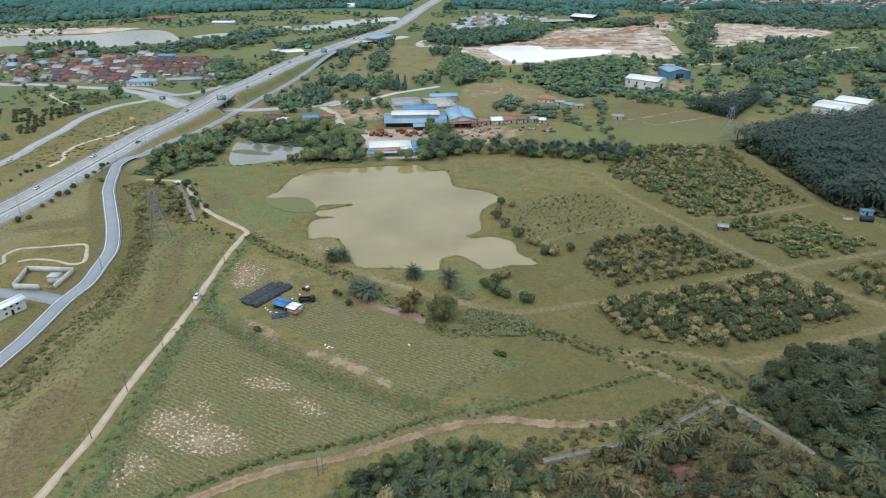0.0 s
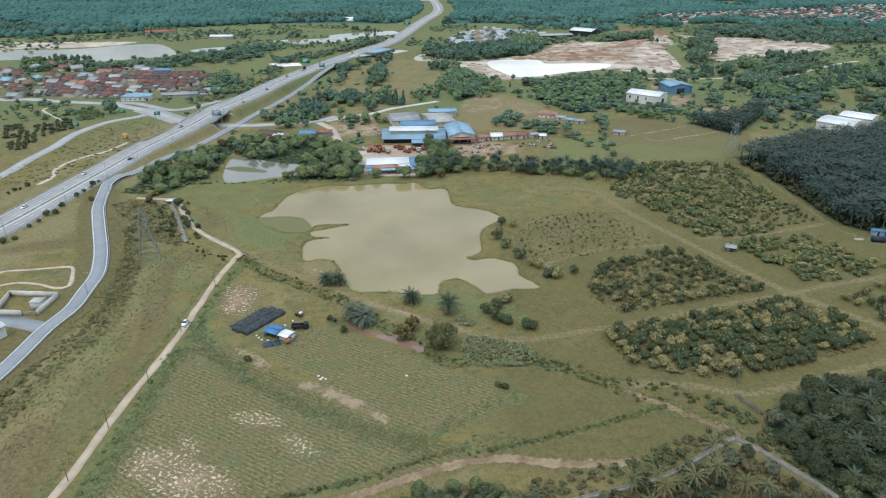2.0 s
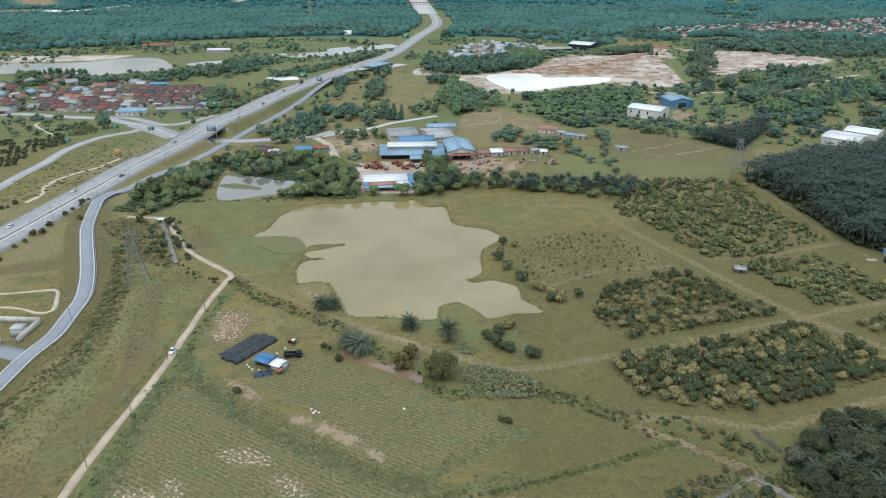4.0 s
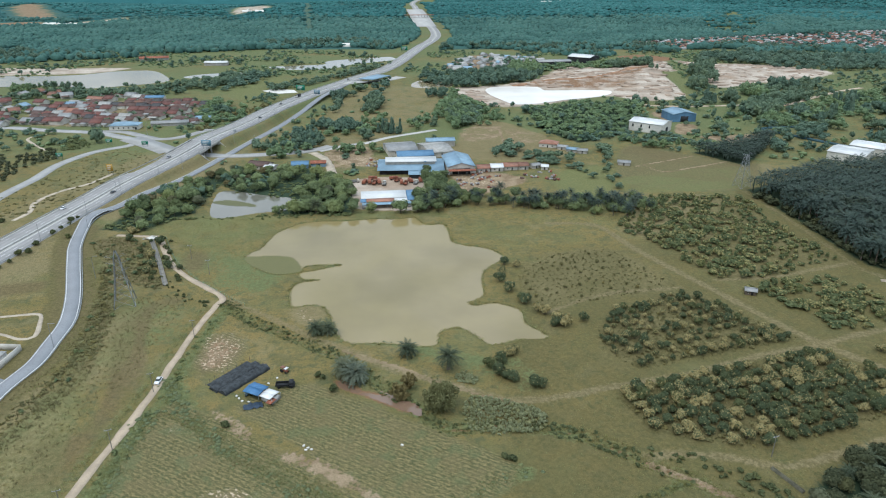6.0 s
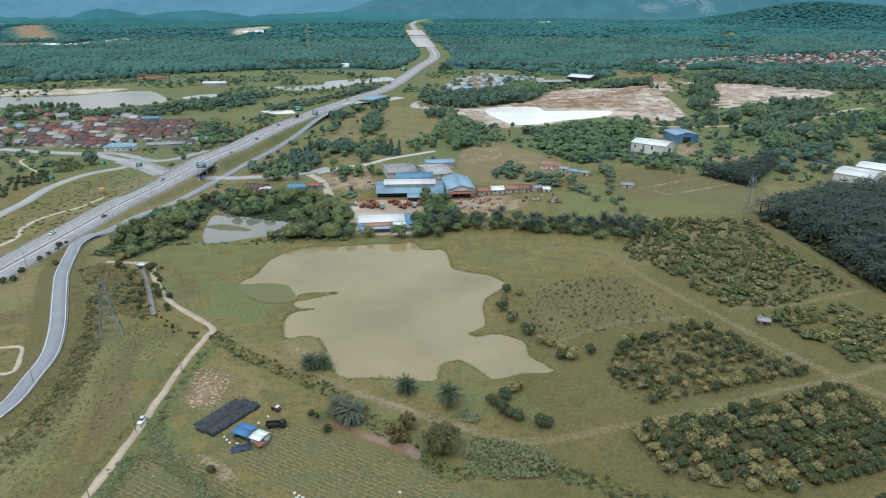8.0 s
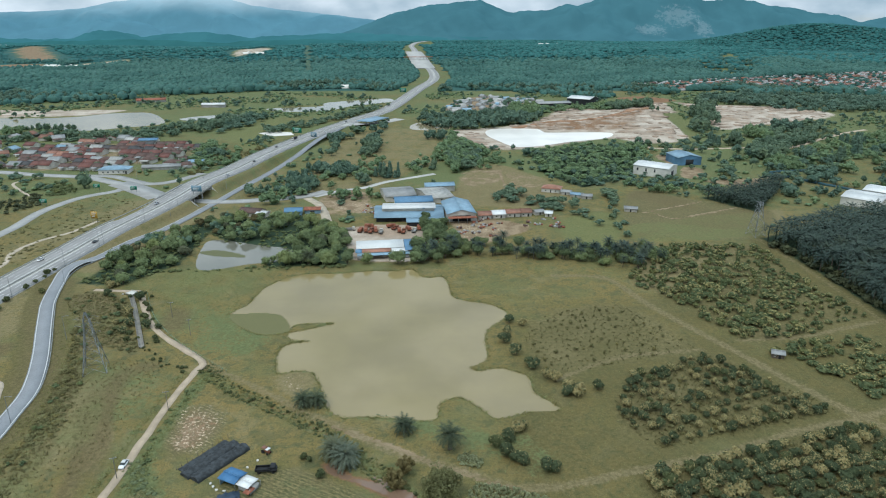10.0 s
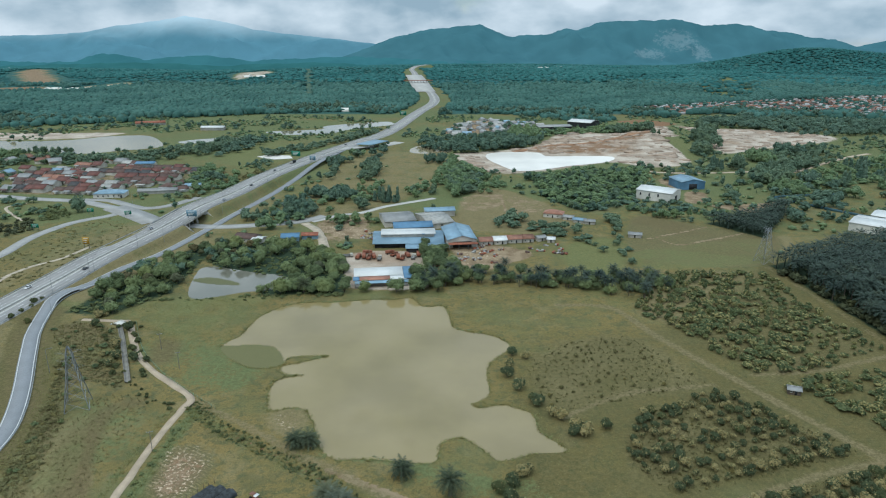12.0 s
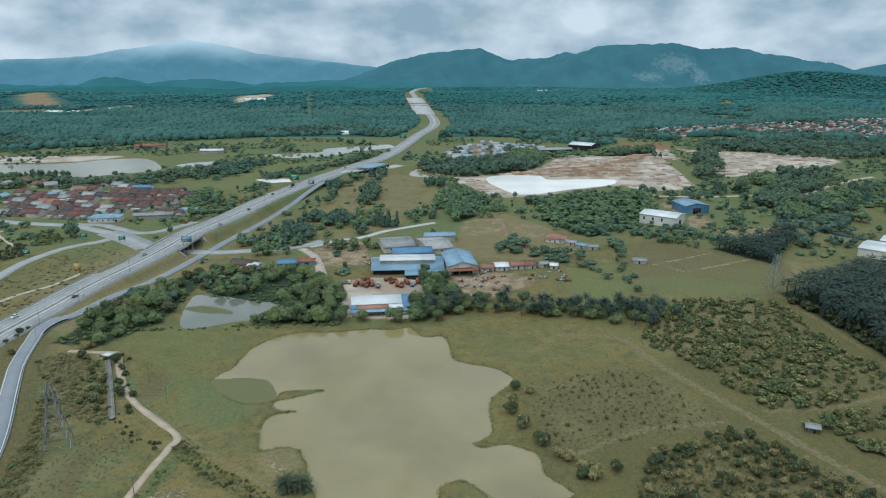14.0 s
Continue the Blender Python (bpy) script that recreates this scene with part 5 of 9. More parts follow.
def make_palm(name, seed, label, height, length, count, material, group="", girth=0.28, droop=0.9, wide=0.75, leaflets=7, skirt=True, bend=0.0):
    rng = np.random.default_rng(seed)
    t = thing(name, label, "palm tree", group=group)
    h = Heap()
    h.tube([(0, 0, -0.4), (0.0, 0, 0.4), (bend * 0.4, 0, height * 0.5), (bend, 0, height)], [girth * 1.5, girth * 1.15, girth, girth * 0.9], 7)
    part("trunk", h.mesh("trunk", M_BARK), t)
    h = Heap()
    palm_fronds(h, rng, np.array([bend, 0, height]), count, length, droop, wide, leaflets)
    if skirt:
        h.lump(rng, (bend, 0, height + 0.1), np.array([0.6, 0.6, 0.7]), 1, 0.3)
    part("crown", h.mesh("crown", material), t)
    return t


def spread(poly, gap, rng, turn=0.0, jitter=0.25, keep=1.0, gap2=None):
    """Places in an outline on a turned, jittered grid."""
    p = np.asarray(poly, float)
    c, gap2 = p.mean(0), gap2 or gap
    reach = np.linalg.norm(p - c, axis=1).max()
    u, v = np.meshgrid(np.arange(-reach, reach, gap), np.arange(-reach, reach, gap2))
    u, v = u.ravel() + rng.uniform(-jitter, jitter, u.size) * gap, v.ravel() + rng.uniform(-jitter, jitter, u.size) * gap2
    x, y = c[0] + u * np.cos(turn) - v * np.sin(turn), c[1] + u * np.sin(turn) + v * np.cos(turn)
    ok = inside(x, y, p) & (rng.random(x.size) < keep)
    return np.stack([x[ok], y[ok]], 1)


def plant(masters, places, rng, lo=0.85, hi=1.15, wet=False):
    """Copies of masters at places on the land, turned and scaled by chance; a master itself takes the first place."""
    z = land(places[:, 0], places[:, 1]) if len(places) else []
    for (x, y), h in zip(places, z):
        if h < -0.38 and not wet:
            continue
        k = rng.integers(len(masters))
        s = rng.uniform(lo, hi)
        m = pose(x, y, h, 0, 0, rng.uniform(0, 360))
        ob = masters[k]
        if not ob.get("placed"):
            ob["placed"] = True
            ob.matrix_basis = m @ Matrix.Diagonal((s, s, s * rng.uniform(0.9, 1.1), 1))
            continue
        c = copy_thing(ob, m)
        c.scale = (s, s, s * rng.uniform(0.9, 1.1))


def stuff_trees(name, places, rng, width, height, material, label, kind_of="low", category="woodland", size=0.9):
    """A wood that nobody could count: many small crowns in one mesh, each tree with a tone of its own."""
    temps = []
    for k in range(7):
        h = Heap()
        if kind_of == "mid":
            broad_crown(h, rng, 1.0, 1.0, 0.06, 5, 15, 0.085)
            h.tube([(0, 0, -0.1), (0, 0, 0.3)], [0.03, 0.025], 4)
        elif kind_of == "tall":
            for q in range(5):
                w = 0.40 * (1 - q / 7.5)
                h.lump(rng, (rng.uniform(-0.05, 0.05), rng.uniform(-0.05, 0.05), 0.22 + 0.16 * q), np.array([w, w, 0.17]), 1, 0.25)
                h.leaves(rng, (0, 0, 0.22 + 0.16 * q), np.array([w * 1.12, w * 1.12, 0.15]), 12, 0.075)
            h.tube([(0, 0, -0.1), (0, 0, 0.3)], [0.03, 0.025], 4)
        elif kind_of == "orchard":
            broad_crown(h, rng, 1.0, 1.0, 0.05, 6, 34, 0.085)
        elif kind_of == "low":
            h.lump(rng, (0, 0, 0.5), np.array([0.46, 0.46, 0.45]), 1, 0.3)
            h.leaves(rng, (0, 0, 0.52), np.array([0.5, 0.5, 0.46]), 10, 0.13)
        else:
            for q in range(2):
                v, f = BALLS[1]
                ok = (v[f][:, :, 2].max(1) > 0.05)
                off = np.array([rng.uniform(-0.2, 0.2), rng.uniform(-0.2, 0.2), 0.45 - 0.12 * q])
                h.add(off + v * (0.48 - 0.1 * q, 0.48 - 0.1 * q, 0.5) * (1 + rng.uniform(-0.22, 0.22, (len(v), 1))), f[ok])
        v = np.concatenate(h.v)
        temps.append((v, [np.concatenate(g) for g in h.f.values() if g]))
    which = rng.integers(len(temps), size=len(places))
    base = land(places[:, 0], places[:, 1])
    vs, fs, tones, n = [], {3: [], 4: []}, [], 0
    for k, (v, groups) in enumerate(temps):
        at = np.where(which == k)[0]
        if not len(at):
            continue
        a = rng.uniform(0, 6.283, len(at))
        big = 0.7 + 0.6 * vnoise(places[at, 0], places[at, 1], 9 * width, 91)
        w, hh = width * rng.uniform(0.6, 1.35, len(at)) * big, height * rng.uniform(0.55, 1.2, len(at)) * big
        c, s = np.cos(a)[:, None], np.sin(a)[:, None]
        x = places[at, 0][:, None] + (v[:, 0] * c - v[:, 1] * s) * w[:, None]
        y = places[at, 1][:, None] + (v[:, 0] * s + v[:, 1] * c) * w[:, None]
        z = base[at][:, None] - 0.3 + v[:, 2] * hh[:, None]
        vs.append(np.stack([x, y, z], 2).reshape(-1, 3))
        tones.append(np.repeat(rng.random(len(at)), len(v)))
        for g in groups:
            fs[g.shape[1]].append((g[None] + n + (np.arange(len(at)) * len(v))[:, None, None]).reshape(-1, g.shape[1]))
        n += len(at) * len(v)
    me = mesh_of(name, np.concatenate(vs), [np.concatenate(g) for g in fs.values() if g], material, True)
    me.attributes.new("tree_tone", 'FLOAT', 'POINT').data.foreach_set("value", np.concatenate(tones).astype(np.float32))
    return tagged(new(name, me), label, category, kind="stuff")


def tufts(name, places, rng, width, height, blades, material, label, category="grass", spread_top=0.5):
    """Tussocks of upright blades in one mesh; none on the roads."""
    for line, half in ((SLIP_ROAD, 4.2), (FARM_ROAD, 1.7), (SIDE_ROAD, 4.0)):
        places = places[along(places[:, 0], places[:, 1], curve(line, step=3), half) < 0]
    n = len(places)
    z = land(places[:, 0], places[:, 1])
    c = np.column_stack([places, z - 0.1])
    k = np.repeat(np.arange(n), blades)
    a = rng.uniform(0, 6.283, len(k))
    r = width * np.sqrt(rng.random(len(k))) * 0.5
    root = c[k] + np.stack([np.cos(a) * r, np.sin(a) * r, 0 * r], 1)
    hh = height * rng.uniform(0.6, 1.2, len(k)) * np.repeat(rng.uniform(0.7, 1.2, n), blades)
    lean = np.stack([np.cos(a), np.sin(a)], 1) * (hh * spread_top * rng.uniform(0.2, 1.0, len(k)))[:, None]
    b = rng.uniform(0, 6.283, len(k))
    w = width * 0.16
    side = np.stack([np.cos(b) * w, np.sin(b) * w, 0 * b], 1)
    tip = root + np.column_stack([lean, hh])
    v = np.stack([root - side, root + side, tip], 1).reshape(-1, 3)
    me = mesh_of(name, v, np.arange(len(v)).reshape(-1, 3), material)
    return tagged(new(name, me), label, category, kind="stuff")

# ---- planting: the orchard ----
BANK_ROW = [(-12, 412), (15, 424), (69, 411), (110, 398), (136, 416), (122, 436), (69, 430), (20, 446), (-9, 432)]
rng = np.random.default_rng(11)
ROWS = radians(16.5)
G = "trees of the orchard"
orchard = [make_tree("orchard_tree", 100 + k, "round evergreen fruit tree with yellowish new leaves in grass", "tree", 4.5, 4.0, 0.4, M_LEAF, 8, 90, 0.22, 0.14, G) for k in range(5)]
small_orchard = [make_tree("young_orchard_tree", 120 + k, "small young fruit tree in dry grass", "tree", 2.6, 1.8, 0.1, M_YOUNG, 4, 30, 0.22, 0.07, "young trees of the orchard") for k in range(3)]
plant(orchard, spread(ORCHARD_NEAR, 4.7, rng, ROWS, 0.15, 0.95, 4.6), rng, 0.8, 1.16)
plant(orchard, spread(ORCHARD_MID, 4.5, rng, ROWS, 0.2, 0.84, 4.5), rng, 0.45, 0.95)
stuff_trees("orchard_block", spread(ORCHARD_FAR, 4.9, rng, ROWS, 0.24, 0.88, 4.7), rng, 4.1, 3.5, M_ORCHARD, "close rows of fruit trees with yellowish new leaves", "orchard", "orchard")
stuff_trees("orchard_block", spread(ORCHARD_EAST, 5.0, rng, ROWS, 0.24, 0.88, 4.8), rng, 4.1, 3.3, M_ORCHARD, "close rows of fruit trees with yellowish new leaves", "orchard", "orchard")
plant(orchard, spread(ORCHARD_EDGE, 6.0, rng, ROWS, 0.2, 0.9, 5.6), rng, 0.7, 1.0)
plant(small_orchard, spread(ORCHARD_SPARSE, 4.9, rng, ROWS, 0.28, 0.75, 4.7), rng, 0.28, 0.85)
plant(small_orchard, spread(ORCHARD_MID, 9.0, rng, ROWS, 0.3, 0.35), rng, 0.7, 1.1)

# ---- planting: palms ----
oil = [make_palm("oil_palm", 200 + k, "mature oil palm with dark arching fronds", 8.6 + k % 3 * 1.0, 6.8, 34, M_PALM, "palms of the estate", 0.32, wide=1.15, leaflets=8) for k in range(4)]
estate = spread(PALM_ESTATE, 7.4, rng, radians(30), 0.13, 0.99, 6.6)
order = np.argsort(np.hypot(estate[:, 0] - 215, estate[:, 1] - 300))
plant(oil, estate[order[:200]], rng, 0.9, 1.12)


def palm_stuff(name, places, rng, height, length, label):
    h = Heap()
    for (x, y), z in zip(places, land(places[:, 0], places[:, 1])):
        palm_fronds(h, rng, np.array([x, y, z + height * rng.uniform(0.85, 1.1)]), 22, length, 0.9, 1.25, 5)
        h.tube([(x, y, z - 0.3), (x, y, z + height)], [0.4, 0.3], 5)
    return tagged(new(name, h.mesh(name, M_PALM)), label, "woodland", kind="stuff")


if len(order) > 200:
    palm_stuff("palm_estate", estate[order[200:]], rng, 10.0, 7.0, "dense dark oil palm estate behind the first rows")
FRONT = np.concatenate([curve([(208, 440), (213, 400), (214, 360), (217, 334), (234, 314), (256, 292), (262, 296)], step=2.5), spread(PALM_ESTATE, 9, rng, 0.1, 0.5, 0.5)])
stuff_trees("estate_undergrowth", FRONT + rng.normal(size=FRONT.shape) * 1.5 + [2.0, 1.0], rng, 5.5, 4.5, M_DUSKY, "dark undergrowth along the palm estate", "mid", "scrub")
palm_stuff("palm_strip", spread(PALM_STRIP, 6.5, rng, 0.4, 0.2), rng, 6.0, 6.8, "strip of dark oil palms beside a field")
pond_palms = [make_palm("oil_palm", 230 + k, "oil palm with a round dark crown on the pond bank", 3.0 + 2.4 * k, 5.6 + 0.5 * k, 42, M_BANKPALM, "", 0.6, 0.9, wide=1.15, leaflets=12) for k in range(2)]
plant(pond_palms[:1], np.array([(-13, 248.5), (-51, 265), (-46, 265)], float), rng, 0.85, 1.0)
plant(pond_palms[1:], np.array([(2.5, 239)], float), rng, 1.0, 1.04)
grey_palm = [make_palm("wild_date_palm", 240, "broad grey-green palm clump beside the drain", 3.0, 6.4, 84, M_PALEPALM, "", 0.6, 0.9, wide=1.0, leaflets=12)]
plant(grey_palm, np.array([(-31, 231.5), (-35, 235)], float), rng, 1.0, 1.02)
coco = [make_palm("coconut_palm", 250 + k, "leaning coconut palm with yellowing fronds", 6.5 + k, 5.0, 22, M_COCO, "coconut palms in the scrub", 0.15, 1.0, 0.5, 11, False, 0.9) for k in range(2)]
plant(coco, spread(SCRUB, 10.0, rng, 0.5, 0.45, 0.3), rng, 0.6, 0.95)
plant(coco, np.array([(77, 153), (113, 131), (68, 142), (74, 146), (80, 140), (42, 128), (47, 124), (34, 127), (59, 138), (52, 133), (16, 128)], float), rng, 0.85, 1.1)
plant(oil, spread(BANK_ROW, 6.6, rng, 0.3, 0.4, 0.8), rng, 0.5, 0.78)

# ---- planting: single trees and thickets near at hand ----
broad = [make_tree("broadleaf_tree", 300 + k, "dark green broadleaf tree with a full uneven crown", "tree", 8.5, 8.5, 1.0, M_BROAD, 10, 95, 0.34, 0.22, "trees of the wood") for k in range(4)]
dusky = [make_tree("shade_tree", 305 + k, "dense dark tree at the plantation edge", "tree", 7.5, 7.5, 0.8, M_DUSKY, 11, 130, 0.27, 0.2, "trees of the plantation") for k in range(4)]
bright = [make_tree("broadleaf_tree", 310 + k, "fresh green broadleaf tree with a wide crown", "tree", 9.0, 7.5, 0.8, M_BRIGHT, 10, 95, 0.34, 0.22, "trees of the wood") for k in range(3)]
greyish = [make_tree("scrub_tree", 320 + k, "grey-green scrub tree with thin foliage", "tree", 6.5, 6.5, 0.8, M_GREY, 8, 80, 0.4, 0.16, "trees of the scrub") for k in range(2)]
bronze = [make_tree("scrub_tree", 330 + k, "bronze-leaved scrub tree beside the drain", "tree", 6.0, 6.0, 0.6, M_BROWN, 8, 80, 0.38, 0.16, "trees of the scrub") for k in range(2)]
bush = [make_tree("bush", 340 + k, "low green bush in rough grass", "bush", 3.0, 2.2, 0.0, M_DRAIN, 6, 80, 0.2, 0.06, "bushes in the grass") for k in range(3)]
gold = [make_tree("flowering_tree", 350, "small tree covered with yellow flowers", "tree", 6.5, 5.5, 0.6, M_LEAF, 7, 60, 0.45, 0.15)]

big_bronze = [make_wispy("scrub_tree", 327, "bronze-leaved bushy tree beside the drain", 6.5, 7.0, M_BRONZE, 13, 11, 40, 0.2)]
plant(big_bronze, np.array([(-14.5, 221), (-11.8, 227)], float), rng, 0.9, 1.1, True)
big_grey = [make_wispy("scrub_tree", 325, "tall wispy olive-green tree beside the drain", 13.0, 9.5, M_WISPY, 26, 13, 44, 0.22)]
plant(big_grey, np.array([(-0.5, 215)], float), rng, 1.0, 1.02, True)
big_bush = [make_tree("bush", 345 + k, "rounded yellow-green bush in the meadow", "bush", 4.8, 4.2, 0.0, M_LEAF, 8, 110, 0.2, 0.08, "bushes in the grass") for k in range(2)]
plant(big_bush, np.array([(26, 248), (22.5, 243), (17.5, 240), (21, 235), (26, 231), (33.3, 228), (35.5, 227.5), (28, 250), (47.5, 271), (50, 273), (23.5, 232.5)], float), rng, 0.8, 1.15)
plant(orchard, np.array([(32, 333), (28, 314), (32, 303), (38, 291), (42, 284), (49, 274), (60, 275), (38, 330), (36, 294), (45, 281), (52, 271), (30, 322)], float), rng, 0.9, 1.3)
plant(bush, np.array([(19, 191), (21, 190), (-38, 225), (-45, 234), (-43, 233), (-22, 259), (-19, 260), (-70, 206), (47, 142), (54, 148), (58, 150), (62, 152), (66, 155), (70, 158)], float), rng, 0.7, 1.1)
gold_at = np.array([(92, 124), (96, 126)], float)
plant(gold, gold_at, rng, 0.9, 1.1)
near_palm = [make_palm("oil_palm", 260 + k, "young oil palm among dense undergrowth", 3.0 + k, 5.2, 30, M_PALM2, "palms of the thicket", 0.35, 1.0, 0.8, 11) for k in range(2)]
plant(dusky + near_palm * 2 + greyish[:1], spread(PLANTATION, 5.4, rng, 0.4, 0.35, 0.99), rng, 0.7, 1.05, True)
plant(big_bush, spread(THICKET, 11, rng, 0.7, 0.4, 0.8), rng, 0.9, 1.3)
stuff_trees("scrub_tangle", np.concatenate([spread(SCRUB, 2.2, rng, 0.2, 0.5, 0.8), spread(THICKET, 3.4, rng, 0.2, 0.5, 0.8), spread([(26, 138), (62, 149), (88, 161), (94, 166), (84, 170), (60, 158), (24, 148)], 2.4, rng, 0.2, 0.5, 0.6)]), rng, 2.9, 1.5, M_BROWN, "brownish tangle of creepers and weeds in scrub", "mid", "scrub")
thicket = [make_tree("shade_tree", 370 + k, "leafy green tree crowded in a thicket", "tree", 6.5, 6.0, 0.5, (M_RANK, M_BROAD, M_DUSKY)[k], 9, 120, 0.25, 0.16, "trees of the thicket") for k in range(3)]
plant(near_palm + thicket[:1] * 3 + thicket[1:2] * 2 + thicket[2:], spread(THICKET, 4.0, rng, 0.2, 0.35, 0.96), rng, 0.45, 0.85)
plant(greyish + bush + dusky + bronze, spread(SCRUB, 3.9, rng, 0.1, 0.45, 0.85), rng, 0.3, 0.75)
pond_wood = spread(WOOD_POND, 6.6, rng, 0.1, 0.45, 0.60)
pond_wood = pond_wood[depth_in(pond_wood[:, 0], pond_wood[:, 1], np.array([(-114, 470), (-98, 474), (-90, 452), (-99, 438)], float), 30) < -3]
plant(broad[:1] + bright * 2 + greyish + bronze[:1], pond_wood, rng, 0.5, 1.2)
plant(broad[1:3] + bright, np.array([(-64.6, 409.5), (-53.6, 410), (-42.5, 412), (-24.4, 410), (-14, 412), (-86, 411)], float), rng, 0.8, 1.25)
plant(pond_palms[1:], np.array([(-76.3, 410.5)], float), rng, 1.0, 1.1)
plant(broad + bright, spread(BELT_YARD, 7.0, rng, 0.1, 0.35, 0.95), rng, 0.7, 1.15)
plant(bright * 2 + broad, spread(BELT_YARD_WEST, 7.4, rng, 0.1, 0.35, 0.75), rng, 0.6, 1.05)
plant(broad + bright, spread(BANK_ROW, 6.5, rng, 0.1, 0.4, 0.8), rng, 0.5, 0.95)
CHANNEL_SIDE = np.concatenate([curve([(-186, 392), (-168, 366), (-152, 338), (-139, 316)], step=3.6), curve([(-152, 366), (-138, 338), (-124, 314)], step=4.2)])
plant(bush + big_bush, CHANNEL_SIDE + rng.normal(size=CHANNEL_SIDE.shape) * 2.2, rng, 0.5, 1.2, True)
VERGE_SHRUBS = [(-221, 309), (-218, 313), (-219, 328), (-218, 335), (-218, 343), (-216, 348), (-217, 357), (-216, 372), (-216, 380), (-215, 387), (-207, 370), (-216, 392), (-215, 397), (-264, 362), (-262, 370), (-262, 380), (-262, 386), (-260, 389), (-259, 395)]
plant(bush, np.array(VERGE_SHRUBS, float), rng, 0.7, 1.3)
VERGE_LINE = curve([(-148, 150), (-146.5, 175), (-145, 196), (-142, 216), (-140.5, 230), (-139.5, 250), (-143.5, 270), (-155, 302), (-168, 328)], step=0.8)
stuff_trees("verge_hedge", VERGE_LINE + rng.normal(size=VERGE_LINE.shape) * 1.2, rng, 2.1, 1.3, M_OLIVE, "olive tangled row of scrub along the slip road", "mid", "scrub")
stuff_trees("verge_scrub", spread(VERGE_SCRUB, 1.9, rng, 0.2, 0.5, 0.6), rng, 1.9, 0.9, M_OLIVE, "low tangled scrub on the road verge", "mid", "scrub")
stuff_trees("verge_scrub", spread(VERGE_SCRUB, 5.5, rng, 0.2, 0.5, 0.30), rng, 2.8, 2.2, M_BROAD, "green scrub bushes on the road verge", "mid", "scrub")
rows_of = np.concatenate([curve([(x - 1.2, y + 4.6) for x, y in DIRT_ROAD[:9]], step=1.3), curve([(8, 158), (14, 160), (40, 168), (56, 174), (72, 181)], step=1.8)])
stuff_trees("field_hedge", rows_of + rng.normal(size=rows_of.shape) * 0.5, rng, 1.7, 1.0, M_DRAIN, "thin dark hedge between field and dirt road", "mid", "hedge")
stuff_trees("field_corner_scrub", spread([(2, 162), (12, 168), (24, 169), (27, 162), (16, 158)], 1.7, rng, 0.2, 0.5, 0.75), rng, 1.6, 0.8, M_PALEWEED, "pale green scrub at the field corner", "mid", "scrub")
stuff_trees("canal_thicket", np.concatenate([spread([(30, 142), (62, 152), (84, 163), (80, 168), (58, 157), (28, 147)], 2.4, rng, 0.2, 0.5, 0.7), spread([(60, 193.5), (74, 187), (94, 172), (101, 173), (92, 183), (68, 198)], 2.2, rng, 0.2, 0.5, 0.6), spread([(93, 164), (103, 151), (108, 141), (113, 146), (106, 166), (99, 171)], 2.0, rng, 0.2, 0.5, 0.8)]), rng, 2.6, 1.7, M_DRAIN, "dark green shrubs along canal and drain", "mid", "scrub")
side = curve([(x + 5, y) for x, y in FARM_ROAD[1:11]], step=3.0)
stuff_trees("roadside_scrub", side + rng.normal(size=side.shape) * 1.6, rng, 2.0, 1.1, M_RANK, "low green scrub along the farm road", "mid", "scrub")
hedge = np.concatenate([curve(DRAIN[:13], step=3.4), curve(CHANNEL_DITCH, step=2.2)])
plant(bush, hedge + rng.normal(size=hedge.shape) * 1.6, rng, 0.25, 0.6, True)
banks = curve(DRAIN, step=0.45)
keep_out = (depth_in(banks[:, 0], banks[:, 1], POOLS, 8) < -1.5) & (banks[:, 0] < 60)
banks = banks[keep_out]
banks = banks + np.where(rng.random(len(banks)) < 0.5, -1.0, 1.0)[:, None] * np.array([0.55, 0.83]) * rng.uniform(0.9, 3.2, (len(banks), 1)) + rng.normal(size=banks.shape) * 0.5
stuff_trees("drain_scrub", banks, rng, 1.5, 0.85, M_DRAIN, "dense low green scrub along the drain", "mid", "scrub")

# ---- planting: rank grass, reeds and crop rows ----
def scattered(line, half, count, bias=0.0):
    c = curve(line, step=2.0)
    k = rng.integers(len(c), size=count)
    return c[k] + rng.normal(size=(count, 2)) * half * 0.5 + [bias, 0]


REED_CLUMPS = np.concatenate([spread([(-20, 258), (-16, 262), (-22, 264), (-25, 259)], 0.8, rng, 0.3, 0.5), spread([(4.1, 234.6), (8.3, 237.3), (13.6, 231.9), (12.6, 228.7), (6.4, 230.6)], 0.8, rng, 0.3, 0.5)])
stuff_trees("reed_bed", spread(curve(REED_BED, True, 3), 0.95, rng, 0.3, 0.5), rng, 1.35, 2.0, M_REED, "tall fluffy pale green reeds beside the drain", "mid", "reeds")
stuff_trees("reed_bed", REED_CLUMPS, rng, 1.2, 1.5, M_REED, "clump of pale fluffy reeds at the pond", "mid", "reeds")
BANKS = np.concatenate([scattered(DRAIN, 3.6, 3000), scattered([(x + 5.5, y) for x, y in FARM_ROAD[:11]], 2.8, 1200), scattered([(x - 4, y) for x, y in FARM_ROAD[:11]], 2.0, 900),
                        scattered([(-92, 213), (-60, 196), (-25, 172), (-5, 165), (4, 160)], 3.4, 700), scattered([(x - 0.5, y + 5.5) for x, y in DIRT_ROAD[:9]], 2.0, 700),
                        scattered([(x, y) for x, y in SHORE_SOUTH + SHORE_WEST], 1.6, 1500), scattered([(x, y) for x, y in SHORE_NORTH + SHORE_EAST], 1.8, 1500),
                        scattered([(14, 160), (40, 168), (56, 174), (72, 181)], 1.2, 900), scattered(SLIP_ROAD[3:10], 9, 900, 10)])
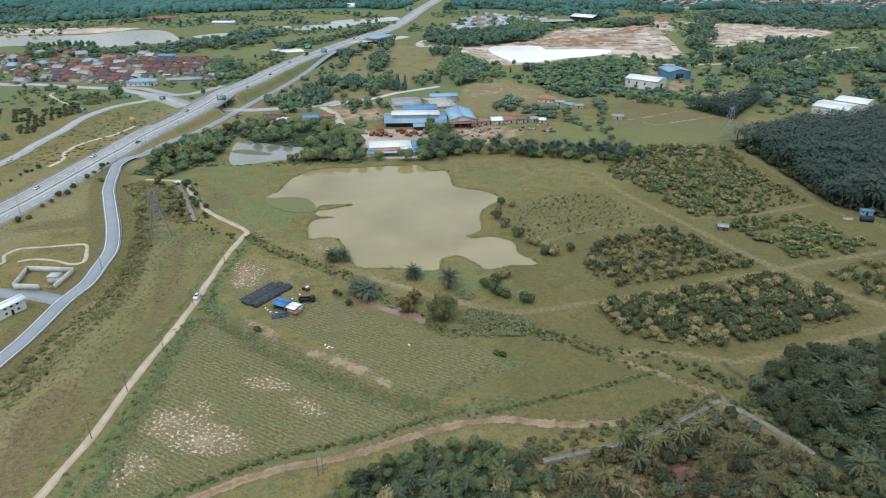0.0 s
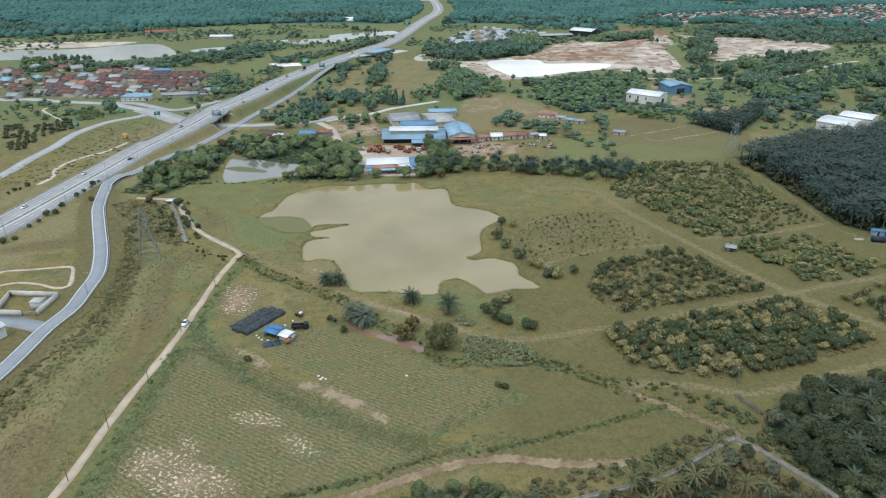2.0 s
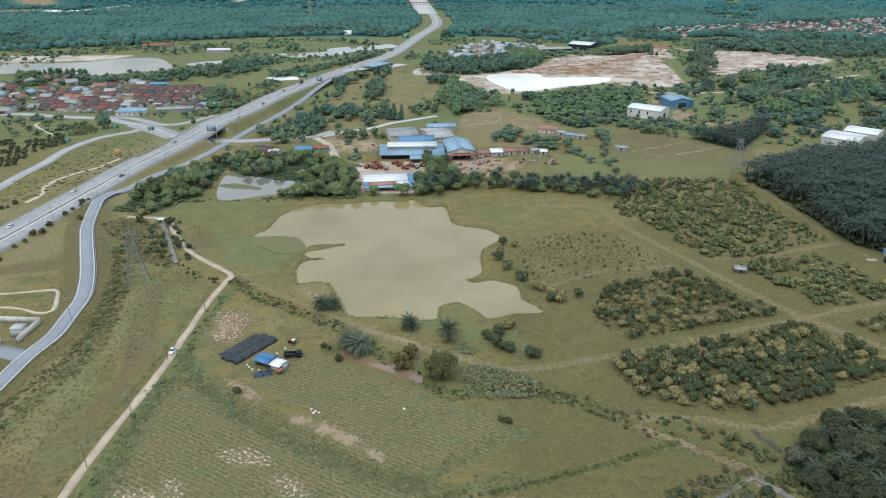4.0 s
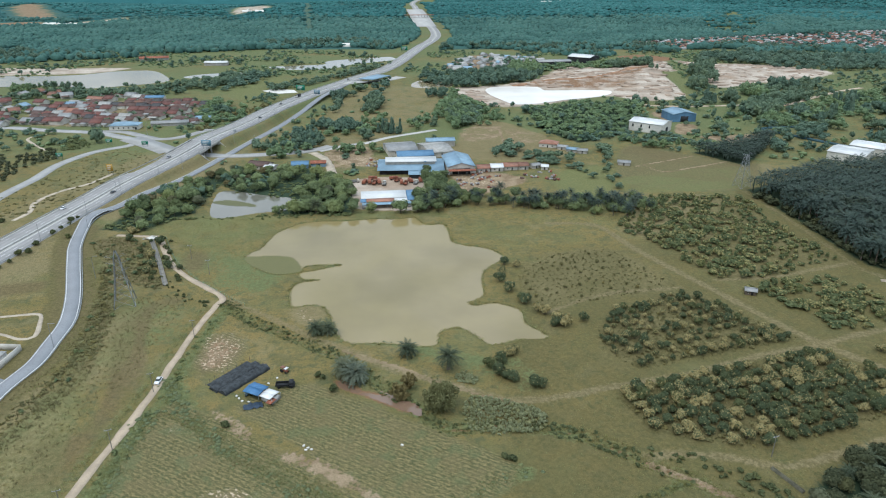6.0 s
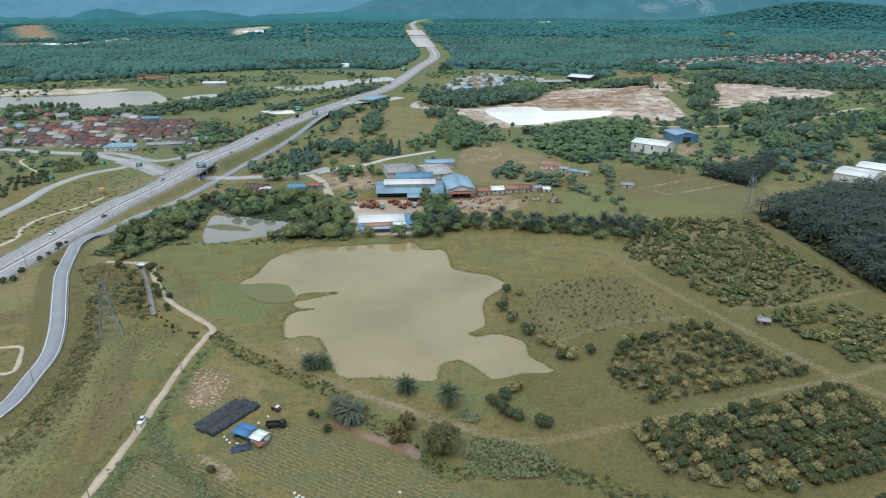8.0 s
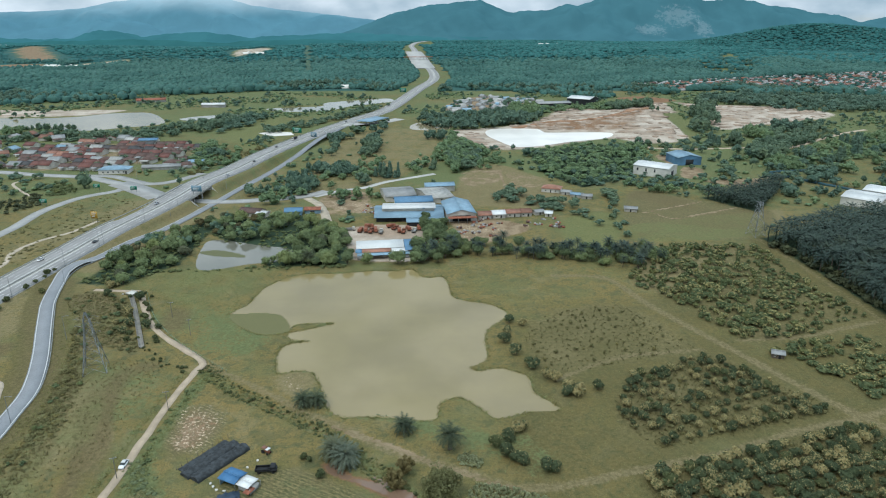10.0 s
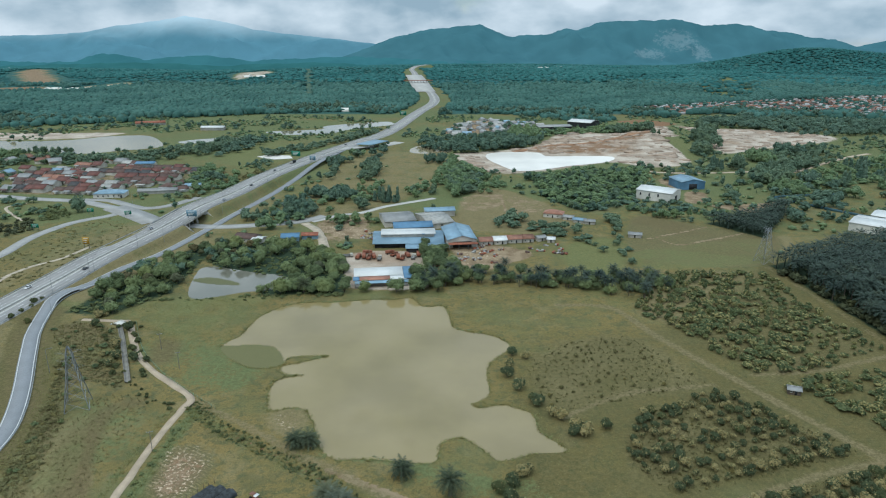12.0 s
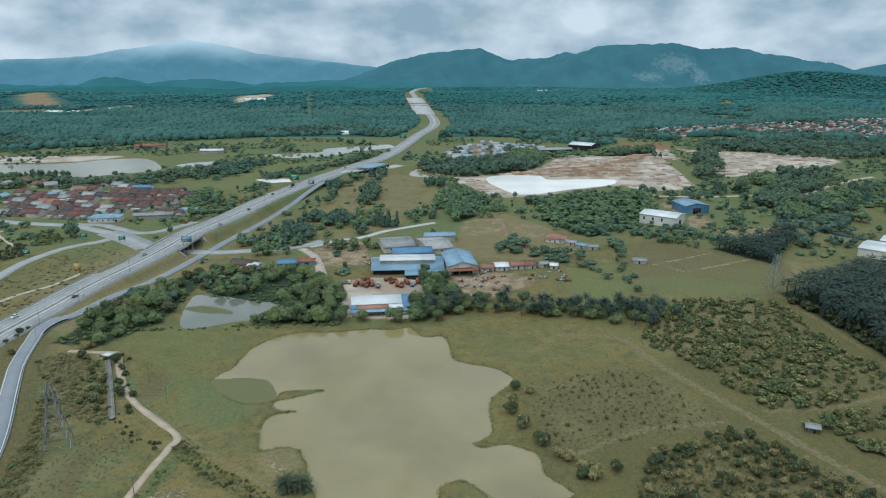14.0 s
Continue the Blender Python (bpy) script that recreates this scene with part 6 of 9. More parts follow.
BANKS = BANKS[(depth_in(BANKS[:, 0], BANKS[:, 1], POND, 10) < 0.3) & (along(BANKS[:, 0], BANKS[:, 1], curve(FARM_ROAD, step=3), 1.7) < 0)]
tufts("bank_grass", BANKS, rng, 1.1, 0.36, 7, M_GRASS, "rank green grass along drains and roads", "grass", 2.0)
tufts("verge_weeds", np.concatenate([spread(VERGE_SCRUB, 1.5, rng, 0.3, 0.5, 0.8), spread([(-160, 170), (-128, 130), (-113, 240), (-112, 300), (-135, 300), (-150, 250)], 2.1, rng, 0.2, 0.5, 0.7)]), rng, 0.9, 0.7, 6, M_DRYGRASS, "dry weeds on the rough verge")
MARSH = spread([(-200, 392), (-160, 372), (-118, 335), (-100, 345), (-92, 398), (-50, 405), (0, 405), (40, 397), (105, 388), (100, 405), (-10, 412), (-100, 408), (-150, 402)], 1.9, rng, 0.3, 0.5, 0.55)
MARSH = MARSH[depth_in(MARSH[:, 0], MARSH[:, 1], POND, 10) < -0.5]
tufts("marsh_grass", MARSH, rng, 1.4, 0.32, 8, M_GRASS, "rank marsh grass along the pond shore", "grass", 2.3)
tufts("slope_weeds", spread(SLOPE, 1.7, rng, 0.3, 0.5, 0.5), rng, 1.3, 0.3, 6, M_GRASS, "pale green weeds on the open slope", "grass", 2.2)
tufts("orchard_weeds", np.concatenate([spread(ORCHARD_NEAR, 1.5, rng, 0.3, 0.5, 0.7), spread(ORCHARD_MID, 1.5, rng, 0.3, 0.5, 0.7), spread(ORCHARD_SPARSE, 2.2, rng, 0.3, 0.5, 0.6)]), rng, 1.0, 0.8, 6, M_STRAW, "straw-coloured weeds between fruit trees")
stuff_trees("orchard_brush", np.concatenate([spread(ORCHARD_NEAR, 3.4, rng, 0.3, 0.5, 0.6), spread(ORCHARD_MID, 3.4, rng, 0.3, 0.5, 0.6)]), rng, 1.9, 1.3, M_YOUNG, "low brush between fruit trees", "mid", "scrub")
tufts("scrub_weeds", np.concatenate([spread(SCRUB, 1.2, rng, 0.3, 0.5, 0.8), spread(THICKET, 1.6, rng, 0.3, 0.5, 0.7)]), rng, 1.0, 0.9, 6, M_DRYGRASS, "straw-coloured weeds between scrub trees")
CROP_TURN = radians(-28)
tufts("crop_rows", np.concatenate([spread(FIELD_WEST, 1.1, rng, CROP_TURN, 0.42, 0.45, 1.5), spread(FIELD_MID, 1.1, rng, CROP_TURN, 0.42, 0.38, 1.5)]), rng, 0.8, 0.38, 5, M_OLIVE, "rows of low weedy crop plants", "crop", 0.8)
meadow = spread([(-100, 250), (20, 130), (70, 150), (120, 190), (215, 260), (215, 400), (60, 400), (-100, 300)], 2.6, rng, 0.7, 0.5, 0.8)
meadow = meadow[(depth_in(meadow[:, 0], meadow[:, 1], POND, 10) < -0.5)]
tufts("meadow_grass", meadow, rng, 0.9, 0.26, 6, M_GRASS, "scattered tussocks in the meadow", "grass", 2.0)

weedy = np.concatenate([curve(WEED_STRIP, step=0.10), curve(ROAD_STRIP, step=0.12), curve(FIELD_STRIP, step=0.2)])
weedy = weedy + rng.normal(size=weedy.shape) * 1.9
tufts("weed_strip", weedy, rng, 1.5, 0.34, 7, M_GRASS, "bank of rank green grass between fields", "weeds", 2.4)
stuff_trees("weed_mounds", weedy[::4], rng, 1.5, 0.55, M_PALEWEED, "low mounds of pale green weeds between fields", "low", "weeds")

# ---- planting: belts and woods, seen from afar ----
BELTS = [(BELT_LAKE, 9, 9), (BELT_VILLAGE_EDGE, 9, 9), (BELT_FARM, 10, 9), (BELT_HWY_NORTH, 9, 7), (BELT_GOLF_SOUTH, 8.5, 10),
         (BELT_GOLF_MID, 9, 10), (BELT_GOLF_NORTH, 9, 10), (BELT_GOLF_EAST, 8.5, 9), (BELT_WORKS, 10, 12), (BELT_QUARRY, 10, 17), (BELT_WORKS_EAST, 11, 9),
         (BELT_NORTHEAST, 11, 12), (BELT_EAST_MID, 9, 11), (BELT_EAST_LOW, 12, 11), (BELT_EAST_CLUMP, 8, 9), (BELT_HAMLET, 8, 7), (WOOD_NORTH, 7, 6.5), (BELT_WAREHOUSE, 8, 5)]
stuff_trees("shrub_rows", np.concatenate([spread([(-367, 548), (-357, 552), (-315, 509), (-307, 481), (-318, 468)], 5.0, rng, 0.5, 0.15, 0.95), spread([(-341, 540), (-324, 574), (-304, 540), (-313, 509)], 5.0, rng, 0.5, 0.15, 0.95), spread([(-372, 548), (-345, 470), (-400, 440), (-420, 540)], 5.0, rng, 0.5, 0.15, 0.95)]), rng, 4.8, 3.0, M_DUSKY, "rows of round shrubs beside the ramp", "orchard", "orchard")
stuff_trees("shrub_rows", spread([(-348, 603), (-326, 613), (-293, 574), (-313, 561)], 4.6, rng, 0.5, 0.3, 0.75), rng, 4.2, 2.4, M_RANK, "loose yellowish shrubs inside the road loop", "orchard", "orchard")
stuff_trees("verge_bushes", spread([(-292, 400), (-246, 400), (-228, 500), (-222, 535), (-262, 572), (-284, 545), (-284, 480)], 3.2, rng, 0.4, 0.5, 0.4), rng, 2.2, 0.8, M_OLIVE, "low tufty scrub between ramp and motorway", "low", "scrub")
stuff_trees("marsh_tangle", np.concatenate([spread(WOOD_POND, 3.6, rng, 0.2, 0.5, 0.7), scattered([(-160, 398), (-120, 403), (-95, 405), (-55, 407)], 3.0, 60)]), rng, 2.8, 1.5, M_RANK, "rank green undergrowth round the small pond", "mid", "scrub")
for k, (poly, gap, tall) in enumerate(BELTS):
    stuff_trees("tree_belt", spread(poly, gap, rng, 0.2, 0.5, 0.5 if poly in (BELT_GOLF_SOUTH, BELT_GOLF_MID, BELT_GOLF_NORTH) else 0.78), rng, gap * 1.15, tall, (M_BELT, M_BELT2, M_WELL)[k % 3], "belt of mixed green trees across the plain", "mid")


def loose_trees(count, y0, y1):
    """Single trees and small clumps over the open plain."""
    y = y0 + (y1 - y0) * rng.random(count) ** 0.8
    x = (rng.random(count) * 2 - 1) * (0.72 * y + 20)
    p = np.stack([x, y], 1)
    d = vnoise(x, y, 42, 71) * 0.6 + vnoise(x, y, 130, 72) * 0.5
    ok = d > 0.55
    for line, m in ((HIGHWAY, 26), (SLIP_ROAD, 9), (WEST_RAMP, 10), (JUNCTION_ROAD, 10), (JUNCTION_SPUR, 10), (YARD_DRIVE, 8)):
        ok &= along(x, y, np.array(line, float), m, m + 5) < 0
    for poly in (CROP_FIELD, FIELD_NORTH, QUARRY, QUARRY_EAST, WEST_LAKE, FAR_WATER, GOLF_WATER, FARM_WATER, YARD, PALM_ESTATE, PALM_STRIP, POND_TWO, FIELD_GREEN, RED_CLEAR, VILLAGE):
        ok &= depth_in(x, y, np.array(poly, float), 20) < -4
    for cx, cy, r in ((-15, 530, 55), (200, 640, 34), (242, 690, 30), (335, 545, 34), (-300, 650, 24), (-110, 512, 26)):
        ok &= np.hypot(x - cx, y - cy) > r
    ok &= (depth_in(x, y, np.array(GOLF, float), 20) < 0) | (rng.random(count) < 0.10)
    ok &= ~((y < 480) & (x > -60))
    return p[ok]


loose = loose_trees(7600, 430, 1300)
cut = rng.random(len(loose))
stuff_trees("scattered_trees", loose[cut < 0.25], rng, 7.0, 7.0, M_BELT, "scattered dark trees over the plain", "mid")
stuff_trees("scattered_trees", loose[(cut >= 0.25) & (cut < 0.82)], rng, 5.0, 3.4, M_BELT2, "scattered fresh green shrubs over the plain", "low")
stuff_trees("scattered_trees", loose[cut >= 0.82], rng, 8.5, 8.5, M_WELL, "scattered tall trees over the plain", "mid")


shrubs = loose_trees(5000, 880, 1330)
stuff_trees("plain_shrubs", shrubs, rng, 4.2, 2.2, M_BELT2, "low pale shrubs on the far plain", "low", "scrub")


# clumps of trees: centre, half widths, height
GOLF_CLUMPS = [(-120, 815, 10, 25, 9), (-74, 767, 9, 51, 9), (-102, 876, 10, 10, 9), (-97, 643, 24, 18, 9), (-64, 603, 5, 4, 13), (-68, 557, 21, 6, 9), (-117, 588, 14, 26, 9), (-144, 566, 8, 4, 9), (-131, 540, 6, 4, 12), (-3, 826, 13, 15, 11), (-14, 659, 11, 4, 9), (14, 719, 9, 80, 9)]
NORTH_CLUMPS = [(24, 714, 16, 60, 9), (126, 1025, 24, 28, 16), (74, 939, 62, 4, 12), (300, 1092, 35, 30, 10), (189, 575, 17, 6, 7), (122, 598, 9, 4, 8), (320, 1016, 9, 4, 9), (165, 596, 11, 12, 5), (211, 584, 15, 4, 5)]
EAST_CLUMPS = [(382, 826, 10, 26, 11), (444, 886, 21, 13, 12), (334, 714, 16, 18, 10), (329, 667, 15, 24, 9), (382, 709, 13, 31, 8), (333, 784, 9, 11, 11), (378, 641, 6, 8, 10), (312, 564, 11, 9, 8), (373, 653, 6, 10, 7), (430, 685, 4, 8, 9)]
FAR_EAST_CLUMPS = [(395, 600, 16, 10, 9), (420, 640, 18, 8, 9), (345, 588, 9, 5, 7), (470, 720, 20, 10, 10), (520, 760, 26, 10, 10), (455, 660, 14, 7, 8), (500, 690, 16, 8, 9), (560, 820, 26, 12, 11), (300, 700, 10, 8, 7), (270, 745, 8, 5, 7), (285, 560, 6, 4, 5)]
WEST_CLUMPS = [(-485, 885, 32, 4, 8), (-524, 864, 13, 16, 9), (-235, 719, 19, 5, 12), (-296, 592, 3, 4, 11)]
CONIFERS = [(-45, 628, 13, 4, 13), (307, 777, 7, 4, 14), (461, 776, 16, 4, 14), (431, 721, 4, 4, 14), (398, 696, 5, 9, 13)]
for k, (group_of, form) in enumerate(((GOLF_CLUMPS, "mid"), (NORTH_CLUMPS, "mid"), (EAST_CLUMPS, "mid"), (FAR_EAST_CLUMPS, "mid"), (WEST_CLUMPS, "mid"), (CONIFERS, "tall"))):
    for j, (cx, cy, rx, ry, tall) in enumerate(group_of):
        count = max(4, int(rx * ry * 3.14 / (26 if form == "mid" else 20)))
        a, r = rng.uniform(0, 6.283, count), np.sqrt(rng.random(count))
        stuff_trees("tree_clump", np.stack([cx + np.cos(a) * r * rx, cy + np.sin(a) * r * ry], 1), rng, (tall * 0.85 if form == "mid" else tall * 0.55), tall * 1.15, (M_WELL, M_BELT, M_BELT2)[(j + k) % 3] if form == "mid" else M_WELL, "clump of green trees on the open plain" if form == "mid" else "row of tall dark narrow trees", form)
hedge_west = curve([(-226, 640), (-222, 671), (-215, 705), (-202, 732), (-188, 770)], step=1.6)
stuff_trees("motorway_hedge", hedge_west + rng.normal(size=hedge_west.shape) * 3.0, rng, 4.5, 3.6, M_OLIVE, "olive hedge of young trees beside the motorway", "mid", "hedge")


def forest_places(y0, y1, gap):
    x, y = np.meshgrid(np.arange(-0.73 * y1 - 80, 0.73 * y1 + 80, gap), np.arange(y0, y1, gap))
    x, y = x.ravel() + rng.uniform(-1, 1, x.size) * gap, y.ravel() + rng.uniform(-1, 1, x.size) * gap
    ok = (np.abs(x) < 0.73 * y + 80) & (from_line(x, y, HWY) > 42) & (y > np.interp(x, [-900, -700, -500, -360, -220, 0, 250], [1075, 1085, 1140, 1285, 1310, 1290, 1215]) + 110 * vnoise(x, 0 * y, 90, 81))
    for poly, margin in ((VILLAGE_FAR, 0), (RED_EARTH_A, 40), (RED_EARTH_B, 40), (FAR_SAND, 30), (FAR_SAND_TWO, 30), (POWER_CUT, 0), (QUARRY_EAST, 10), (QUARRY, 10), (WEST_LAKE, 10), (FAR_WATER, 10), (PLANT_FAR, 5), (RED_CLEAR, 0)):
        ok &= depth_in(x, y, np.array(poly, float), 60) < -margin
    thin = (x > -60) & (x < 900) & (y < 1450)
    ok &= ~thin | (vnoise(x, y, 45, 33) > 0.36)
    ok &= (y > 1700) | (vnoise(x, y, 70, 34) + np.clip((y - 1330) / 200, 0, 1) > 0.42)
    ok &= (depth_in(x, y, np.array(CLEAR_FAR, float), 60) < 0) | (rng.random(x.size) < 0.22)
    return np.stack([x[ok], y[ok]], 1)


woods = forest_places(1080, 2350, 9.6)
woods = woods[rng.random(len(woods)) > np.clip((woods[:, 1] - 1750) / 600, 0, 1)]
stuff_trees("forest", woods, rng, 14.5, 11.0, M_HAZEFOREST, "dense green forest canopy on the far plain, tinted for haze", "far")
edge = woods[woods[:, 1] < np.interp(woods[:, 0], [-700, -500, -360], [1210, 1260, 1380]) + 120 * vnoise(woods[:, 0], woods[:, 1], 160, 95)]
stuff_trees("forest_edge", edge[rng.random(len(edge)) < 0.6], rng, 11.0, 14.0, M_WELL, "tall trees along the forest edge", "mid")
woods = forest_places(1750, 4200, 19.5)
woods = woods[rng.random(len(woods)) < np.clip((woods[:, 1] - 1700) / 500, 0, 1)]
woods = woods[(woods[:, 1] < 3450) | (woods[:, 0] > 1150)]
rising = land(woods[:, 0], woods[:, 1]) > 7
slopes = forest_places(1750, 4200, 19.0)
slopes = slopes[land(slopes[:, 0], slopes[:, 1]) > 7]
woods = woods[~rising]
if len(slopes):
    stuff_trees("hill_forest", slopes, rng, 24, 8.0, M_FARHAZEFOREST, "green trees over a low distant hill, painted haze blue", "far")
stuff_trees("far_forest", woods, rng, 28, 2.2, M_FARHAZEFOREST, "green forest over distant low hills, painted haze blue", "far")


# ---- spoil heaps and cut banks of the sand quarry ----
M_SPOIL = plain("quarry_spoil", (0.36, 0.275, 0.205), 0.95, vary=0.35, size=12, fine=0.5)
M_REDSPOIL = plain("red_quarry_spoil", (0.30, 0.175, 0.105), 0.95, vary=0.35, size=10, fine=0.5)


def spoil_heaps(name, places, rng, lo, hi, material, label):
    h = Heap()
    for (x, y), z in zip(places, land(places[:, 0], places[:, 1])):
        r = rng.uniform(lo, hi)
        h.lump(rng, (x, y, z - r * 0.1), np.array([r * rng.uniform(0.9, 2.4), r, r * rng.uniform(0.28, 0.5)]), 2, 0.28)
    return tagged(new(name, h.mesh(name, material, True)), label, "earth", kind="stuff")


qr = np.random.default_rng(61)
pit = np.concatenate([spread(QUARRY, 13, qr, 0.3, 0.5, 0.5), spread(QUARRY_EAST, 13, qr, 0.3, 0.5, 0.5)])
pit = pit[depth_in(pit[:, 0], pit[:, 1], np.array(QUARRY_WATER, float), 40) < -10]
pit = pit[depth_in(pit[:, 0], pit[:, 1], np.array(QUARRY_GREEN, float), 40) < -5]
spoil_heaps("spoil_heaps", pit, qr, 2.2, 6.0, M_SPOIL, "pale heaps of dug sand in the quarry")
spoil_heaps("spoil_bank", curve([(100, 905), (150, 935), (215, 958), (262, 1000), (318, 1056)], step=6) + qr.normal(size=(1, 2)), qr, 3.0, 5.5, M_REDSPOIL, "reddish cut bank behind the quarry pond")

# ---- distant mountains ----
def mountain_material(name, color, glow, power, scars=(), mist_glow=None):
    k = Mat(name)
    at = k.n.new("ShaderNodeSeparateXYZ")
    k.l.new(k.where(), at.inputs[0])
    c = k.mix(k.span(k.noise(160, 6), 0.35, 0.65), tuple(v * 0.8 for v in color), color)
    # bare rock where the slope has been quarried
    for cx, cz, wide, tall in scars:
        u = k.math('POWER', k.math('ABSOLUTE', k.math('DIVIDE', k.math('SUBTRACT', at.outputs["X"], cx), wide)), 2.0)
        v = k.math('POWER', k.math('ABSOLUTE', k.math('DIVIDE', k.math('SUBTRACT', at.outputs["Z"], cz), tall)), 2.0)
        d = k.math('ADD', k.math('ADD', u, v), k.math('MULTIPLY', k.math('SUBTRACT', k.noise(26, 6, 0.8), 0.5), 7.5))
        c = k.mix(k.span(d, 0.0, 1.0, 0.26, 0.0), c, (0.28, 0.30, 0.31))
    m = k.done(c, 1.0, 0.0, spec=0.0)
    # paler emission towards the crest imitates cloud and mist
    if mist_glow:
        f = k.span(k.math('ADD', at.outputs["Z"], k.math('MULTIPLY', k.math('SUBTRACT', k.noise(500, 4), 0.5), 160)), mist_glow[0], mist_glow[1])
        glow = k.mix(f, glow, mist_glow[2])
    # the slopes emit blue light in place of haze in the air
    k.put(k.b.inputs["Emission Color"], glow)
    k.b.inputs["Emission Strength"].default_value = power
    return m


def mountain(name, crest, y, front, material, label, rough=1.0):
    """A wooded range far off: slopes with spurs and gullies below a crest line."""
    c = np.array(crest, float)
    xs = np.arange(c[0, 0], c[-1, 0], 18.0)
    top = np.interp(xs, c[:, 0], c[:, 1]) + (vnoise(xs, 0 * xs, 60, 41) - 0.5) * 9 * rough + (vnoise(xs, 0 * xs, 22, 42) - 0.5) * 6 * rough
    d = np.linspace(0, 1, 26)
    X, D = np.meshgrid(xs, d)
    wob = (vnoise(X, D * front, 190, 43) - 0.5) * 0.55 + (vnoise(X, D * front, 70, 44) - 0.5) * 0.22
    s = np.clip(D + wob * np.sin(np.pi * D), 0, 1)
    Z = top[None] * s ** 1.15 - 4 + (vnoise(X, D * front, 26, 45) - 0.5) * 10 * np.sin(np.pi * np.clip(D, 0, 1)) * rough
    v = np.stack([X, y - front * (1 - D), Z], 2).reshape(-1, 3)
    nx = len(xs)
    i = (np.arange(25)[:, None] * nx + np.arange(nx - 1)).ravel()
    me = mesh_of(name, v, np.stack([i, i + 1, i + nx + 1, i + nx], 1), material)
    return tagged(new(name, me), label, "mountain", kind="structure")


# haze of each range is painted as bluish base colour and emission
mountain("backdrop_west", CREST_WEST, 4800, 700, mountain_material("haze_glow_far_range", (0.05, 0.11, 0.14), (0.13, 0.30, 0.38), 0.42, mist_glow=(120, 330, (1.15, 1.34, 1.42))), "pale blue hazy mountain range under cloud", 0.5)
mountain("backdrop_east", CREST_EAST, 4450, 600, mountain_material("haze_glow_wooded_range", (0.040, 0.09, 0.10), (0.05, 0.16, 0.21), 0.45, ((1480, 150, 130, 60), (1290, 70, 110, 32), (1600, 80, 60, 50))), "wooded mountain range with a blue-green haze glow")
mountain("backdrop_ridge", CREST_RIDGE, 3560, 160, mountain_material("haze_glow_low_ridge", (0.030, 0.092, 0.092), (0.032, 0.135, 0.150), 0.25), "low wooded ridge across the far plain", 0.7)
mountain("backdrop_front", CREST_FRONT, 4000, 300, mountain_material("haze_glow_foothills", (0.030, 0.085, 0.090), (0.045, 0.17, 0.21), 0.42), "low wooded foothills in haze")

# ---- buildings ----
def box(h, x0, y0, z0, x1, y1, z1):
    v = [(x, y, z) for z in (z0, z1) for y in (y0, y1) for x in (x0, x1)]
    h.add(v, [(0, 2, 3, 1), (4, 5, 7, 6), (0, 1, 5, 4), (2, 6, 7, 3), (0, 4, 6, 2), (1, 3, 7, 5)])


def boxes(name, material, *sizes):
    h = Heap()
    for s in sizes:
        box(h, *s)
    return h.mesh(name, material)


def gable_wall(w, d, eave, ridge, material):
    """Walls of a house w along x and d along y, the ridge along x."""
    h = Heap()
    x, y = w / 2, d / 2
    v = [(-x, -y, -0.5), (x, -y, -0.5), (x, y, -0.5), (-x, y, -0.5), (-x, -y, eave), (x, -y, eave), (x, y, eave), (-x, y, eave), (-x, 0, ridge), (x, 0, ridge)]
    h.add(v, [(0, 1, 5, 4), (2, 3, 7, 6), (1, 2, 6, 5), (3, 0, 4, 7)])
    h.add(v, [(5, 6, 9), (7, 4, 8)])
    return h.mesh("wall", material)


def gable_roof(w, d, eave, ridge, material, over=0.6, thick=0.18, half=0):
    """Two roof slabs with a ridge cap; half: one slope only (-1 or 1)."""
    h = Heap()
    x, y = w / 2 + over, d / 2 + over
    low = eave - (ridge - eave) / (d / 2) * over
    for s in ((-1, 1) if not half else (half,)):
        v = [(-x, s * y, low), (x, s * y, low), (x, 0, ridge), (-x, 0, ridge)]
        v += [(a, b, c + thick) for a, b, c in v]
        f = [(0, 3, 2, 1), (4, 5, 6, 7), (0, 1, 5, 4), (1, 2, 6, 5), (2, 3, 7, 6), (3, 0, 4, 7)]
        h.add(v, f if s < 0 else [q[::-1] for q in f])
    if not half:
        box(h, -x, -0.25, ridge + thick - 0.08, x, 0.25, ridge + thick + 0.06)
    return h.mesh("roof", material)


def hip_roof(w, d, eave, ridge, material, over=0.7):
    h = Heap()
    x, y, r = w / 2 + over, d / 2 + over, max(w / 2 - d / 2, 0.5)
    v = [(-x, -y, eave - 0.15), (x, -y, eave - 0.15), (x, y, eave - 0.15), (-x, y, eave - 0.15), (-x, -y, eave), (x, -y, eave), (x, y, eave), (-x, y, eave), (-r, 0, ridge), (r, 0, ridge)]
    h.add(v, [(0, 3, 2, 1), (0, 1, 5, 4), (1, 2, 6, 5), (2, 3, 7, 6), (3, 0, 4, 7), (4, 5, 9, 8), (6, 7, 8, 9)])
    h.add(v, [(5, 6, 9), (7, 4, 8)])
    return h.mesh("roof", material)


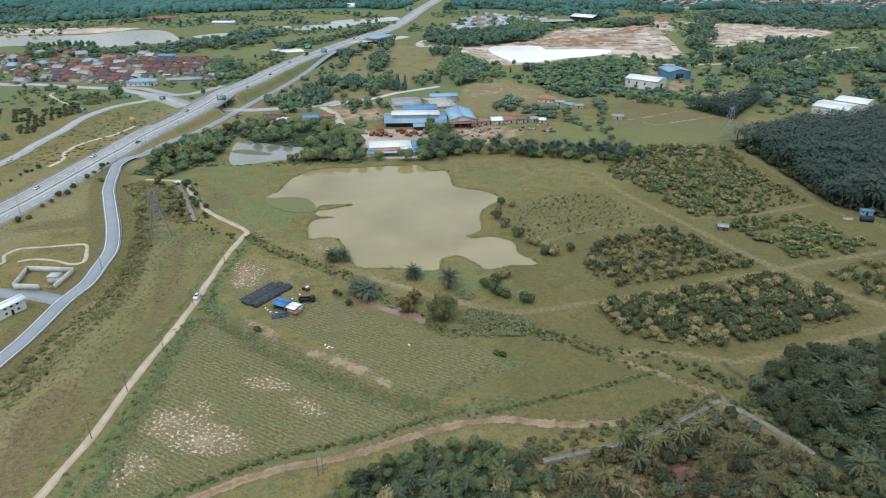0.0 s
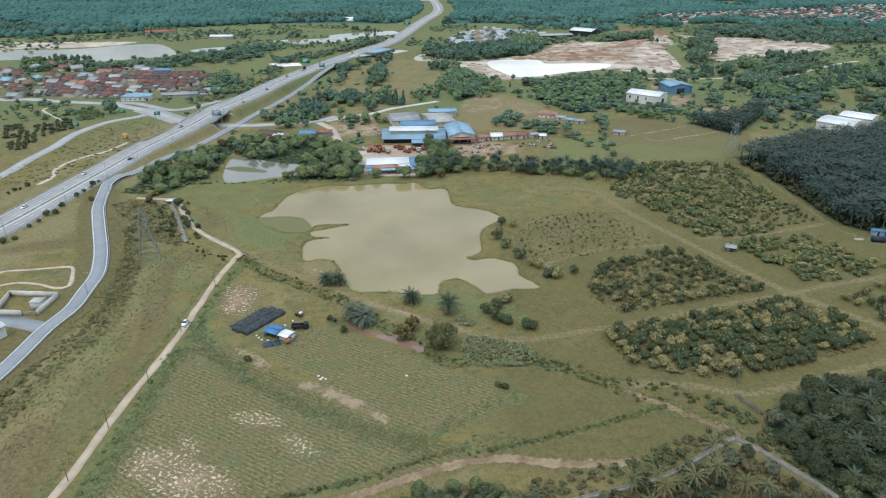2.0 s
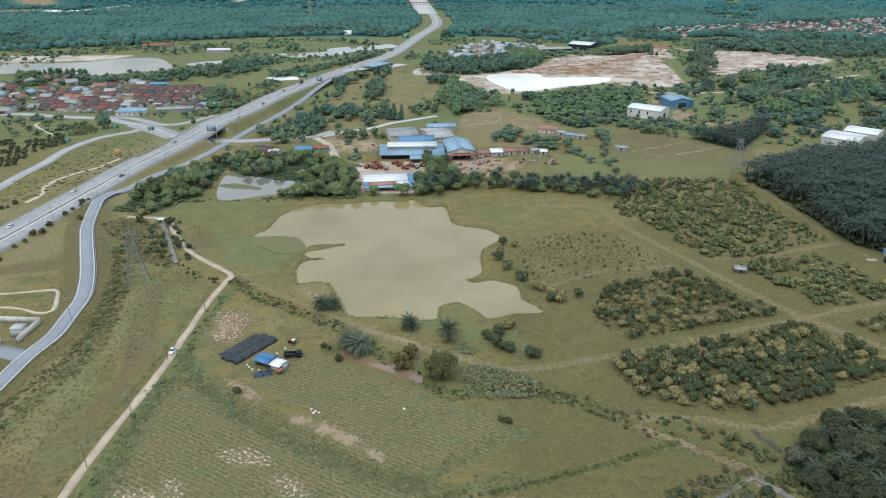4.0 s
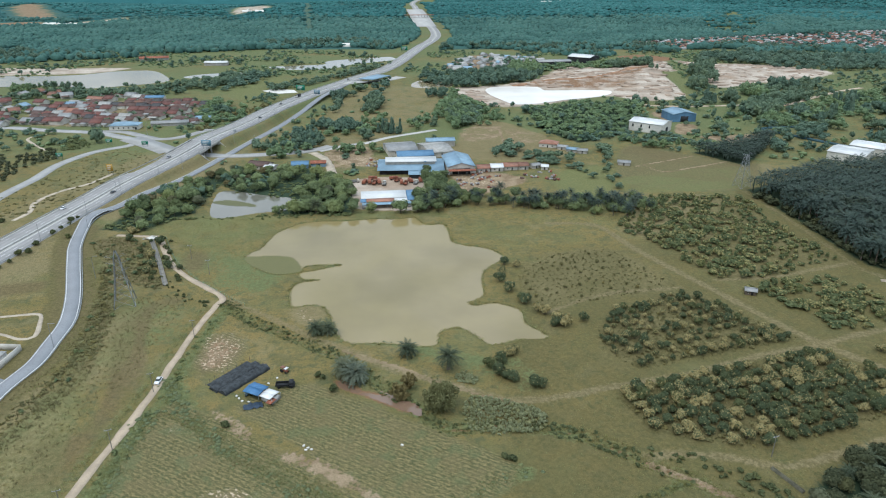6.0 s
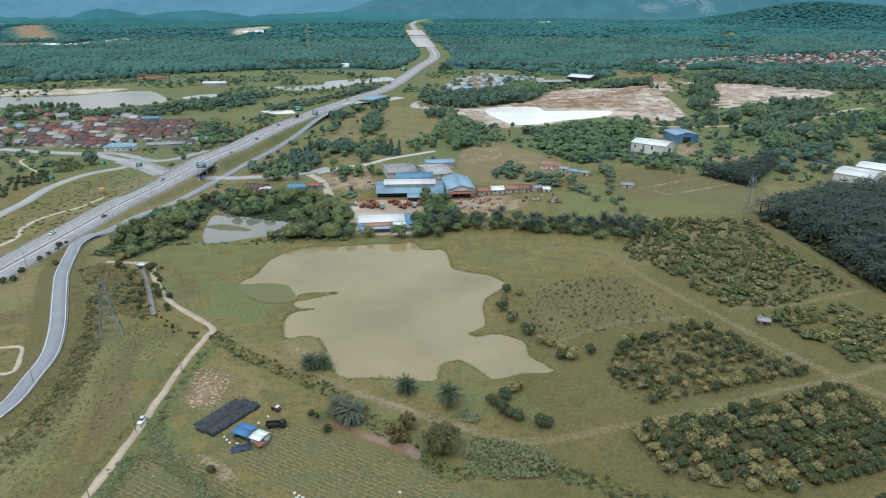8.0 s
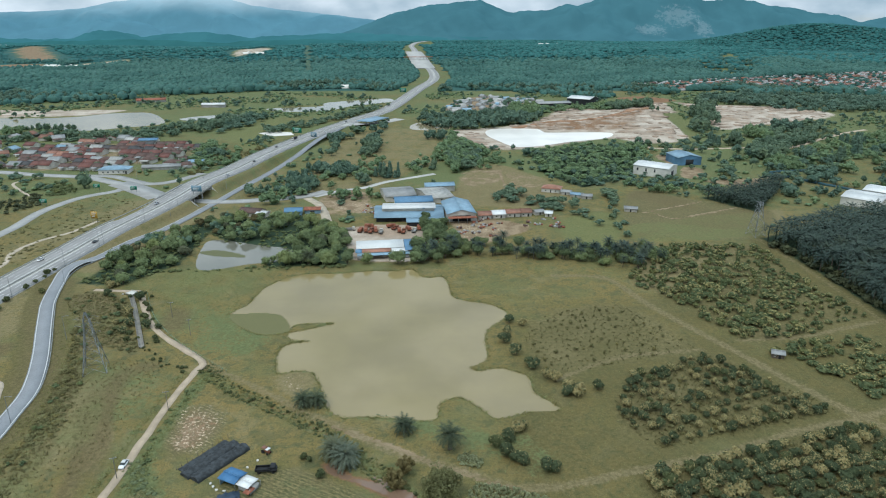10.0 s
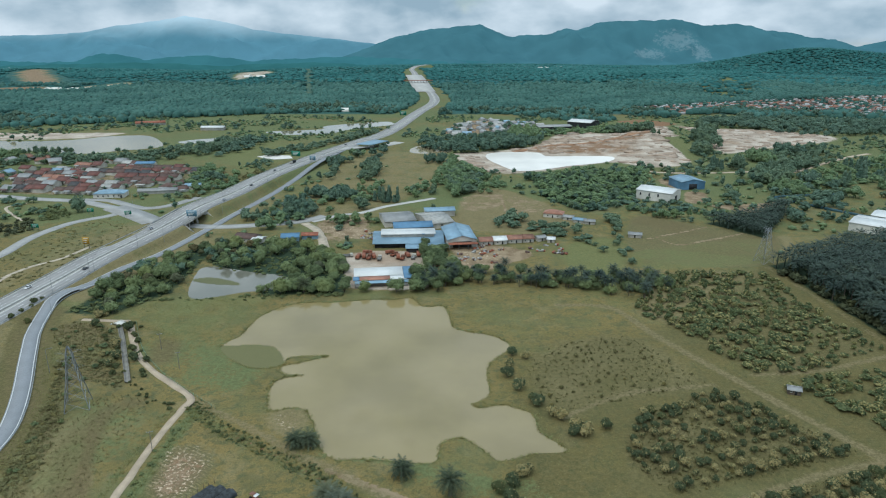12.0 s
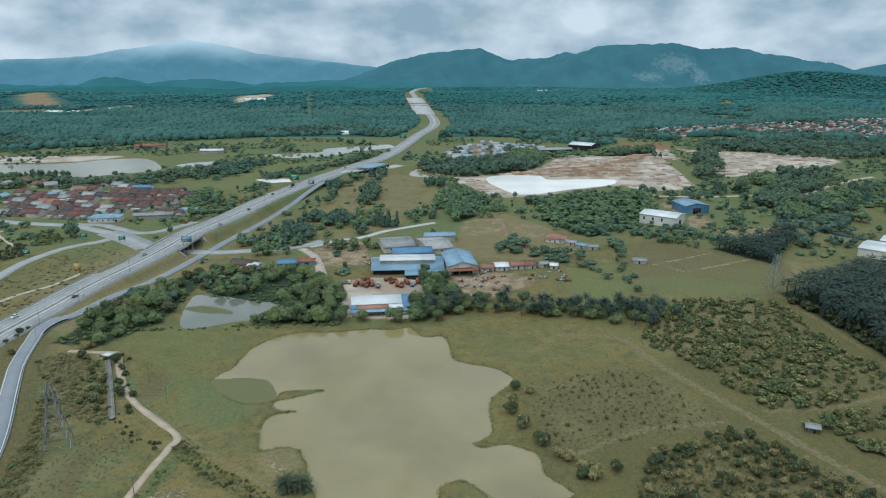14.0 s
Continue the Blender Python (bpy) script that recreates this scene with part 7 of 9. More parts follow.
def window_on(parent, x, y, z, w=1.2, h=1.1, side=-1, along_x=True):
    """A window set into a wall that faces -y (side -1), +y, or along x."""
    def put_(a0, b0, c0, a1, b1, c1):
        return (a0, b0, c0, a1, b1, c1) if along_x else (b0, a0, c0, b1, a1, c1)
    p = x if along_x else y
    q = y if along_x else x
    f = part("window", boxes("window", M_WHITE, put_(p - w / 2, q - 0.05, z, p + w / 2, q + 0.05, z + 0.1), put_(p - w / 2, q - 0.05, z + h - 0.1, p + w / 2, q + 0.05, z + h),
                             put_(p - w / 2, q - 0.05, z + 0.1, p - w / 2 + 0.1, q + 0.05, z + h - 0.1), put_(p + w / 2 - 0.1, q - 0.05, z + 0.1, p + w / 2, q + 0.05, z + h - 0.1)), parent)
    part("pane", boxes("pane", M_GLASS, put_(p - w / 2 + 0.1, q - 0.02, z + 0.1, p + w / 2 - 0.1, q + 0.02, z + h - 0.1)), f)
    return f


def building(name, label, category, at, turn, w, d, eave, ridge, roof, wall=None, hip=False, over=0.6, windows=(), doors=(), group=""):
    t = thing(name, label, category, (*at, float(land(*at))), turn, group)
    part("wall", gable_wall(w, d, eave, ridge - 0.1 if not hip else eave, wall or M_WALL), t)
    part("roof", hip_roof(w, d, eave, ridge, roof, over) if hip else gable_roof(w, d, eave, ridge, roof, over), t)
    for side, x, z, ww, hh in windows:
        if side in (-1, 1):
            window_on(t, x, side * (d / 2 + 0.03), z, ww, hh)
        else:
            window_on(t, (side / 2) * (w / 2 + 0.03), x, z, ww, hh, along_x=False)
    for side, x, ww, hh in doors:
        if side in (-1, 1):
            part("door", boxes("door", M_DARK, (x - ww / 2, side * (d / 2) - 0.06, 0, x + ww / 2, side * (d / 2) + 0.06, hh)), t)
        else:
            part("door", boxes("door", M_DARK, ((side / 2) * w / 2 - 0.06, x - ww / 2, 0, (side / 2) * w / 2 + 0.06, x + ww / 2, hh)), t)
    return t


# the works north of the pond
# near-black walls paint the shade behind the hall's open front
works = building("factory_hall", "long factory hall with faded blue and white sheet roof", "factory", (-22, 508), 3, 46, 29, 3.6, 6.4, M_PALEBLUE, M_DARK, over=1.6, doors=((-1, -12, 12, 3.6), (-1, 6, 12, 3.6)))
mon = part("roof_lantern", boxes("roof_lantern", M_WALL, (-19, -6.5, 4.8, 18, 7, 7.4)), works, "raised white roof lantern")
part("lantern_roof", gable_roof(37, 13.5, 7.4, 8.4, M_WHITEROOF, 0.5), mon, "white sheet roof")
part("lantern_stripe", boxes("lantern_stripe", M_BLUE, (9.5, -7.25, 7.25, 11.5, -7.0, 7.7)), mon, "blue roof sheets")
# shade inside the open lean-to, painted as dark walls
building("lean_to_shed", "open lean-to shed with blue sheet roof", "shed", (-9, 488.5), 3, 27, 10, 3.0, 4.0, M_PALEBLUE, M_DARK)
building("blue_shed", "wide steel shed with bright blue gable roof", "shed", (13.5, 511), 97, 34, 20, 5.6, 8.4, M_PALEBLUE, M_WALL, doors=((-2, 0, 13, 4.2),), windows=((-1, -8, 2.5, 1.6, 1.2), (-1, 0, 2.5, 1.6, 1.2), (-1, 8, 2.5, 1.6, 1.2)))
canopy = thing("entrance_canopy", "red sheet canopy on steel posts before the shed", "canopy", (16, 491, 0), 7)
part("canopy_roof", boxes("canopy_roof", M_RUST, (-10, -3, 3.9, 10, 2.2, 4.15)), canopy, "red sheet roof")
for k in range(4):
    part("post", boxes("post", M_STEEL, (-9.6 + k * 6.3, -2.8, -0.5, -9.4 + k * 6.3, -2.6, 3.9)), canopy)
building("blue_back_shed", "steel shed with blue roof behind the hall", "shed", (-20, 535), 8, 28, 16, 5.0, 7.2, M_BLUE, M_WALL)
building("grey_shed", "old shed with weathered grey sheet roof", "shed", (-33, 561), 14, 24, 28, 4.2, 6.5, M_GREYROOF, M_WALL, windows=((-1, -6, 2, 1.6, 1.2), (-1, 4, 2, 1.6, 1.2)))
building("pale_shed", "shed with stained pale sheet roof", "shed", (-4, 559), 20, 20, 34, 4.2, 6.5, M_CONC, M_WALL, windows=((-1, 0, 2, 1.6, 1.2),))
building("teal_shed", "far shed with pale teal sheet roof", "shed", (0, 582), 8, 24, 12, 5, 6.5, M_PALEBLUE, M_WALL)

# the yard by the pond: a long open roof of mixed sheets
yard_roof = thing("workshop", "long open workshop with white, rust-red and blue roof sheets", "workshop", (-34.5, 428, 0), 7)
yard_roof.scale = (0.97, 0.92, 0.8)
for s6 in ((-16, 10.6, -0.5, 16, 10.8, 5.2), (-16, -10.6, -0.5, -10, -10.4, 3.0), (4, -10.6, -0.5, 15.5, -10.4, 2.2)):
    part("wall", boxes("wall", M_GREYROOF, s6), yard_roof)


def slope(name, material, x0, x1, y0, z0, y1, z1, thick=0.15):
    """A flat pitched sheet from (y0, z0) up to (y1, z1)."""
    h = Heap()
    v = [(x0, y0, z0), (x1, y0, z0), (x1, y1, z1), (x0, y1, z1)]
    v += [(a, b, c + thick) for a, b, c in v]
    h.add(v, [(0, 3, 2, 1), (4, 5, 6, 7), (0, 1, 5, 4), (1, 2, 6, 5), (2, 3, 7, 6), (3, 0, 4, 7)])
    return h.mesh(name, material)


part("white_roof", slope("white_roof", M_WHITEROOF, -16.5, 13.3, -1.5, 5.1, 11.0, 6.6), yard_roof, "white sheet roof slope")
part("red_roof", slope("red_roof", M_ORANGE, -13, 5.0, -7.0, 4.2, -1.7, 4.9), yard_roof, "rust-red sheets")
part("white_panel", slope("white_panel", M_WHITEROOF, 5.2, 15, -7.0, 4.2, -1.7, 4.9), yard_roof, "white roof sheets")
part("front_panel", slope("front_panel", M_PALEBLUE, -16, 16, -10.8, 3.3, -7.2, 3.9), yard_roof, "faded blue sheets")
part("blue_roof", slope("blue_roof", M_BLUE, 13.5, 20, -6.5, 4.6, 11.0, 6.6), yard_roof, "blue roof sheets")
part("blue_end", slope("blue_end", M_BLUE, -17, -13.2, -7.0, 4.2, -1.7, 4.9), yard_roof, "blue roof sheets")
for x in (-15, -7.5, 0, 7.5, 15):
    for y in (-10.2, 0, 10.2):
        part("post", boxes("post", M_STEEL, (x - 0.12, y - 0.12, -0.5, x + 0.12, y + 0.12, 4.7)), yard_roof)


# works vehicles
def truck(label, at, turn, cab, bed, length=7.0, wide=2.4, load=None, name="truck", group="", tall=1.0):
    t = thing(name, label, "truck", (*at, float(land(*at)) + 0.05), turn, group)
    c = 1.9
    body = part("cab", boxes("cab", cab, (length / 2 - c, -wide / 2, 0.6, length / 2, wide / 2, 1.55), (length / 2 - c, -wide / 2 + 0.08, 1.55, length / 2 - 0.35, wide / 2 - 0.08, 2.5 * tall)), t)
    part("windscreen", boxes("windscreen", M_GLASS, (length / 2 - 0.36, -wide / 2 + 0.2, 1.6, length / 2 - 0.28, wide / 2 - 0.2, 2.35 * tall)), body)
    part("bed", boxes("bed", bed, (-length / 2, -wide / 2, 0.95, length / 2 - c - 0.15, wide / 2, 1.15), (-length / 2, -wide / 2, 1.15, length / 2 - c - 0.15, -wide / 2 + 0.08, 1.8 * tall), (-length / 2, wide / 2 - 0.08, 1.15, length / 2 - c - 0.15, wide / 2, 1.8 * tall), (-length / 2, -wide / 2, 1.15, -length / 2 + 0.08, wide / 2, 1.8 * tall)), t)
    part("chassis", boxes("chassis", M_DARK, (-length / 2 + 0.2, -0.5, 0.5, length / 2 - 0.2, 0.5, 0.95)), t)
    for x in (-length / 2 + 1.1, length / 2 - 1.0):
        for s in (-1, 1):
            h = Heap()
            a = np.arange(10) / 10 * 2 * np.pi
            v = np.concatenate([np.stack([x + np.cos(a) * 0.5, 0 * a + s * wide / 2 - s * o, 0.5 + np.sin(a) * 0.5], 1) for o in (0.0, 0.3)])
            k = np.arange(10)
            h.add(v, np.stack([k, (k + 1) % 10, 10 + (k + 1) % 10, 10 + k], 1))
            h.add(np.concatenate([v, [[x, s * wide / 2, 0.5]]]), np.stack([k, (k + 1) % 10, np.full(10, 20)], 1))
            part("wheel", h.mesh("wheel", M_TYRE), t)
    if load:
        part("load", boxes("load", load, (-length / 2 + 0.15, -wide / 2 + 0.15, 1.2, length / 2 - c - 0.3, wide / 2 - 0.15, 2.6 * tall)), t)
    return t


YARD_TRUCKS = [(-53, 471, 80, 0), (-49.5, 472, 95, 0), (-46, 470, 85, 1), (-43, 472, 100, 0), (-39, 468, 88, 2), (-30, 476, 60, 1), (-27, 470, 95, 0), (-24, 468, 85, 1), (-21, 474, 110, 0),
               (-17, 470, 80, 2), (-14, 476, 95, 0), (-60, 474, 10, 2), (-33, 480, 20, 0), (-48, 480, 5, 0)]
for x, y, a, k in YARD_TRUCKS:
    truck(("rust-red lorry parked in a works yard", "orange works lorry with a faded cab", "grey flatbed lorry in a works yard")[k], (x, y), a, (M_RUST, M_TILE3, M_WALL)[k], (M_RUST, M_RUST, M_GREYROOF)[k], 6.5 + (x % 3) * 0.6, load=(M_RUST, None, None)[k], name="lorry", group="lorries in the yard")
truck("black stake lorry with an empty cage bed", (-4, 470), 5, M_WHITE, M_DARK, 14.0, load=M_DARK, name="lorry", group="lorries in the yard")
truck("grey lorry beside the yard wall", (-64, 456), 100, M_GREYROOF, M_GREYROOF, 6.0, name="lorry", group="lorries in the yard")

# hamlet east of the works
for k, (x, y, w, m) in enumerate([(32, 503, 9, M_ORANGE), (42, 505, 9, M_WHITEROOF), (52, 508, 11, M_ORANGE), (62, 510, 8, M_TILE3)]):
    building("row_house", "low row house with sheet roof", "house", (x, y), 6, w, 9, 3.0, 4.6, m, M_WALL, windows=((-1, -2, 1.0, 1.2, 1.1),), doors=((-1, 1.5, 1.0, 2.1),), group="row houses of the hamlet")
building("farmhouse", "farmhouse with an orange tiled hip roof", "house", (93, 578), -20, 15, 11, 3.2, 5.6, M_ORANGE, M_WHITE, True, windows=((-1, -4, 1.0, 1.3, 1.1), (-1, 4, 1.0, 1.3, 1.1)), doors=((-1, 0, 1.0, 2.1),))
for x, y, w, m, a in [(72, 512, 7, M_GREYROOF, 20), (79, 508, 5, M_WHITEROOF, -10), (110, 560, 9, M_PALEBLUE, -25), (117, 556, 8, M_GREYROOF, -10), (142, 520, 9, M_GREYROOF, -15), (103, 568, 8, M_GREYROOF, -20)]:
    building("tin_shack", "small shack with weathered tin roof", "shed", (x, y), a, w, 6, 2.4, 3.4, m, M_WALL, doors=((-1, 0, 1.0, 2.0),), group="shacks round the hamlet")

# warehouses to the north-east
building("white_warehouse", "long white warehouse with pale sheet roof", "warehouse", (198, 640), -38, 32, 24, 8.5, 10.5, M_WHITEROOF, M_WHITE, windows=((-1, -12, 4, 1.6, 3), (-1, -4, 4, 1.6, 3), (-1, 4, 4, 1.6, 3)), doors=((2, 0, 6, 5),))
building("blue_warehouse", "blue steel warehouse with pale blue roof", "warehouse", (242, 690), 97, 26, 24, 7.5, 10, M_PALEBLUE, M_BLUE, doors=((-2, 0, 8, 5.5),))
building("white_hall", "white steel hall with white sheet roof behind palms", "warehouse", (327, 537), -45, 26, 30, 6.5, 8, M_WHITEROOF, M_WHITE)
building("white_hall", "white steel hall with white sheet roof behind palms", "warehouse", (354, 556), -45, 24, 24, 6.5, 8, M_WHITEROOF, M_WHITE)
fence = thing("blue_fence", "long blue sheet metal fence round a plot", "fence", (0, 0, 0))
for k, (a, b) in enumerate([((300, 642), (370, 652)), ((300, 642), (352, 560))]):
    for i in range(6):
        p, q = (np.array(a) + (np.array(b) - np.array(a)) * s for s in (i / 6 + 0.003, (i + 1) / 6 - 0.003))
        h = Heap()
        z = float(land(*p))
        v = [(*p, z - 0.4), (*q, z - 0.4), (*q, z + 2.2), (*p, z + 2.2)]
        n = np.array([-(q - p)[1], (q - p)[0]]) / np.linalg.norm(q - p) * 0.08
        v += [(c[0] + n[0], c[1] + n[1], c[2]) for c in v]
        h.add(v, [(0, 1, 2, 3), (7, 6, 5, 4), (3, 2, 6, 7), (0, 4, 5, 1), (1, 5, 6, 2), (0, 3, 7, 4)])
        part("panel", h.mesh("panel", M_FENCE), fence)

# beside the underpass road
building("blue_house", "blue painted house with sheet roof", "house", (-106, 512), 8, 12, 9, 3.2, 4.8, M_BLUE, M_PALEBLUE, windows=((-1, -3, 1.0, 1.3, 1.1), (-1, 3, 1.0, 1.3, 1.1)), doors=((-1, 0, 1, 2.1),))
building("rust_shed", "lean shed with rust-red sheet roof", "shed", (-93, 517), 5, 11, 8, 3.0, 4.0, M_RUST, M_PALEBLUE, doors=((-1, 0, 3, 2.2),))
building("old_house", "old house with brown tiled and white roof", "house", (-136, 512), -15, 16, 11, 3.0, 5.0, M_TILE2, M_WALL, windows=((-1, 0, 1, 1.3, 1.1),))
building("old_house", "small annex with white sheet roof", "house", (-127, 507), -15, 7, 8, 2.8, 3.8, M_WHITEROOF, M_WALL)

# small structures in the fields
culvert = thing("culvert", "pale concrete culvert slab where the farm road crosses the drain", "culvert", (-160.2, 369.0, float(land(-160.2, 369.0))), -28)
part("slab", boxes("slab", M_WHITE, (-2.4, -2.2, 0.25, 2.4, 2.0, 0.5)), culvert)
for x in (-2.9, 2.9):
    part("headwall", boxes("headwall", M_CONC, (x - 0.25, -3.6, -0.8, x + 0.25, -2.65, 0.5)), culvert)
# a solid dark panel stands for the shade in the culvert mouth
part("opening", boxes("opening", M_DARK, (-2.6, -2.75, -0.8, 2.6, -2.65, 0.2)), culvert, "culvert mouth, its shade painted as a dark panel")
for y in (-2.1, 1.9):
    part("kerb", boxes("kerb", M_WHITE, (-2.4, y - 0.12, 0.5, 2.4, y + 0.12, 0.8)), culvert)
field_hut = building("field_hut", "small grey timber hut on the orchard track", "hut", (142, 300), -20, 4.6, 3.4, 2.2, 3.0, M_GREYROOF, M_BARK, over=0.5, doors=((-1, 0.6, 0.9, 1.9),), windows=((-1, -1.2, 0.9, 0.8, 0.8),))
building("blue_cabin", "bright blue cabin at the palm estate's edge", "hut", (226, 319), -15, 6.0, 3.4, 2.6, 3.1, M_BLUE, M_PALEBLUE, over=0.4, doors=((-1, 0, 1, 2),), windows=((-1, -2, 1, 1, 0.9),))
cont = thing("container", "dark blue steel container in the grass", "container", (221, 310, float(land(221, 310))), -15)
part("body", boxes("body", plain("navy_steel", (0.02, 0.03, 0.05), 0.6), (-3, -1.2, 0, 3, 1.2, 2.5), (-3.04, -1.24, 0, -2.9, 1.24, 2.54), (2.9, -1.24, 0, 3.04, 1.24, 2.54)), cont)
part("door", boxes("door", M_STEEL, (3.05, -1.1, 0.15, 3.1, -0.05, 2.4)), cont)
part("door", boxes("door", M_STEEL, (3.05, 0.05, 0.15, 3.1, 1.1, 2.4)), cont)
rub = thing("timber_pile", "low heap of pale planks beside a container", "pile", (213, 313, float(land(213, 313))), -10)
for k in range(7):
    part("plank", boxes("plank", M_DIRT, (-2.5 + 0.1 * k, -1.2 + 0.35 * k, 0, 2.3 + 0.1 * k, -0.92 + 0.35 * k, 0.25 + 0.12 * (k % 3))), rub)
building("red_hut", "hut with a rusted red roof in scrub", "hut", (66, 133), 20, 4.2, 3.2, 1.9, 2.5, M_TILE, M_CONC, doors=((-1, 0, 1, 2),))

# nursery: two sagging tunnels of black shade netting, a collapsed strip behind them
net = thing("shade_net_tunnel", "long sagging tunnels of black shade net on stakes", "greenhouse", (-73.8, 233.8, float(land(-73.8, 233.8))), 56)
for k, (y0, half, tall, x0, x1) in enumerate(((-3.2, 2.2, 1.45, -10.0, 10.2), (0.8, 2.0, 1.25, -10.6, 9.6), (4.3, 1.5, 0.45, -9.5, 8.8))):
    h = Heap()
    wob = np.random.default_rng(5 + k)
    xs, a = np.linspace(x0, x1, 46), np.linspace(0, np.pi, 11)
    sag = 0.16 * np.abs(np.sin(np.arange(46) * np.pi / 5)) + wob.normal(size=46) * 0.05
    v = np.array([[x + wob.normal() * 0.05, y0 + half * np.cos(t) * (1 + 0.04 * np.sin(x)), max(0.0, (tall + sg) * np.sin(t) ** 0.6 * (1 + wob.normal() * 0.13))] for x, sg in zip(xs, sag) for t in a])
    i = (np.arange(45)[:, None] * 11 + np.arange(10)).ravel()
    h.add(v, np.stack([i, i + 1, i + 12, i + 11], 1))
    part("tunnel", h.mesh("tunnel", M_NET), net)
    for e in (0, 45):
        h = Heap()
        ring = v[e * 11:e * 11 + 11]
        q = np.arange(10)
        h.add(np.concatenate([ring, [[ring[:, 0].mean(), y0, 0.0]]]), np.stack([q, q + 1, np.full(10, 11)], 1))
        part("end_flap", h.mesh("end_flap", M_NET), net)
for k in range(11):
    part("stake", boxes("stake", M_BARK, (-9.9 + 2.0 * k, 5.6 + 0.3 * (k % 2), -0.3, -9.8 + 2.0 * k, 5.72 + 0.3 * (k % 2), 1.2 + 0.55 * (k % 3))), net)
shed = thing("farm_shed", "open farm shed with blue tarpaulin and white roof", "shed", (-61.5, 221.5, float(land(-61.5, 221.5))), -26)
part("tarpaulin", gable_roof(6.2, 5.6, 2.6, 3.1, M_TARP, 0.2), shed, "bright blue tarpaulin").location = (-3.2, 0, 0)
part("roof", gable_roof(4.4, 4.6, 2.3, 2.6, M_WHITEROOF, 0.2), shed, "white sheet roof").location = (2.5, 0, 0)
part("lean_roof", boxes("lean_roof", M_RUST, (4.0, -3.9, 1.7, 6.2, -0.6, 1.8)), shed, "rusty sheet")
part("back_wall", boxes("back_wall", M_PALEBLUE, (-6.2, 2.3, -0.3, 0, 2.4, 2.4), (-6.2, -2.5, -0.3, -6.1, 2.3, 2.4)), shed)
part("store", boxes("store", M_CONC, (0.5, -1.8, -0.3, 5.4, 2.0, 1.7)), shed)
for x in (-6.0, -0.2, 5.6):
    for y in (-2.4, 2.2):
        part("post", boxes("post", M_STEEL, (x - 0.06, y - 0.06, -0.4, x + 0.06, y + 0.06, 2.6)), shed)
tarp = thing("crumpled_tarpaulin", "crumpled dark blue tarpaulin lying on grass", "tarpaulin", (-64, 216.5, float(land(-64, 216.5))), 20)
h = Heap()
g = np.random.default_rng(8)
gx, gy = np.meshgrid(np.linspace(-3.2, 3.2, 12), np.linspace(-1.6, 1.6, 7))
v = np.stack([gx + g.normal(size=gx.shape) * 0.15, gy + g.normal(size=gx.shape) * 0.15, np.abs(g.normal(size=gx.shape)) * 0.22 + 0.05], 2).reshape(-1, 3)
i = (np.arange(6)[:, None] * 12 + np.arange(11)).ravel()
h.add(v, np.stack([i, i + 1, i + 13, i + 12], 1))
part("sheet", h.mesh("sheet", plain("dark_blue_tarpaulin", (0.03, 0.05, 0.08), 0.5)), tarp)
truck("black and white flatbed farm truck in grass", (-55.5, 228), 4, M_DARK, M_DARK, 6.6, 2.3, name="farm_truck")
trac = thing("small_tractor", "small tractor with orange and white canopy", "tractor", (-58, 237.5, float(land(-58, 237.5))), -30)
part("body", boxes("body", M_RUST, (-0.4, -0.35, 0.5, 1.6, 0.35, 1.2)), trac)
part("canopy", boxes("canopy", M_TILE3, (-1.3, -0.8, 2.0, 0.4, 0.8, 2.1)), trac, "orange canopy")
part("canopy_end", boxes("canopy_end", M_WHITEROOF, (0.42, -0.8, 1.9, 1.6, 0.8, 2.0)), trac, "white canopy")
for x, r in ((-0.7, 0.7), (1.2, 0.4)):
    for s in (-0.7, 0.7):
        h = Heap()
        a = np.arange(12) / 12 * 2 * np.pi
        v = np.concatenate([np.stack([x + np.cos(a) * r, 0 * a + s - o, r + np.sin(a) * r], 1) for o in (-0.12, 0.12)])
        k = np.arange(12)
        h.add(v, np.stack([k, (k + 1) % 12, 12 + (k + 1) % 12, 12 + k], 1))
        h.add(np.concatenate([v, [[x, s + 0.12, r], [x, s - 0.12, r]]]), np.concatenate([np.stack([k, (k + 1) % 12, np.full(12, 24)], 1), np.stack([12 + (k + 1) % 12, 12 + k, np.full(12, 25)], 1)]))
        part("wheel", h.mesh("wheel", M_TYRE), trac)


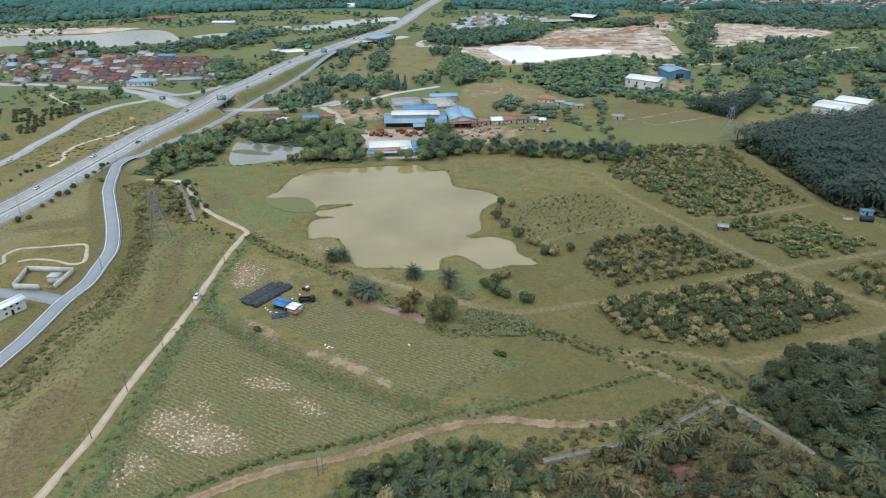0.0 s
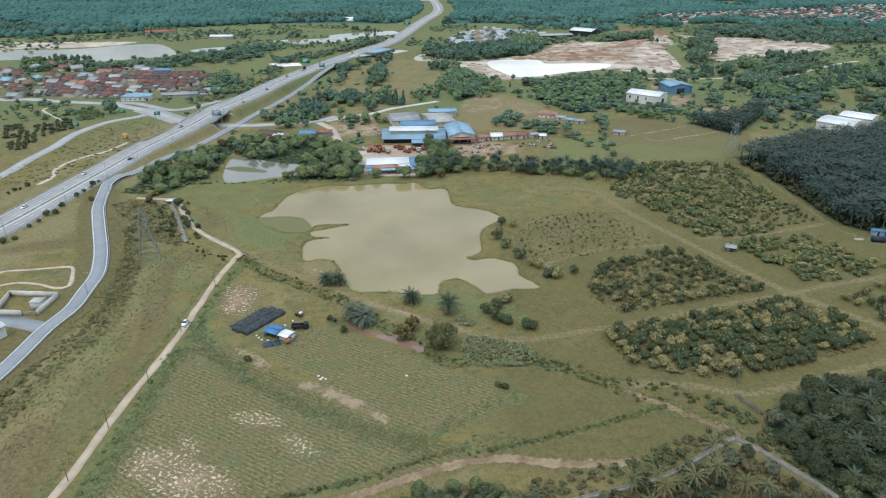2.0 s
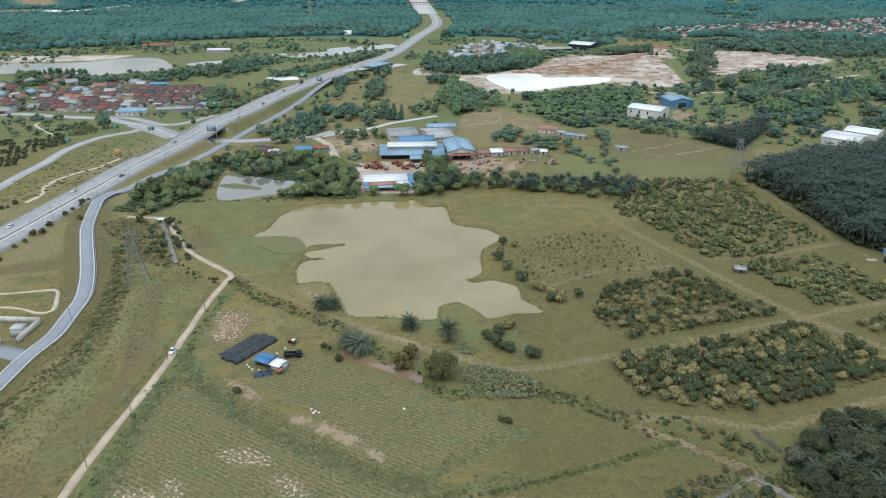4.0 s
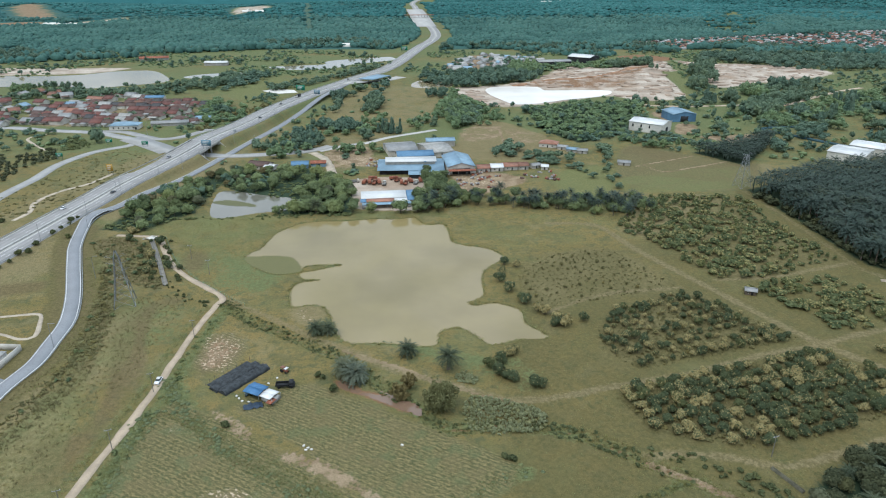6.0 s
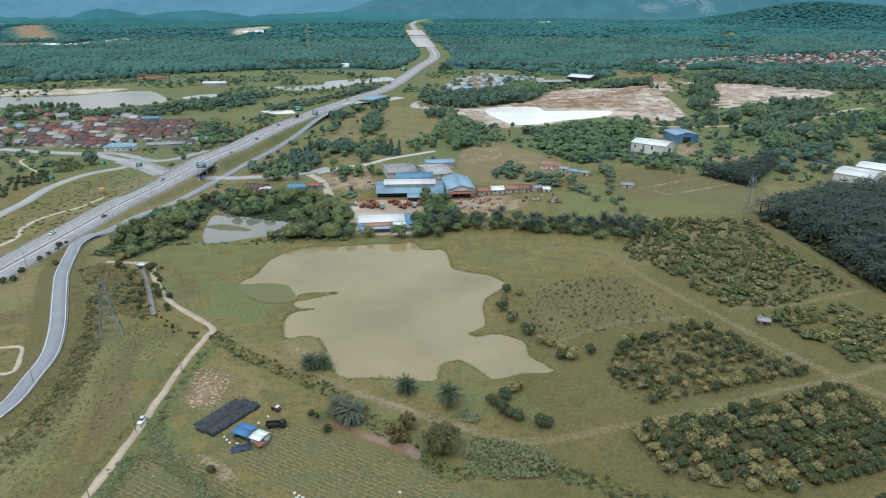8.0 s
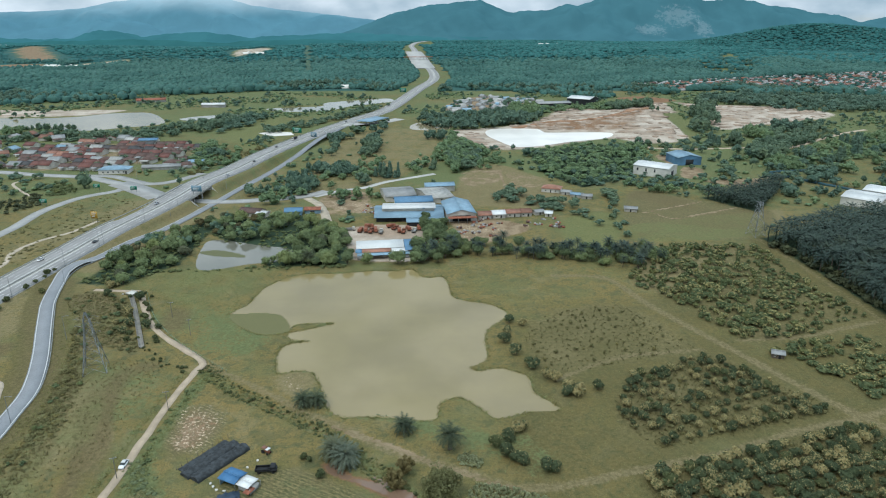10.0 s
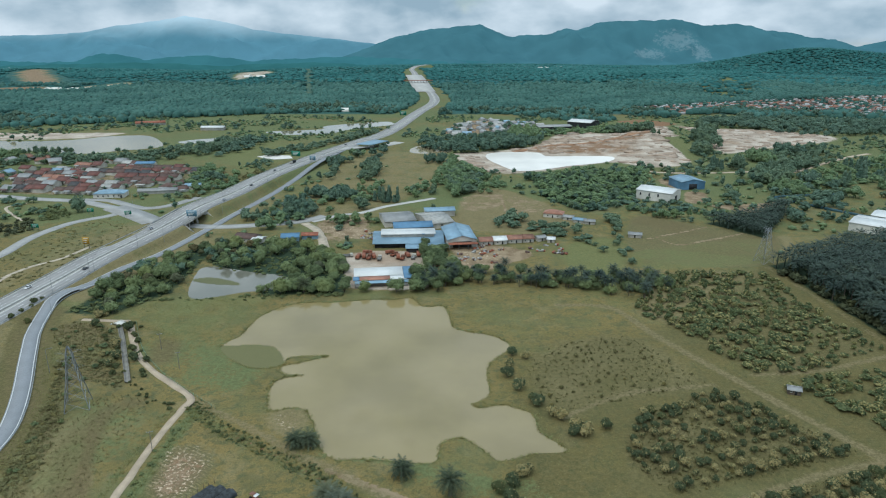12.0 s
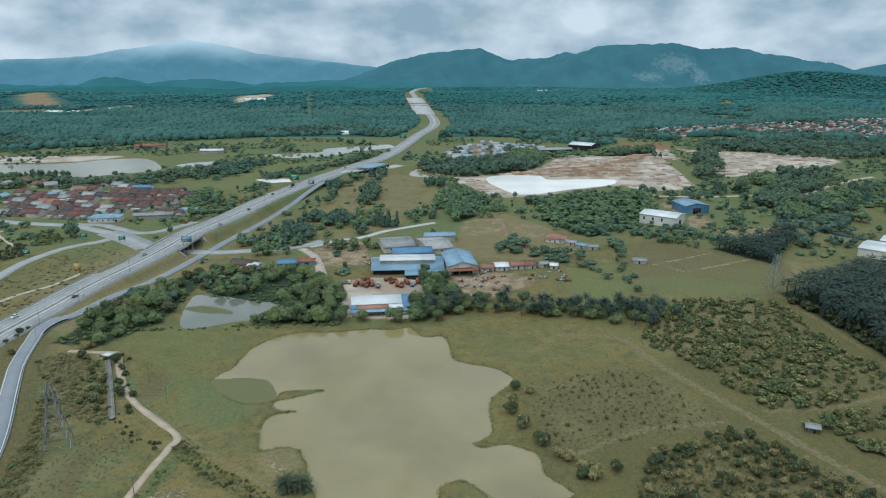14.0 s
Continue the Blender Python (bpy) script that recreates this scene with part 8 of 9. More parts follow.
# vehicles on the roads
def car(label, at, turn, paint, z=None, name="car", group=""):
    """A saloon car: bevelled body, cabin, panes, wheels and lamps."""
    t = thing(name, label, "car", (*at, float(land(*at)) + 0.12 if z is None else z), turn, group)
    h = Heap()
    for y0 in (-0.86,):
        v = [(-2.1, y0, 0.3), (2.1, y0, 0.3), (2.15, y0, 0.62), (1.2, y0, 0.86), (-1.9, y0, 0.92), (-2.15, y0, 0.7)]
        v2 = [(a, -b, c) for a, b, c in v]
        h.add(v + v2, [(0, 1, 2, 5), (5, 2, 3, 4), (7, 6, 11, 8), (8, 11, 10, 9), (1, 7, 8, 2), (2, 8, 9, 3), (3, 9, 10, 4), (4, 10, 11, 5), (5, 11, 6, 0)])
    body = part("body", h.mesh("body", paint), t)
    h = Heap()
    v = [(-1.7, -0.8, 0.9), (0.95, -0.8, 0.88), (0.3, -0.62, 1.42), (-1.1, -0.62, 1.44)]
    v2 = [(a, -b, c) for a, b, c in v]
    h.add(v + v2, [(0, 1, 2, 3), (5, 4, 7, 6), (1, 5, 6, 2), (4, 0, 3, 7)])
    part("cabin_glass", h.mesh("cabin_glass", M_GLASS), t, "dark glass")
    part("roof", boxes("roof", paint, (-1.12, -0.63, 1.42, 0.32, 0.63, 1.47)), t)
    for x in (-1.3, 1.3):
        for s in (-1, 1):
            h = Heap()
            a = np.arange(10) / 10 * 2 * np.pi
            k = np.arange(10)
            v = np.concatenate([np.stack([x + np.cos(a) * 0.32, 0 * a + s * 0.88 - s * o, 0.32 + np.sin(a) * 0.32], 1) for o in (0.0, 0.2)])
            h.add(v, np.stack([k, (k + 1) % 10, 10 + (k + 1) % 10, 10 + k], 1))
            h.add(np.concatenate([v, [[x, s * 0.88, 0.32]]]), np.stack([k, (k + 1) % 10, np.full(10, 20)], 1))
            part("wheel", h.mesh("wheel", M_TYRE), t)
    for s in (-0.6, 0.6):
        part("headlight", boxes("headlight", M_WHITE, (2.1, s - 0.16, 0.58, 2.17, s + 0.16, 0.7)), t)
    return t


M_CARW, M_CARD, M_CARR = plain("white_car_paint", (0.72, 0.72, 0.72), 0.3, vary=0.05, spec=0.5), plain("dark_car_paint", (0.03, 0.03, 0.035), 0.3, vary=0.05, spec=0.5), plain("silver_car_paint", (0.35, 0.36, 0.38), 0.3, 0.3, vary=0.05)
car("white saloon car on the farm road", (-101.6, 231), -90, M_CARW)


def on_motorway(y, off):
    """Place and heading on the motorway at a distance off its centre line."""
    k = int(np.argmin(np.abs(HWY[:, 1] - y)))
    d = HWY[min(k + 1, len(HWY) - 1)] - HWY[max(k - 1, 0)]
    d = d / np.linalg.norm(d)
    p = HWY[k] + np.array([-d[1], d[0]]) * off
    return p, math.degrees(math.atan2(d[1], d[0])), float(deck_height(p[1])) + 0.03


for y, off, paint, flip, word in [(352, 7, M_CARW, 180, "white"), (412, 8.5, M_CARW, 180, "white"), (447, -4.5, M_CARD, 0, "dark"), (520, 5.0, M_CARR, 180, "silver"), (668, -4, M_CARD, 0, "dark"), (610, -8, M_CARR, 0, "silver"), (742, 5, M_CARD, 180, "dark"), (850, -5, M_CARW, 0, "white"), (935, 6, M_CARD, 180, "dark")]:
    p, a, z = on_motorway(y, off)
    car(word + " car driving on the motorway", (p[0], p[1]), a + flip, paint, z, group="cars on the motorway")
p, a, z = on_motorway(792, 6.5)
bus = truck("dark box lorry on the motorway", (p[0], p[1]), a + 180, M_WHITE, M_DARK, 11, load=M_DARK, name="box_lorry", tall=1.2)
bus.location.z = z


# ---- the village ----
vr = np.random.default_rng(21)
VILLAGE_DENSE = [(-402, 662), (-436, 735), (-404, 800), (-345, 806), (-276, 786), (-252, 740), (-278, 704), (-312, 664), (-350, 655)]
ROOFS = [("brown tiled", M_TILE2, "gable"), ("dark red tiled", M_TILE, "gable"), ("brown tiled", M_TILE2, "hip"), ("orange tiled", M_TILE3, "gable"), ("rust-red sheet", M_ORANGE, "gable"), ("grey sheet", M_GREYROOF, "gable"), ("dark red tiled", M_TILE, "hip"), ("faded blue sheet", M_PALEBLUE, "gable"), ("pale sheet", M_CONC, "gable"), ("dark grey tiled", M_SLATE, "gable")]
homes = []
for k, (word, m, form) in enumerate(ROOFS):
    w, d = 9.6 + k % 3 * 1.2, 10.5 + k % 2 * 1.5
    t = thing("house", f"single-storey terraced village house with {word} roof", "house", group="houses of the village")
    part("wall", gable_wall(w, d, 3.1, 5.2 if form == "gable" else 3.1, (M_WHITE, M_WALL)[k % 2]), t)
    part("roof", hip_roof(w, d, 3.1, 5.6, m) if form == "hip" else gable_roof(w, d, 3.1, 5.3 + 0.3 * (k % 2), m, 0.5), t)
    h = Heap()
    x0, x1, y0, y1 = -w * 0.45, w * (0.1 + 0.1 * (k % 4)), -d / 2 - 4.0, -d / 2 - 0.4
    v = [(x0, y0, 2.4), (x1, y0, 2.4), (x1, y1, 3.0), (x0, y1, 3.0)]
    v += [(a, b, c + 0.12) for a, b, c in v]
    h.add(v, [(0, 3, 2, 1), (4, 5, 6, 7), (0, 1, 5, 4), (1, 2, 6, 5), (2, 3, 7, 6), (3, 0, 4, 7)])
    for px_ in (x0 + 0.2, x1 - 0.2):
        box(h, px_ - 0.08, y0 + 0.1, -0.3, px_ + 0.08, y0 + 0.26, 2.4)
    part("porch", h.mesh("porch", (M_GREYROOF, M_TILE2, M_CONC, M_SLATE)[k % 4]), t, "lean-to porch roof on posts")
    homes.append(t)
weights = np.array([0.23, 0.15, 0.12, 0.07, 0.03, 0.10, 0.08, 0.03, 0.06, 0.13])
dense = spread(VILLAGE_DENSE, 10.6, vr, radians(-6), 0.10, 0.90, 17.0)
dense = dense + np.stack([4.5 * np.sin(dense[:, 1] * 0.11), 3.5 * np.sin(dense[:, 0] * 0.045)], 1)
dense = dense[vnoise(dense[:, 0], dense[:, 1], 34, 52) > 0.2]
loose_lots = spread(VILLAGE, 19, vr, radians(-14), 0.25, 0.62, 21)
loose_lots = loose_lots[depth_in(loose_lots[:, 0], loose_lots[:, 1], np.array(VILLAGE_DENSE, float), 60) < -10]
lots = np.concatenate([dense, loose_lots])
used_home = set()
row_kind = {}
for i, ((x, y), z) in enumerate(zip(lots, land(lots[:, 0], lots[:, 1]))):
    block = (int((y + 0.1 * x) // 18), int(x // 48))
    k = row_kind.setdefault(block, int(vr.choice(len(homes), p=weights)))
    if vr.random() < 0.5 or i >= len(dense):
        k = int(vr.choice(len(homes), p=weights))
    m = pose(x, y, z, 0, 0, -6 + vr.choice([0, 0, 0, 180] if i < len(dense) else [0, 90, 180, 40]) + vr.uniform(-3, 3))
    s = vr.uniform(0.9, 1.1)
    if k in used_home:
        c = copy_thing(homes[k], m)
        c.scale = (s, s, s * vr.uniform(0.95, 1.15))
    else:
        used_home.add(k)
        homes[k].matrix_basis = m
building("hall", "long village hall with a light blue roof", "hall", (-298, 648), 6, 26, 14, 4.0, 6.5, M_PALEBLUE, M_WHITE, True, windows=tuple((-1, -9 + 4.5 * k, 1.2, 1.6, 1.4) for k in range(5)), doors=((-1, 11, 1.6, 2.4),))
building("hall", "low hall with a bright blue roof", "hall", (-236, 683), 6, 14, 9, 3.5, 5.2, M_PALEBLUE, M_WHITE, windows=((-1, 0, 1.2, 1.6, 1.2),))
building("hall", "shed with a deep blue sheet roof", "hall", (-331, 800), 6, 20, 12, 4, 5.5, M_BLUE, M_WALL)
building("hall", "low long shed with dark grey roof", "hall", (-262, 664), 12, 34, 9, 3, 4.6, M_GREYROOF, M_CONC)
stuff_trees("village_trees", np.concatenate([dense[vr.random(len(dense)) < 0.5] + [4, 9.0], spread(VILLAGE_DENSE, 21, vr, 0.3, 0.5, 0.45), loose_lots + [8, 8], loose_lots + [-9, 5]]), vr, 7.0, 6.5, M_BELT, "garden trees between the village houses", "mid")


def far_houses(name, places, material, label, size):
    h = Heap()
    for (x, y), z in zip(places, land(places[:, 0], places[:, 1])):
        w, d, e = size * vr.uniform(0.7, 1.3), size * vr.uniform(0.6, 0.85), 2.6
        a = vr.choice([0.3, 0.3, 1.87]) + vr.uniform(-0.1, 0.1)
        v = np.array([(-w, -d, 0), (w, -d, 0), (w, d, 0), (-w, d, 0), (-w, -d, e), (w, -d, e), (w, d, e), (-w, d, e), (-w, 0, e + d * 0.55), (w, 0, e + d * 0.55)], float)
        v = np.stack([x + v[:, 0] * np.cos(a) - v[:, 1] * np.sin(a), y + v[:, 0] * np.sin(a) + v[:, 1] * np.cos(a), z + v[:, 2]], 1)
        h.add(v, [(0, 1, 5, 4), (1, 2, 6, 5), (2, 3, 7, 6), (3, 0, 4, 7), (4, 5, 9, 8), (6, 7, 8, 9)])
        h.add(v, [(5, 6, 9), (7, 4, 8)])
    return tagged(new(name, h.mesh(name, material)), label, "houses", kind="stuff")


far_houses("far_sheds", np.concatenate([spread([(-2450, 3400), (-1950, 3400), (-1900, 3480), (-2450, 3480)], 46, vr, 0.1, 0.4, 0.5), spread([(420, 3380), (690, 3360), (690, 3430), (430, 3440)], 40, vr, 0.1, 0.4, 0.5), spread([(-1190, 1975), (-985, 1960), (-975, 2010), (-1180, 2030)], 26, vr, 0.05, 0.2, 0.7), spread([(-700, 2480), (-640, 2480), (-640, 2560), (-700, 2560)], 26, vr, 0.1, 0.3, 0.7), spread([(-225, 1400), (-120, 1400), (-110, 1470), (-215, 1480)], 28, vr, 0.1, 0.4, 0.5)]), M_WHITE, "far white sheds among the woods", 12)
far_lots = spread(VILLAGE_FAR, 14, vr, 0.3, 0.35, 0.85)
pick = vr.random(len(far_lots))
far_houses("far_town_red", far_lots[pick < 0.4], M_TILE3, "far town of small red-roofed houses", 5.2)
far_houses("far_town_pale", far_lots[(pick >= 0.4) & (pick < 0.75)], M_GREYROOF, "far town of small pale houses", 5.2)
far_houses("far_town_brown", far_lots[pick >= 0.75], M_TILE2, "far town of small brown-roofed houses", 5.5)
town_trees = spread(VILLAGE_FAR, 20, vr, 0.1, 0.45, 0.6)
stuff_trees("town_trees", town_trees, vr, 12, 9, M_HAZEFOREST, "trees among the houses of the far town", "low")
works_lots = spread(PLANT_FAR, 17, vr, 0.2, 0.4, 0.75)
far_houses("far_works", works_lots[::4], M_CONC, "pale sheds of a far works", 7)
far_houses("far_works_grey", np.concatenate([works_lots[1::4], works_lots[3::4]]), M_GREYROOF, "grey sheds of a far works", 7)
far_houses("far_works_blue", works_lots[2::8], M_PALEBLUE, "blue-roofed sheds of a far works", 6)
stuff_trees("works_trees", spread(PLANT_FAR, 20, vr, 0.5, 0.5, 0.6), vr, 9, 9, M_WELL, "trees between the sheds of a far works", "mid")
# the open hall's inner shade is painted as dark walls
building("far_hall", "large open hall with pale blue-grey roof", "warehouse", (243, 1165), -35, 40, 38, 9, 12, M_WHITEROOF, M_DARK)
building("far_shed", "low far shed with grey sheet roof", "warehouse", (185, 1125), 12, 56, 24, 6, 8, M_GREYROOF, M_DARK)
building("lake_shed", "long rusty shed by the lake", "shed", (-488, 1185), 20, 46, 16, 4, 6.5, M_RUST, M_CONC)
building("lake_shed", "long white-roofed shed by the lake", "shed", (-360, 1118), 4, 36, 14, 4.5, 6.5, M_WHITEROOF, M_CONC)

# compound and white house by the slip road
comp = thing("walled_compound", "roofless compound with pale rendered walls", "enclosure", (-173, 246.5, 0), 0)
for k, (a, b) in enumerate([((-8.4, -8.4), (-11.6, 7.6)), ((-11.6, 7.6), (9.6, 6.2)), ((9.6, 6.2), (9.2, -8.8)), ((3.0, -9.0), (-8.4, -8.4))]):
    a, b = np.array(a), np.array(b)
    n = np.array([-(b - a)[1], (b - a)[0]]) / np.linalg.norm(b - a) * 0.16
    h = Heap()
    v = [(*(a - n), -0.4), (*(b - n), -0.4), (*(b + n), -0.4), (*(a + n), -0.4)]
    v += [(x, y, 2.6) for x, y, z in v]
    h.add(v, [(0, 3, 2, 1), (4, 5, 6, 7), (0, 1, 5, 4), (1, 2, 6, 5), (2, 3, 7, 6), (3, 0, 4, 7)])
    part("wall", h.mesh("wall", M_WALL), comp)
tank = part("tank_house", boxes("tank_house", M_CONC, (4.2, -4.6, -0.3, 8.6, -0.6, 3.6), (4.0, -4.8, 3.6, 8.8, -0.4, 3.85)), comp)
part("tank_door", boxes("tank_door", M_STEEL, (5.4, -4.68, 0, 6.6, -4.6, 2.1)), tank)
entry = part("gate", boxes("gate", M_STEEL, (3.25, -8.96, 1.9, 9.0, -8.88, 2.0)), comp, "grey barred steel gate")
for x in (3.1, 9.0):
    part("gate_post", boxes("gate_post", M_STEEL, (x, -8.98, 0, x + 0.15, -8.86, 2.2)), comp)
part("rail", boxes("rail", M_STEEL, (3.25, -8.96, 0.2, 9.0, -8.88, 0.3)), entry)
for k in range(10):
    part("bar", boxes("bar", M_STEEL, (3.4 + 0.55 * k, -8.95, 0.1, 3.48 + 0.55 * k, -8.89, 1.9)), entry)
building("white_house", "white two-storey building beside the slip road", "house", (-171.5, 219.0), 62, 11.0, 4.6, 4.6, 5.3, M_WHITEROOF, M_WHITE, windows=((-1, -2.4, 3.2, 1.2, 1.1), (-1, 0, 3.2, 1.2, 1.1), (-1, 2.4, 3.2, 1.2, 1.1), (-1, -2.4, 1, 1.2, 1.1), (-1, 2.4, 1, 1.2, 1.1), (2, 0, 3.2, 1.2, 1.1)), doors=((-1, 0, 1.0, 2.1),))
ribbon("pavement_yard", [(-205, 219), (-176, 216)], 8.5, 0.08, M_CONC, "pale concrete yard beside a white building", 4, "pavement")


# ---- road furniture ----
def strip_line(name, line, off, half, lift, material, label, high=None, dash=None, step=4.0):
    """Painted lines along a road: one mesh, dashes as separate pieces."""
    c = curve(line, step=step)
    d = np.gradient(c, axis=0)
    n = np.stack([-d[:, 1], d[:, 0]], 1) / np.linalg.norm(d, axis=1)[:, None]
    a, b = c + n * (off - half), c + n * (off + half)
    z = (high(c[:, 1]) if high is not None else np.maximum(np.maximum(land(*(c + n * 3.4).T), land(*(c - n * 3.4).T)), land(*c.T))) + lift
    if high is None:
        z = np.maximum(z, np.convolve(np.pad(z, 2, mode="edge"), np.ones(5) / 5, "valid"))
    i = np.arange(len(c) - 1)
    if dash:
        i = i[(i % dash) == 0]
    m = len(c)
    me = mesh_of(name, np.concatenate([np.column_stack([a, z]), np.column_stack([b, z])]), np.stack([i, i + 1, m + i + 1, m + i], 1)[:, ::-1], material)
    return tagged(new(name, me), label, "road marking", kind="structure")


for off in (-11.0, -2.0, 2.0, 11.0):
    strip_line("trim_edge_line", HIGHWAY[:18], off, 0.14, 0.035, M_LINE, "white motorway edge line", deck_height)
for off in (-8.0, -5.0, 5.0, 8.0):
    strip_line("trim_lane_dashes", HIGHWAY[:16], off, 0.13, 0.035, M_LINE, "white motorway lane dashes", deck_height, 3)
for off in (-2.9, 2.9):
    strip_line("trim_edge_line", SLIP_ROAD[:19], off, 0.16, 0.10, M_LINE, "white slip road edge line", step=3)
ribbon("kerb_median", HIGHWAY[:18], 0.32, 0.85, M_CONC, "concrete median barrier of the motorway", 8, "barrier", high=deck_height, thick=0.9)
for s in (-1, 1):
    ribbon("barrier", HIGHWAY[:16], 0.13, 0.75, M_STEEL, "grey steel guard rail of the motorway", 8, "barrier", high=deck_height, thick=0.35, offset=s * 11.9)
ribbon("barrier_slip", SLIP_ROAD[:19], 0.12, 0.75, M_STEEL, "grey steel guard rail of the slip road", 4, "barrier", thick=0.35, offset=-3.9)

# the underpass: piers, abutments and deck edge
under = thing("motorway_bridge", "concrete motorway bridge on piers over a road", "bridge", (-198.4, 551, 0), -6.1)
for y, top in ((-7.0, 5.15), (7.0, 5.45)):
    for x in (-10, -6, -2, 2, 6, 10):
        h = Heap()
        h.tube([(x, y, -0.5), (x, y, top - 0.7)], [0.6, 0.6], 10)
        part("pier", h.mesh("pier", M_CONC), under)
    part("pier_cap", boxes("pier_cap", M_CONC, (-11.6, y - 0.8, top - 0.7, 11.6, y + 0.8, top)), under)
for y, top in ((-18.5, 5.0), (18.5, 5.75)):
    part("abutment", boxes("abutment", M_CONC, (-12.4, y - 0.8, -0.6, 12.4, y + 0.8, top)), under)
    for sx in (-1, 1):
        h = Heap()
        v = [(sx * 12.5, y - 0.4, -0.6), (sx * 21.0, y - 0.4, -0.6), (sx * 12.5, y - 0.4, top + 0.9), (sx * 12.5, y + 0.4, -0.6), (sx * 21.0, y + 0.4, -0.6), (sx * 12.5, y + 0.4, top + 0.9)]
        h.add(v, [(0, 1, 2), (3, 5, 4)])
        h.add(v, [(1, 4, 5, 2), (0, 2, 5, 3), (0, 3, 4, 1)])
        part("wing_wall", h.mesh("wing_wall", M_CONC), under, "sloping concrete wing wall")
for sx in (-1, 1):
    for k in range(12):
        y0, y1 = -20 + k * 3.34, -20 + (k + 1) * 3.34 - 0.02
        z0, z1 = (float(deck_height(551 + q)) for q in (y0, y1))
        v = [(sx * 12.3, y0, z0 - 1.3), (sx * 12.3, y1, z1 - 1.3), (sx * 12.3, y1, z1 + 0.95), (sx * 12.3, y0, z0 + 0.95)]
        v += [(a + sx * 0.35, b, c) for a, b, c in v]
        h = Heap()
        h.add(v, [(0, 3, 2, 1), (4, 5, 6, 7), (3, 7, 6, 2), (0, 1, 5, 4), (0, 4, 7, 3), (1, 2, 6, 5)])
        part("parapet", h.mesh("parapet", M_CONC), under, "concrete parapet")


def sign(label, at, z, turn, w, h, up, material, legs=2):
    t = thing("road_sign", label, "sign", (*at, z), turn)
    part("panel", boxes("panel", material, (-w / 2, -0.08, up, w / 2, 0.08, up + h)), t)
    for x in ((-w * 0.35, w * 0.35) if legs == 2 else (0,)):
        part("post", boxes("post", M_STEEL, (x - 0.12, 0.1, -0.6, x + 0.12, 0.34, up + h)), t)
    for k in range(3):
        part("text_bar", boxes("text_bar", M_LINE, (-w * 0.36, -0.11, up + h * (0.2 + 0.26 * k), w * (0.1 + 0.12 * k), -0.085, up + h * (0.3 + 0.26 * k))), t)
    return t


p, a, z = on_motorway(545, -13.5)
sign("blue motorway sign on two posts", p, z - 0.3, a - 90, 8, 4.5, 3.5, M_SIGNBLUE)
p, a, z = on_motorway(815, 14.5)
sign("green motorway sign on two posts", p, z - 0.8, a - 90, 11, 6, 4.5, M_SIGN)
p, a, z = on_motorway(1290, 15)
sign("green motorway sign on two posts", p, z - 0.6, a - 90, 12, 7, 4.5, M_SIGN)
p, a, z = on_motorway(800, -13.5)
sign("blue motorway sign on two posts", p, z - 0.8, a - 90, 7, 5, 3.5, M_SIGNBLUE)
sign("yellow sign on a post in rough grass", (-240, 492), float(land(-240, 492)), -10, 5, 5, 3.2, M_SIGNYEL)
sign("green sign at the junction", (-249, 574), float(land(-249, 574)), 20, 5, 3, 2.6, M_SIGN)
sign("green sign beside the ramp", (-300, 535), float(land(-300, 535)), 10, 5, 3, 2.4, M_SIGN)
sign("green sign beside the ramp", (-283, 582), float(land(-283, 582)), 10, 5, 3, 2.4, M_SIGN)


def lamp_post(at, z, turn, tall=11.0, name="street_lamp", label="tall grey street lamp with a single arm", arms=1, group="street lamps"):
    t = thing(name, label, "street lamp", (*at, z), turn, group)
    h = Heap()
    h.tube([(0, 0, -0.4), (0, 0, tall * 0.5), (0, 0, tall)], [0.13, 0.10, 0.07], 6)
    part("pole", h.mesh("pole", M_STEEL), t)
    for s in (1, -1)[:arms]:
        part("arm", boxes("arm", M_STEEL, (min(0, s * 2.2), -0.05, tall - 0.1, max(0, s * 2.2), 0.05, tall)), t)
        part("lamp_head", boxes("lamp_head", M_STEEL, (s * 2.2 - 0.4, -0.14, tall - 0.16, s * 2.2 + 0.4, 0.14, tall + 0.02)), t)
    return t


lamp = None
for y in list(range(320, 760, 40)):
    p, a, z = on_motorway(y, -12.6)
    if lamp is None:
        lamp = lamp_post(p, z - 0.2, a + 90)
    else:
        copy_thing(lamp, pose(p[0], p[1], z - 0.2, 0, 0, a + 90))
for x, y, a in [(-156, 254, 0), (-171, 318, 40), (-205, 380, 60), (-213, 440, 0), (-195, 500, 20), (-180, 580, 0), (-340, 668, 90), (-305, 645, 90), (-270, 618, 90), (-160, 570, 90), (-130, 577, 90)]:
    copy_thing(lamp, pose(x + 4.5, y, float(land(x + 4.5, y)), 0, 0, a))


def power_pole(at, tall=8.5, twin=False):
    t = thing("power_pole", "grey concrete power pole with a crossarm", "pole", (*at, float(land(*at))), 20, "power poles along the farm road")
    for x in ((-0.7, 0.7) if twin else (0,)):
        h = Heap()
        h.tube([(x, 0, -0.5), (x, 0, tall)], [0.14, 0.09], 6)
        part("pole", h.mesh("pole", M_CANAL), t)
    part("crossarm", boxes("crossarm", M_STEEL, (-1.1, -0.07, tall - 0.5, 1.1, 0.07, tall - 0.36)), t)
    for x in (-0.9, 0.9):
        part("insulator", boxes("insulator", M_WHITE, (x - 0.06, -0.06, tall - 0.36, x + 0.06, 0.06, tall - 0.12)), t)
    return t


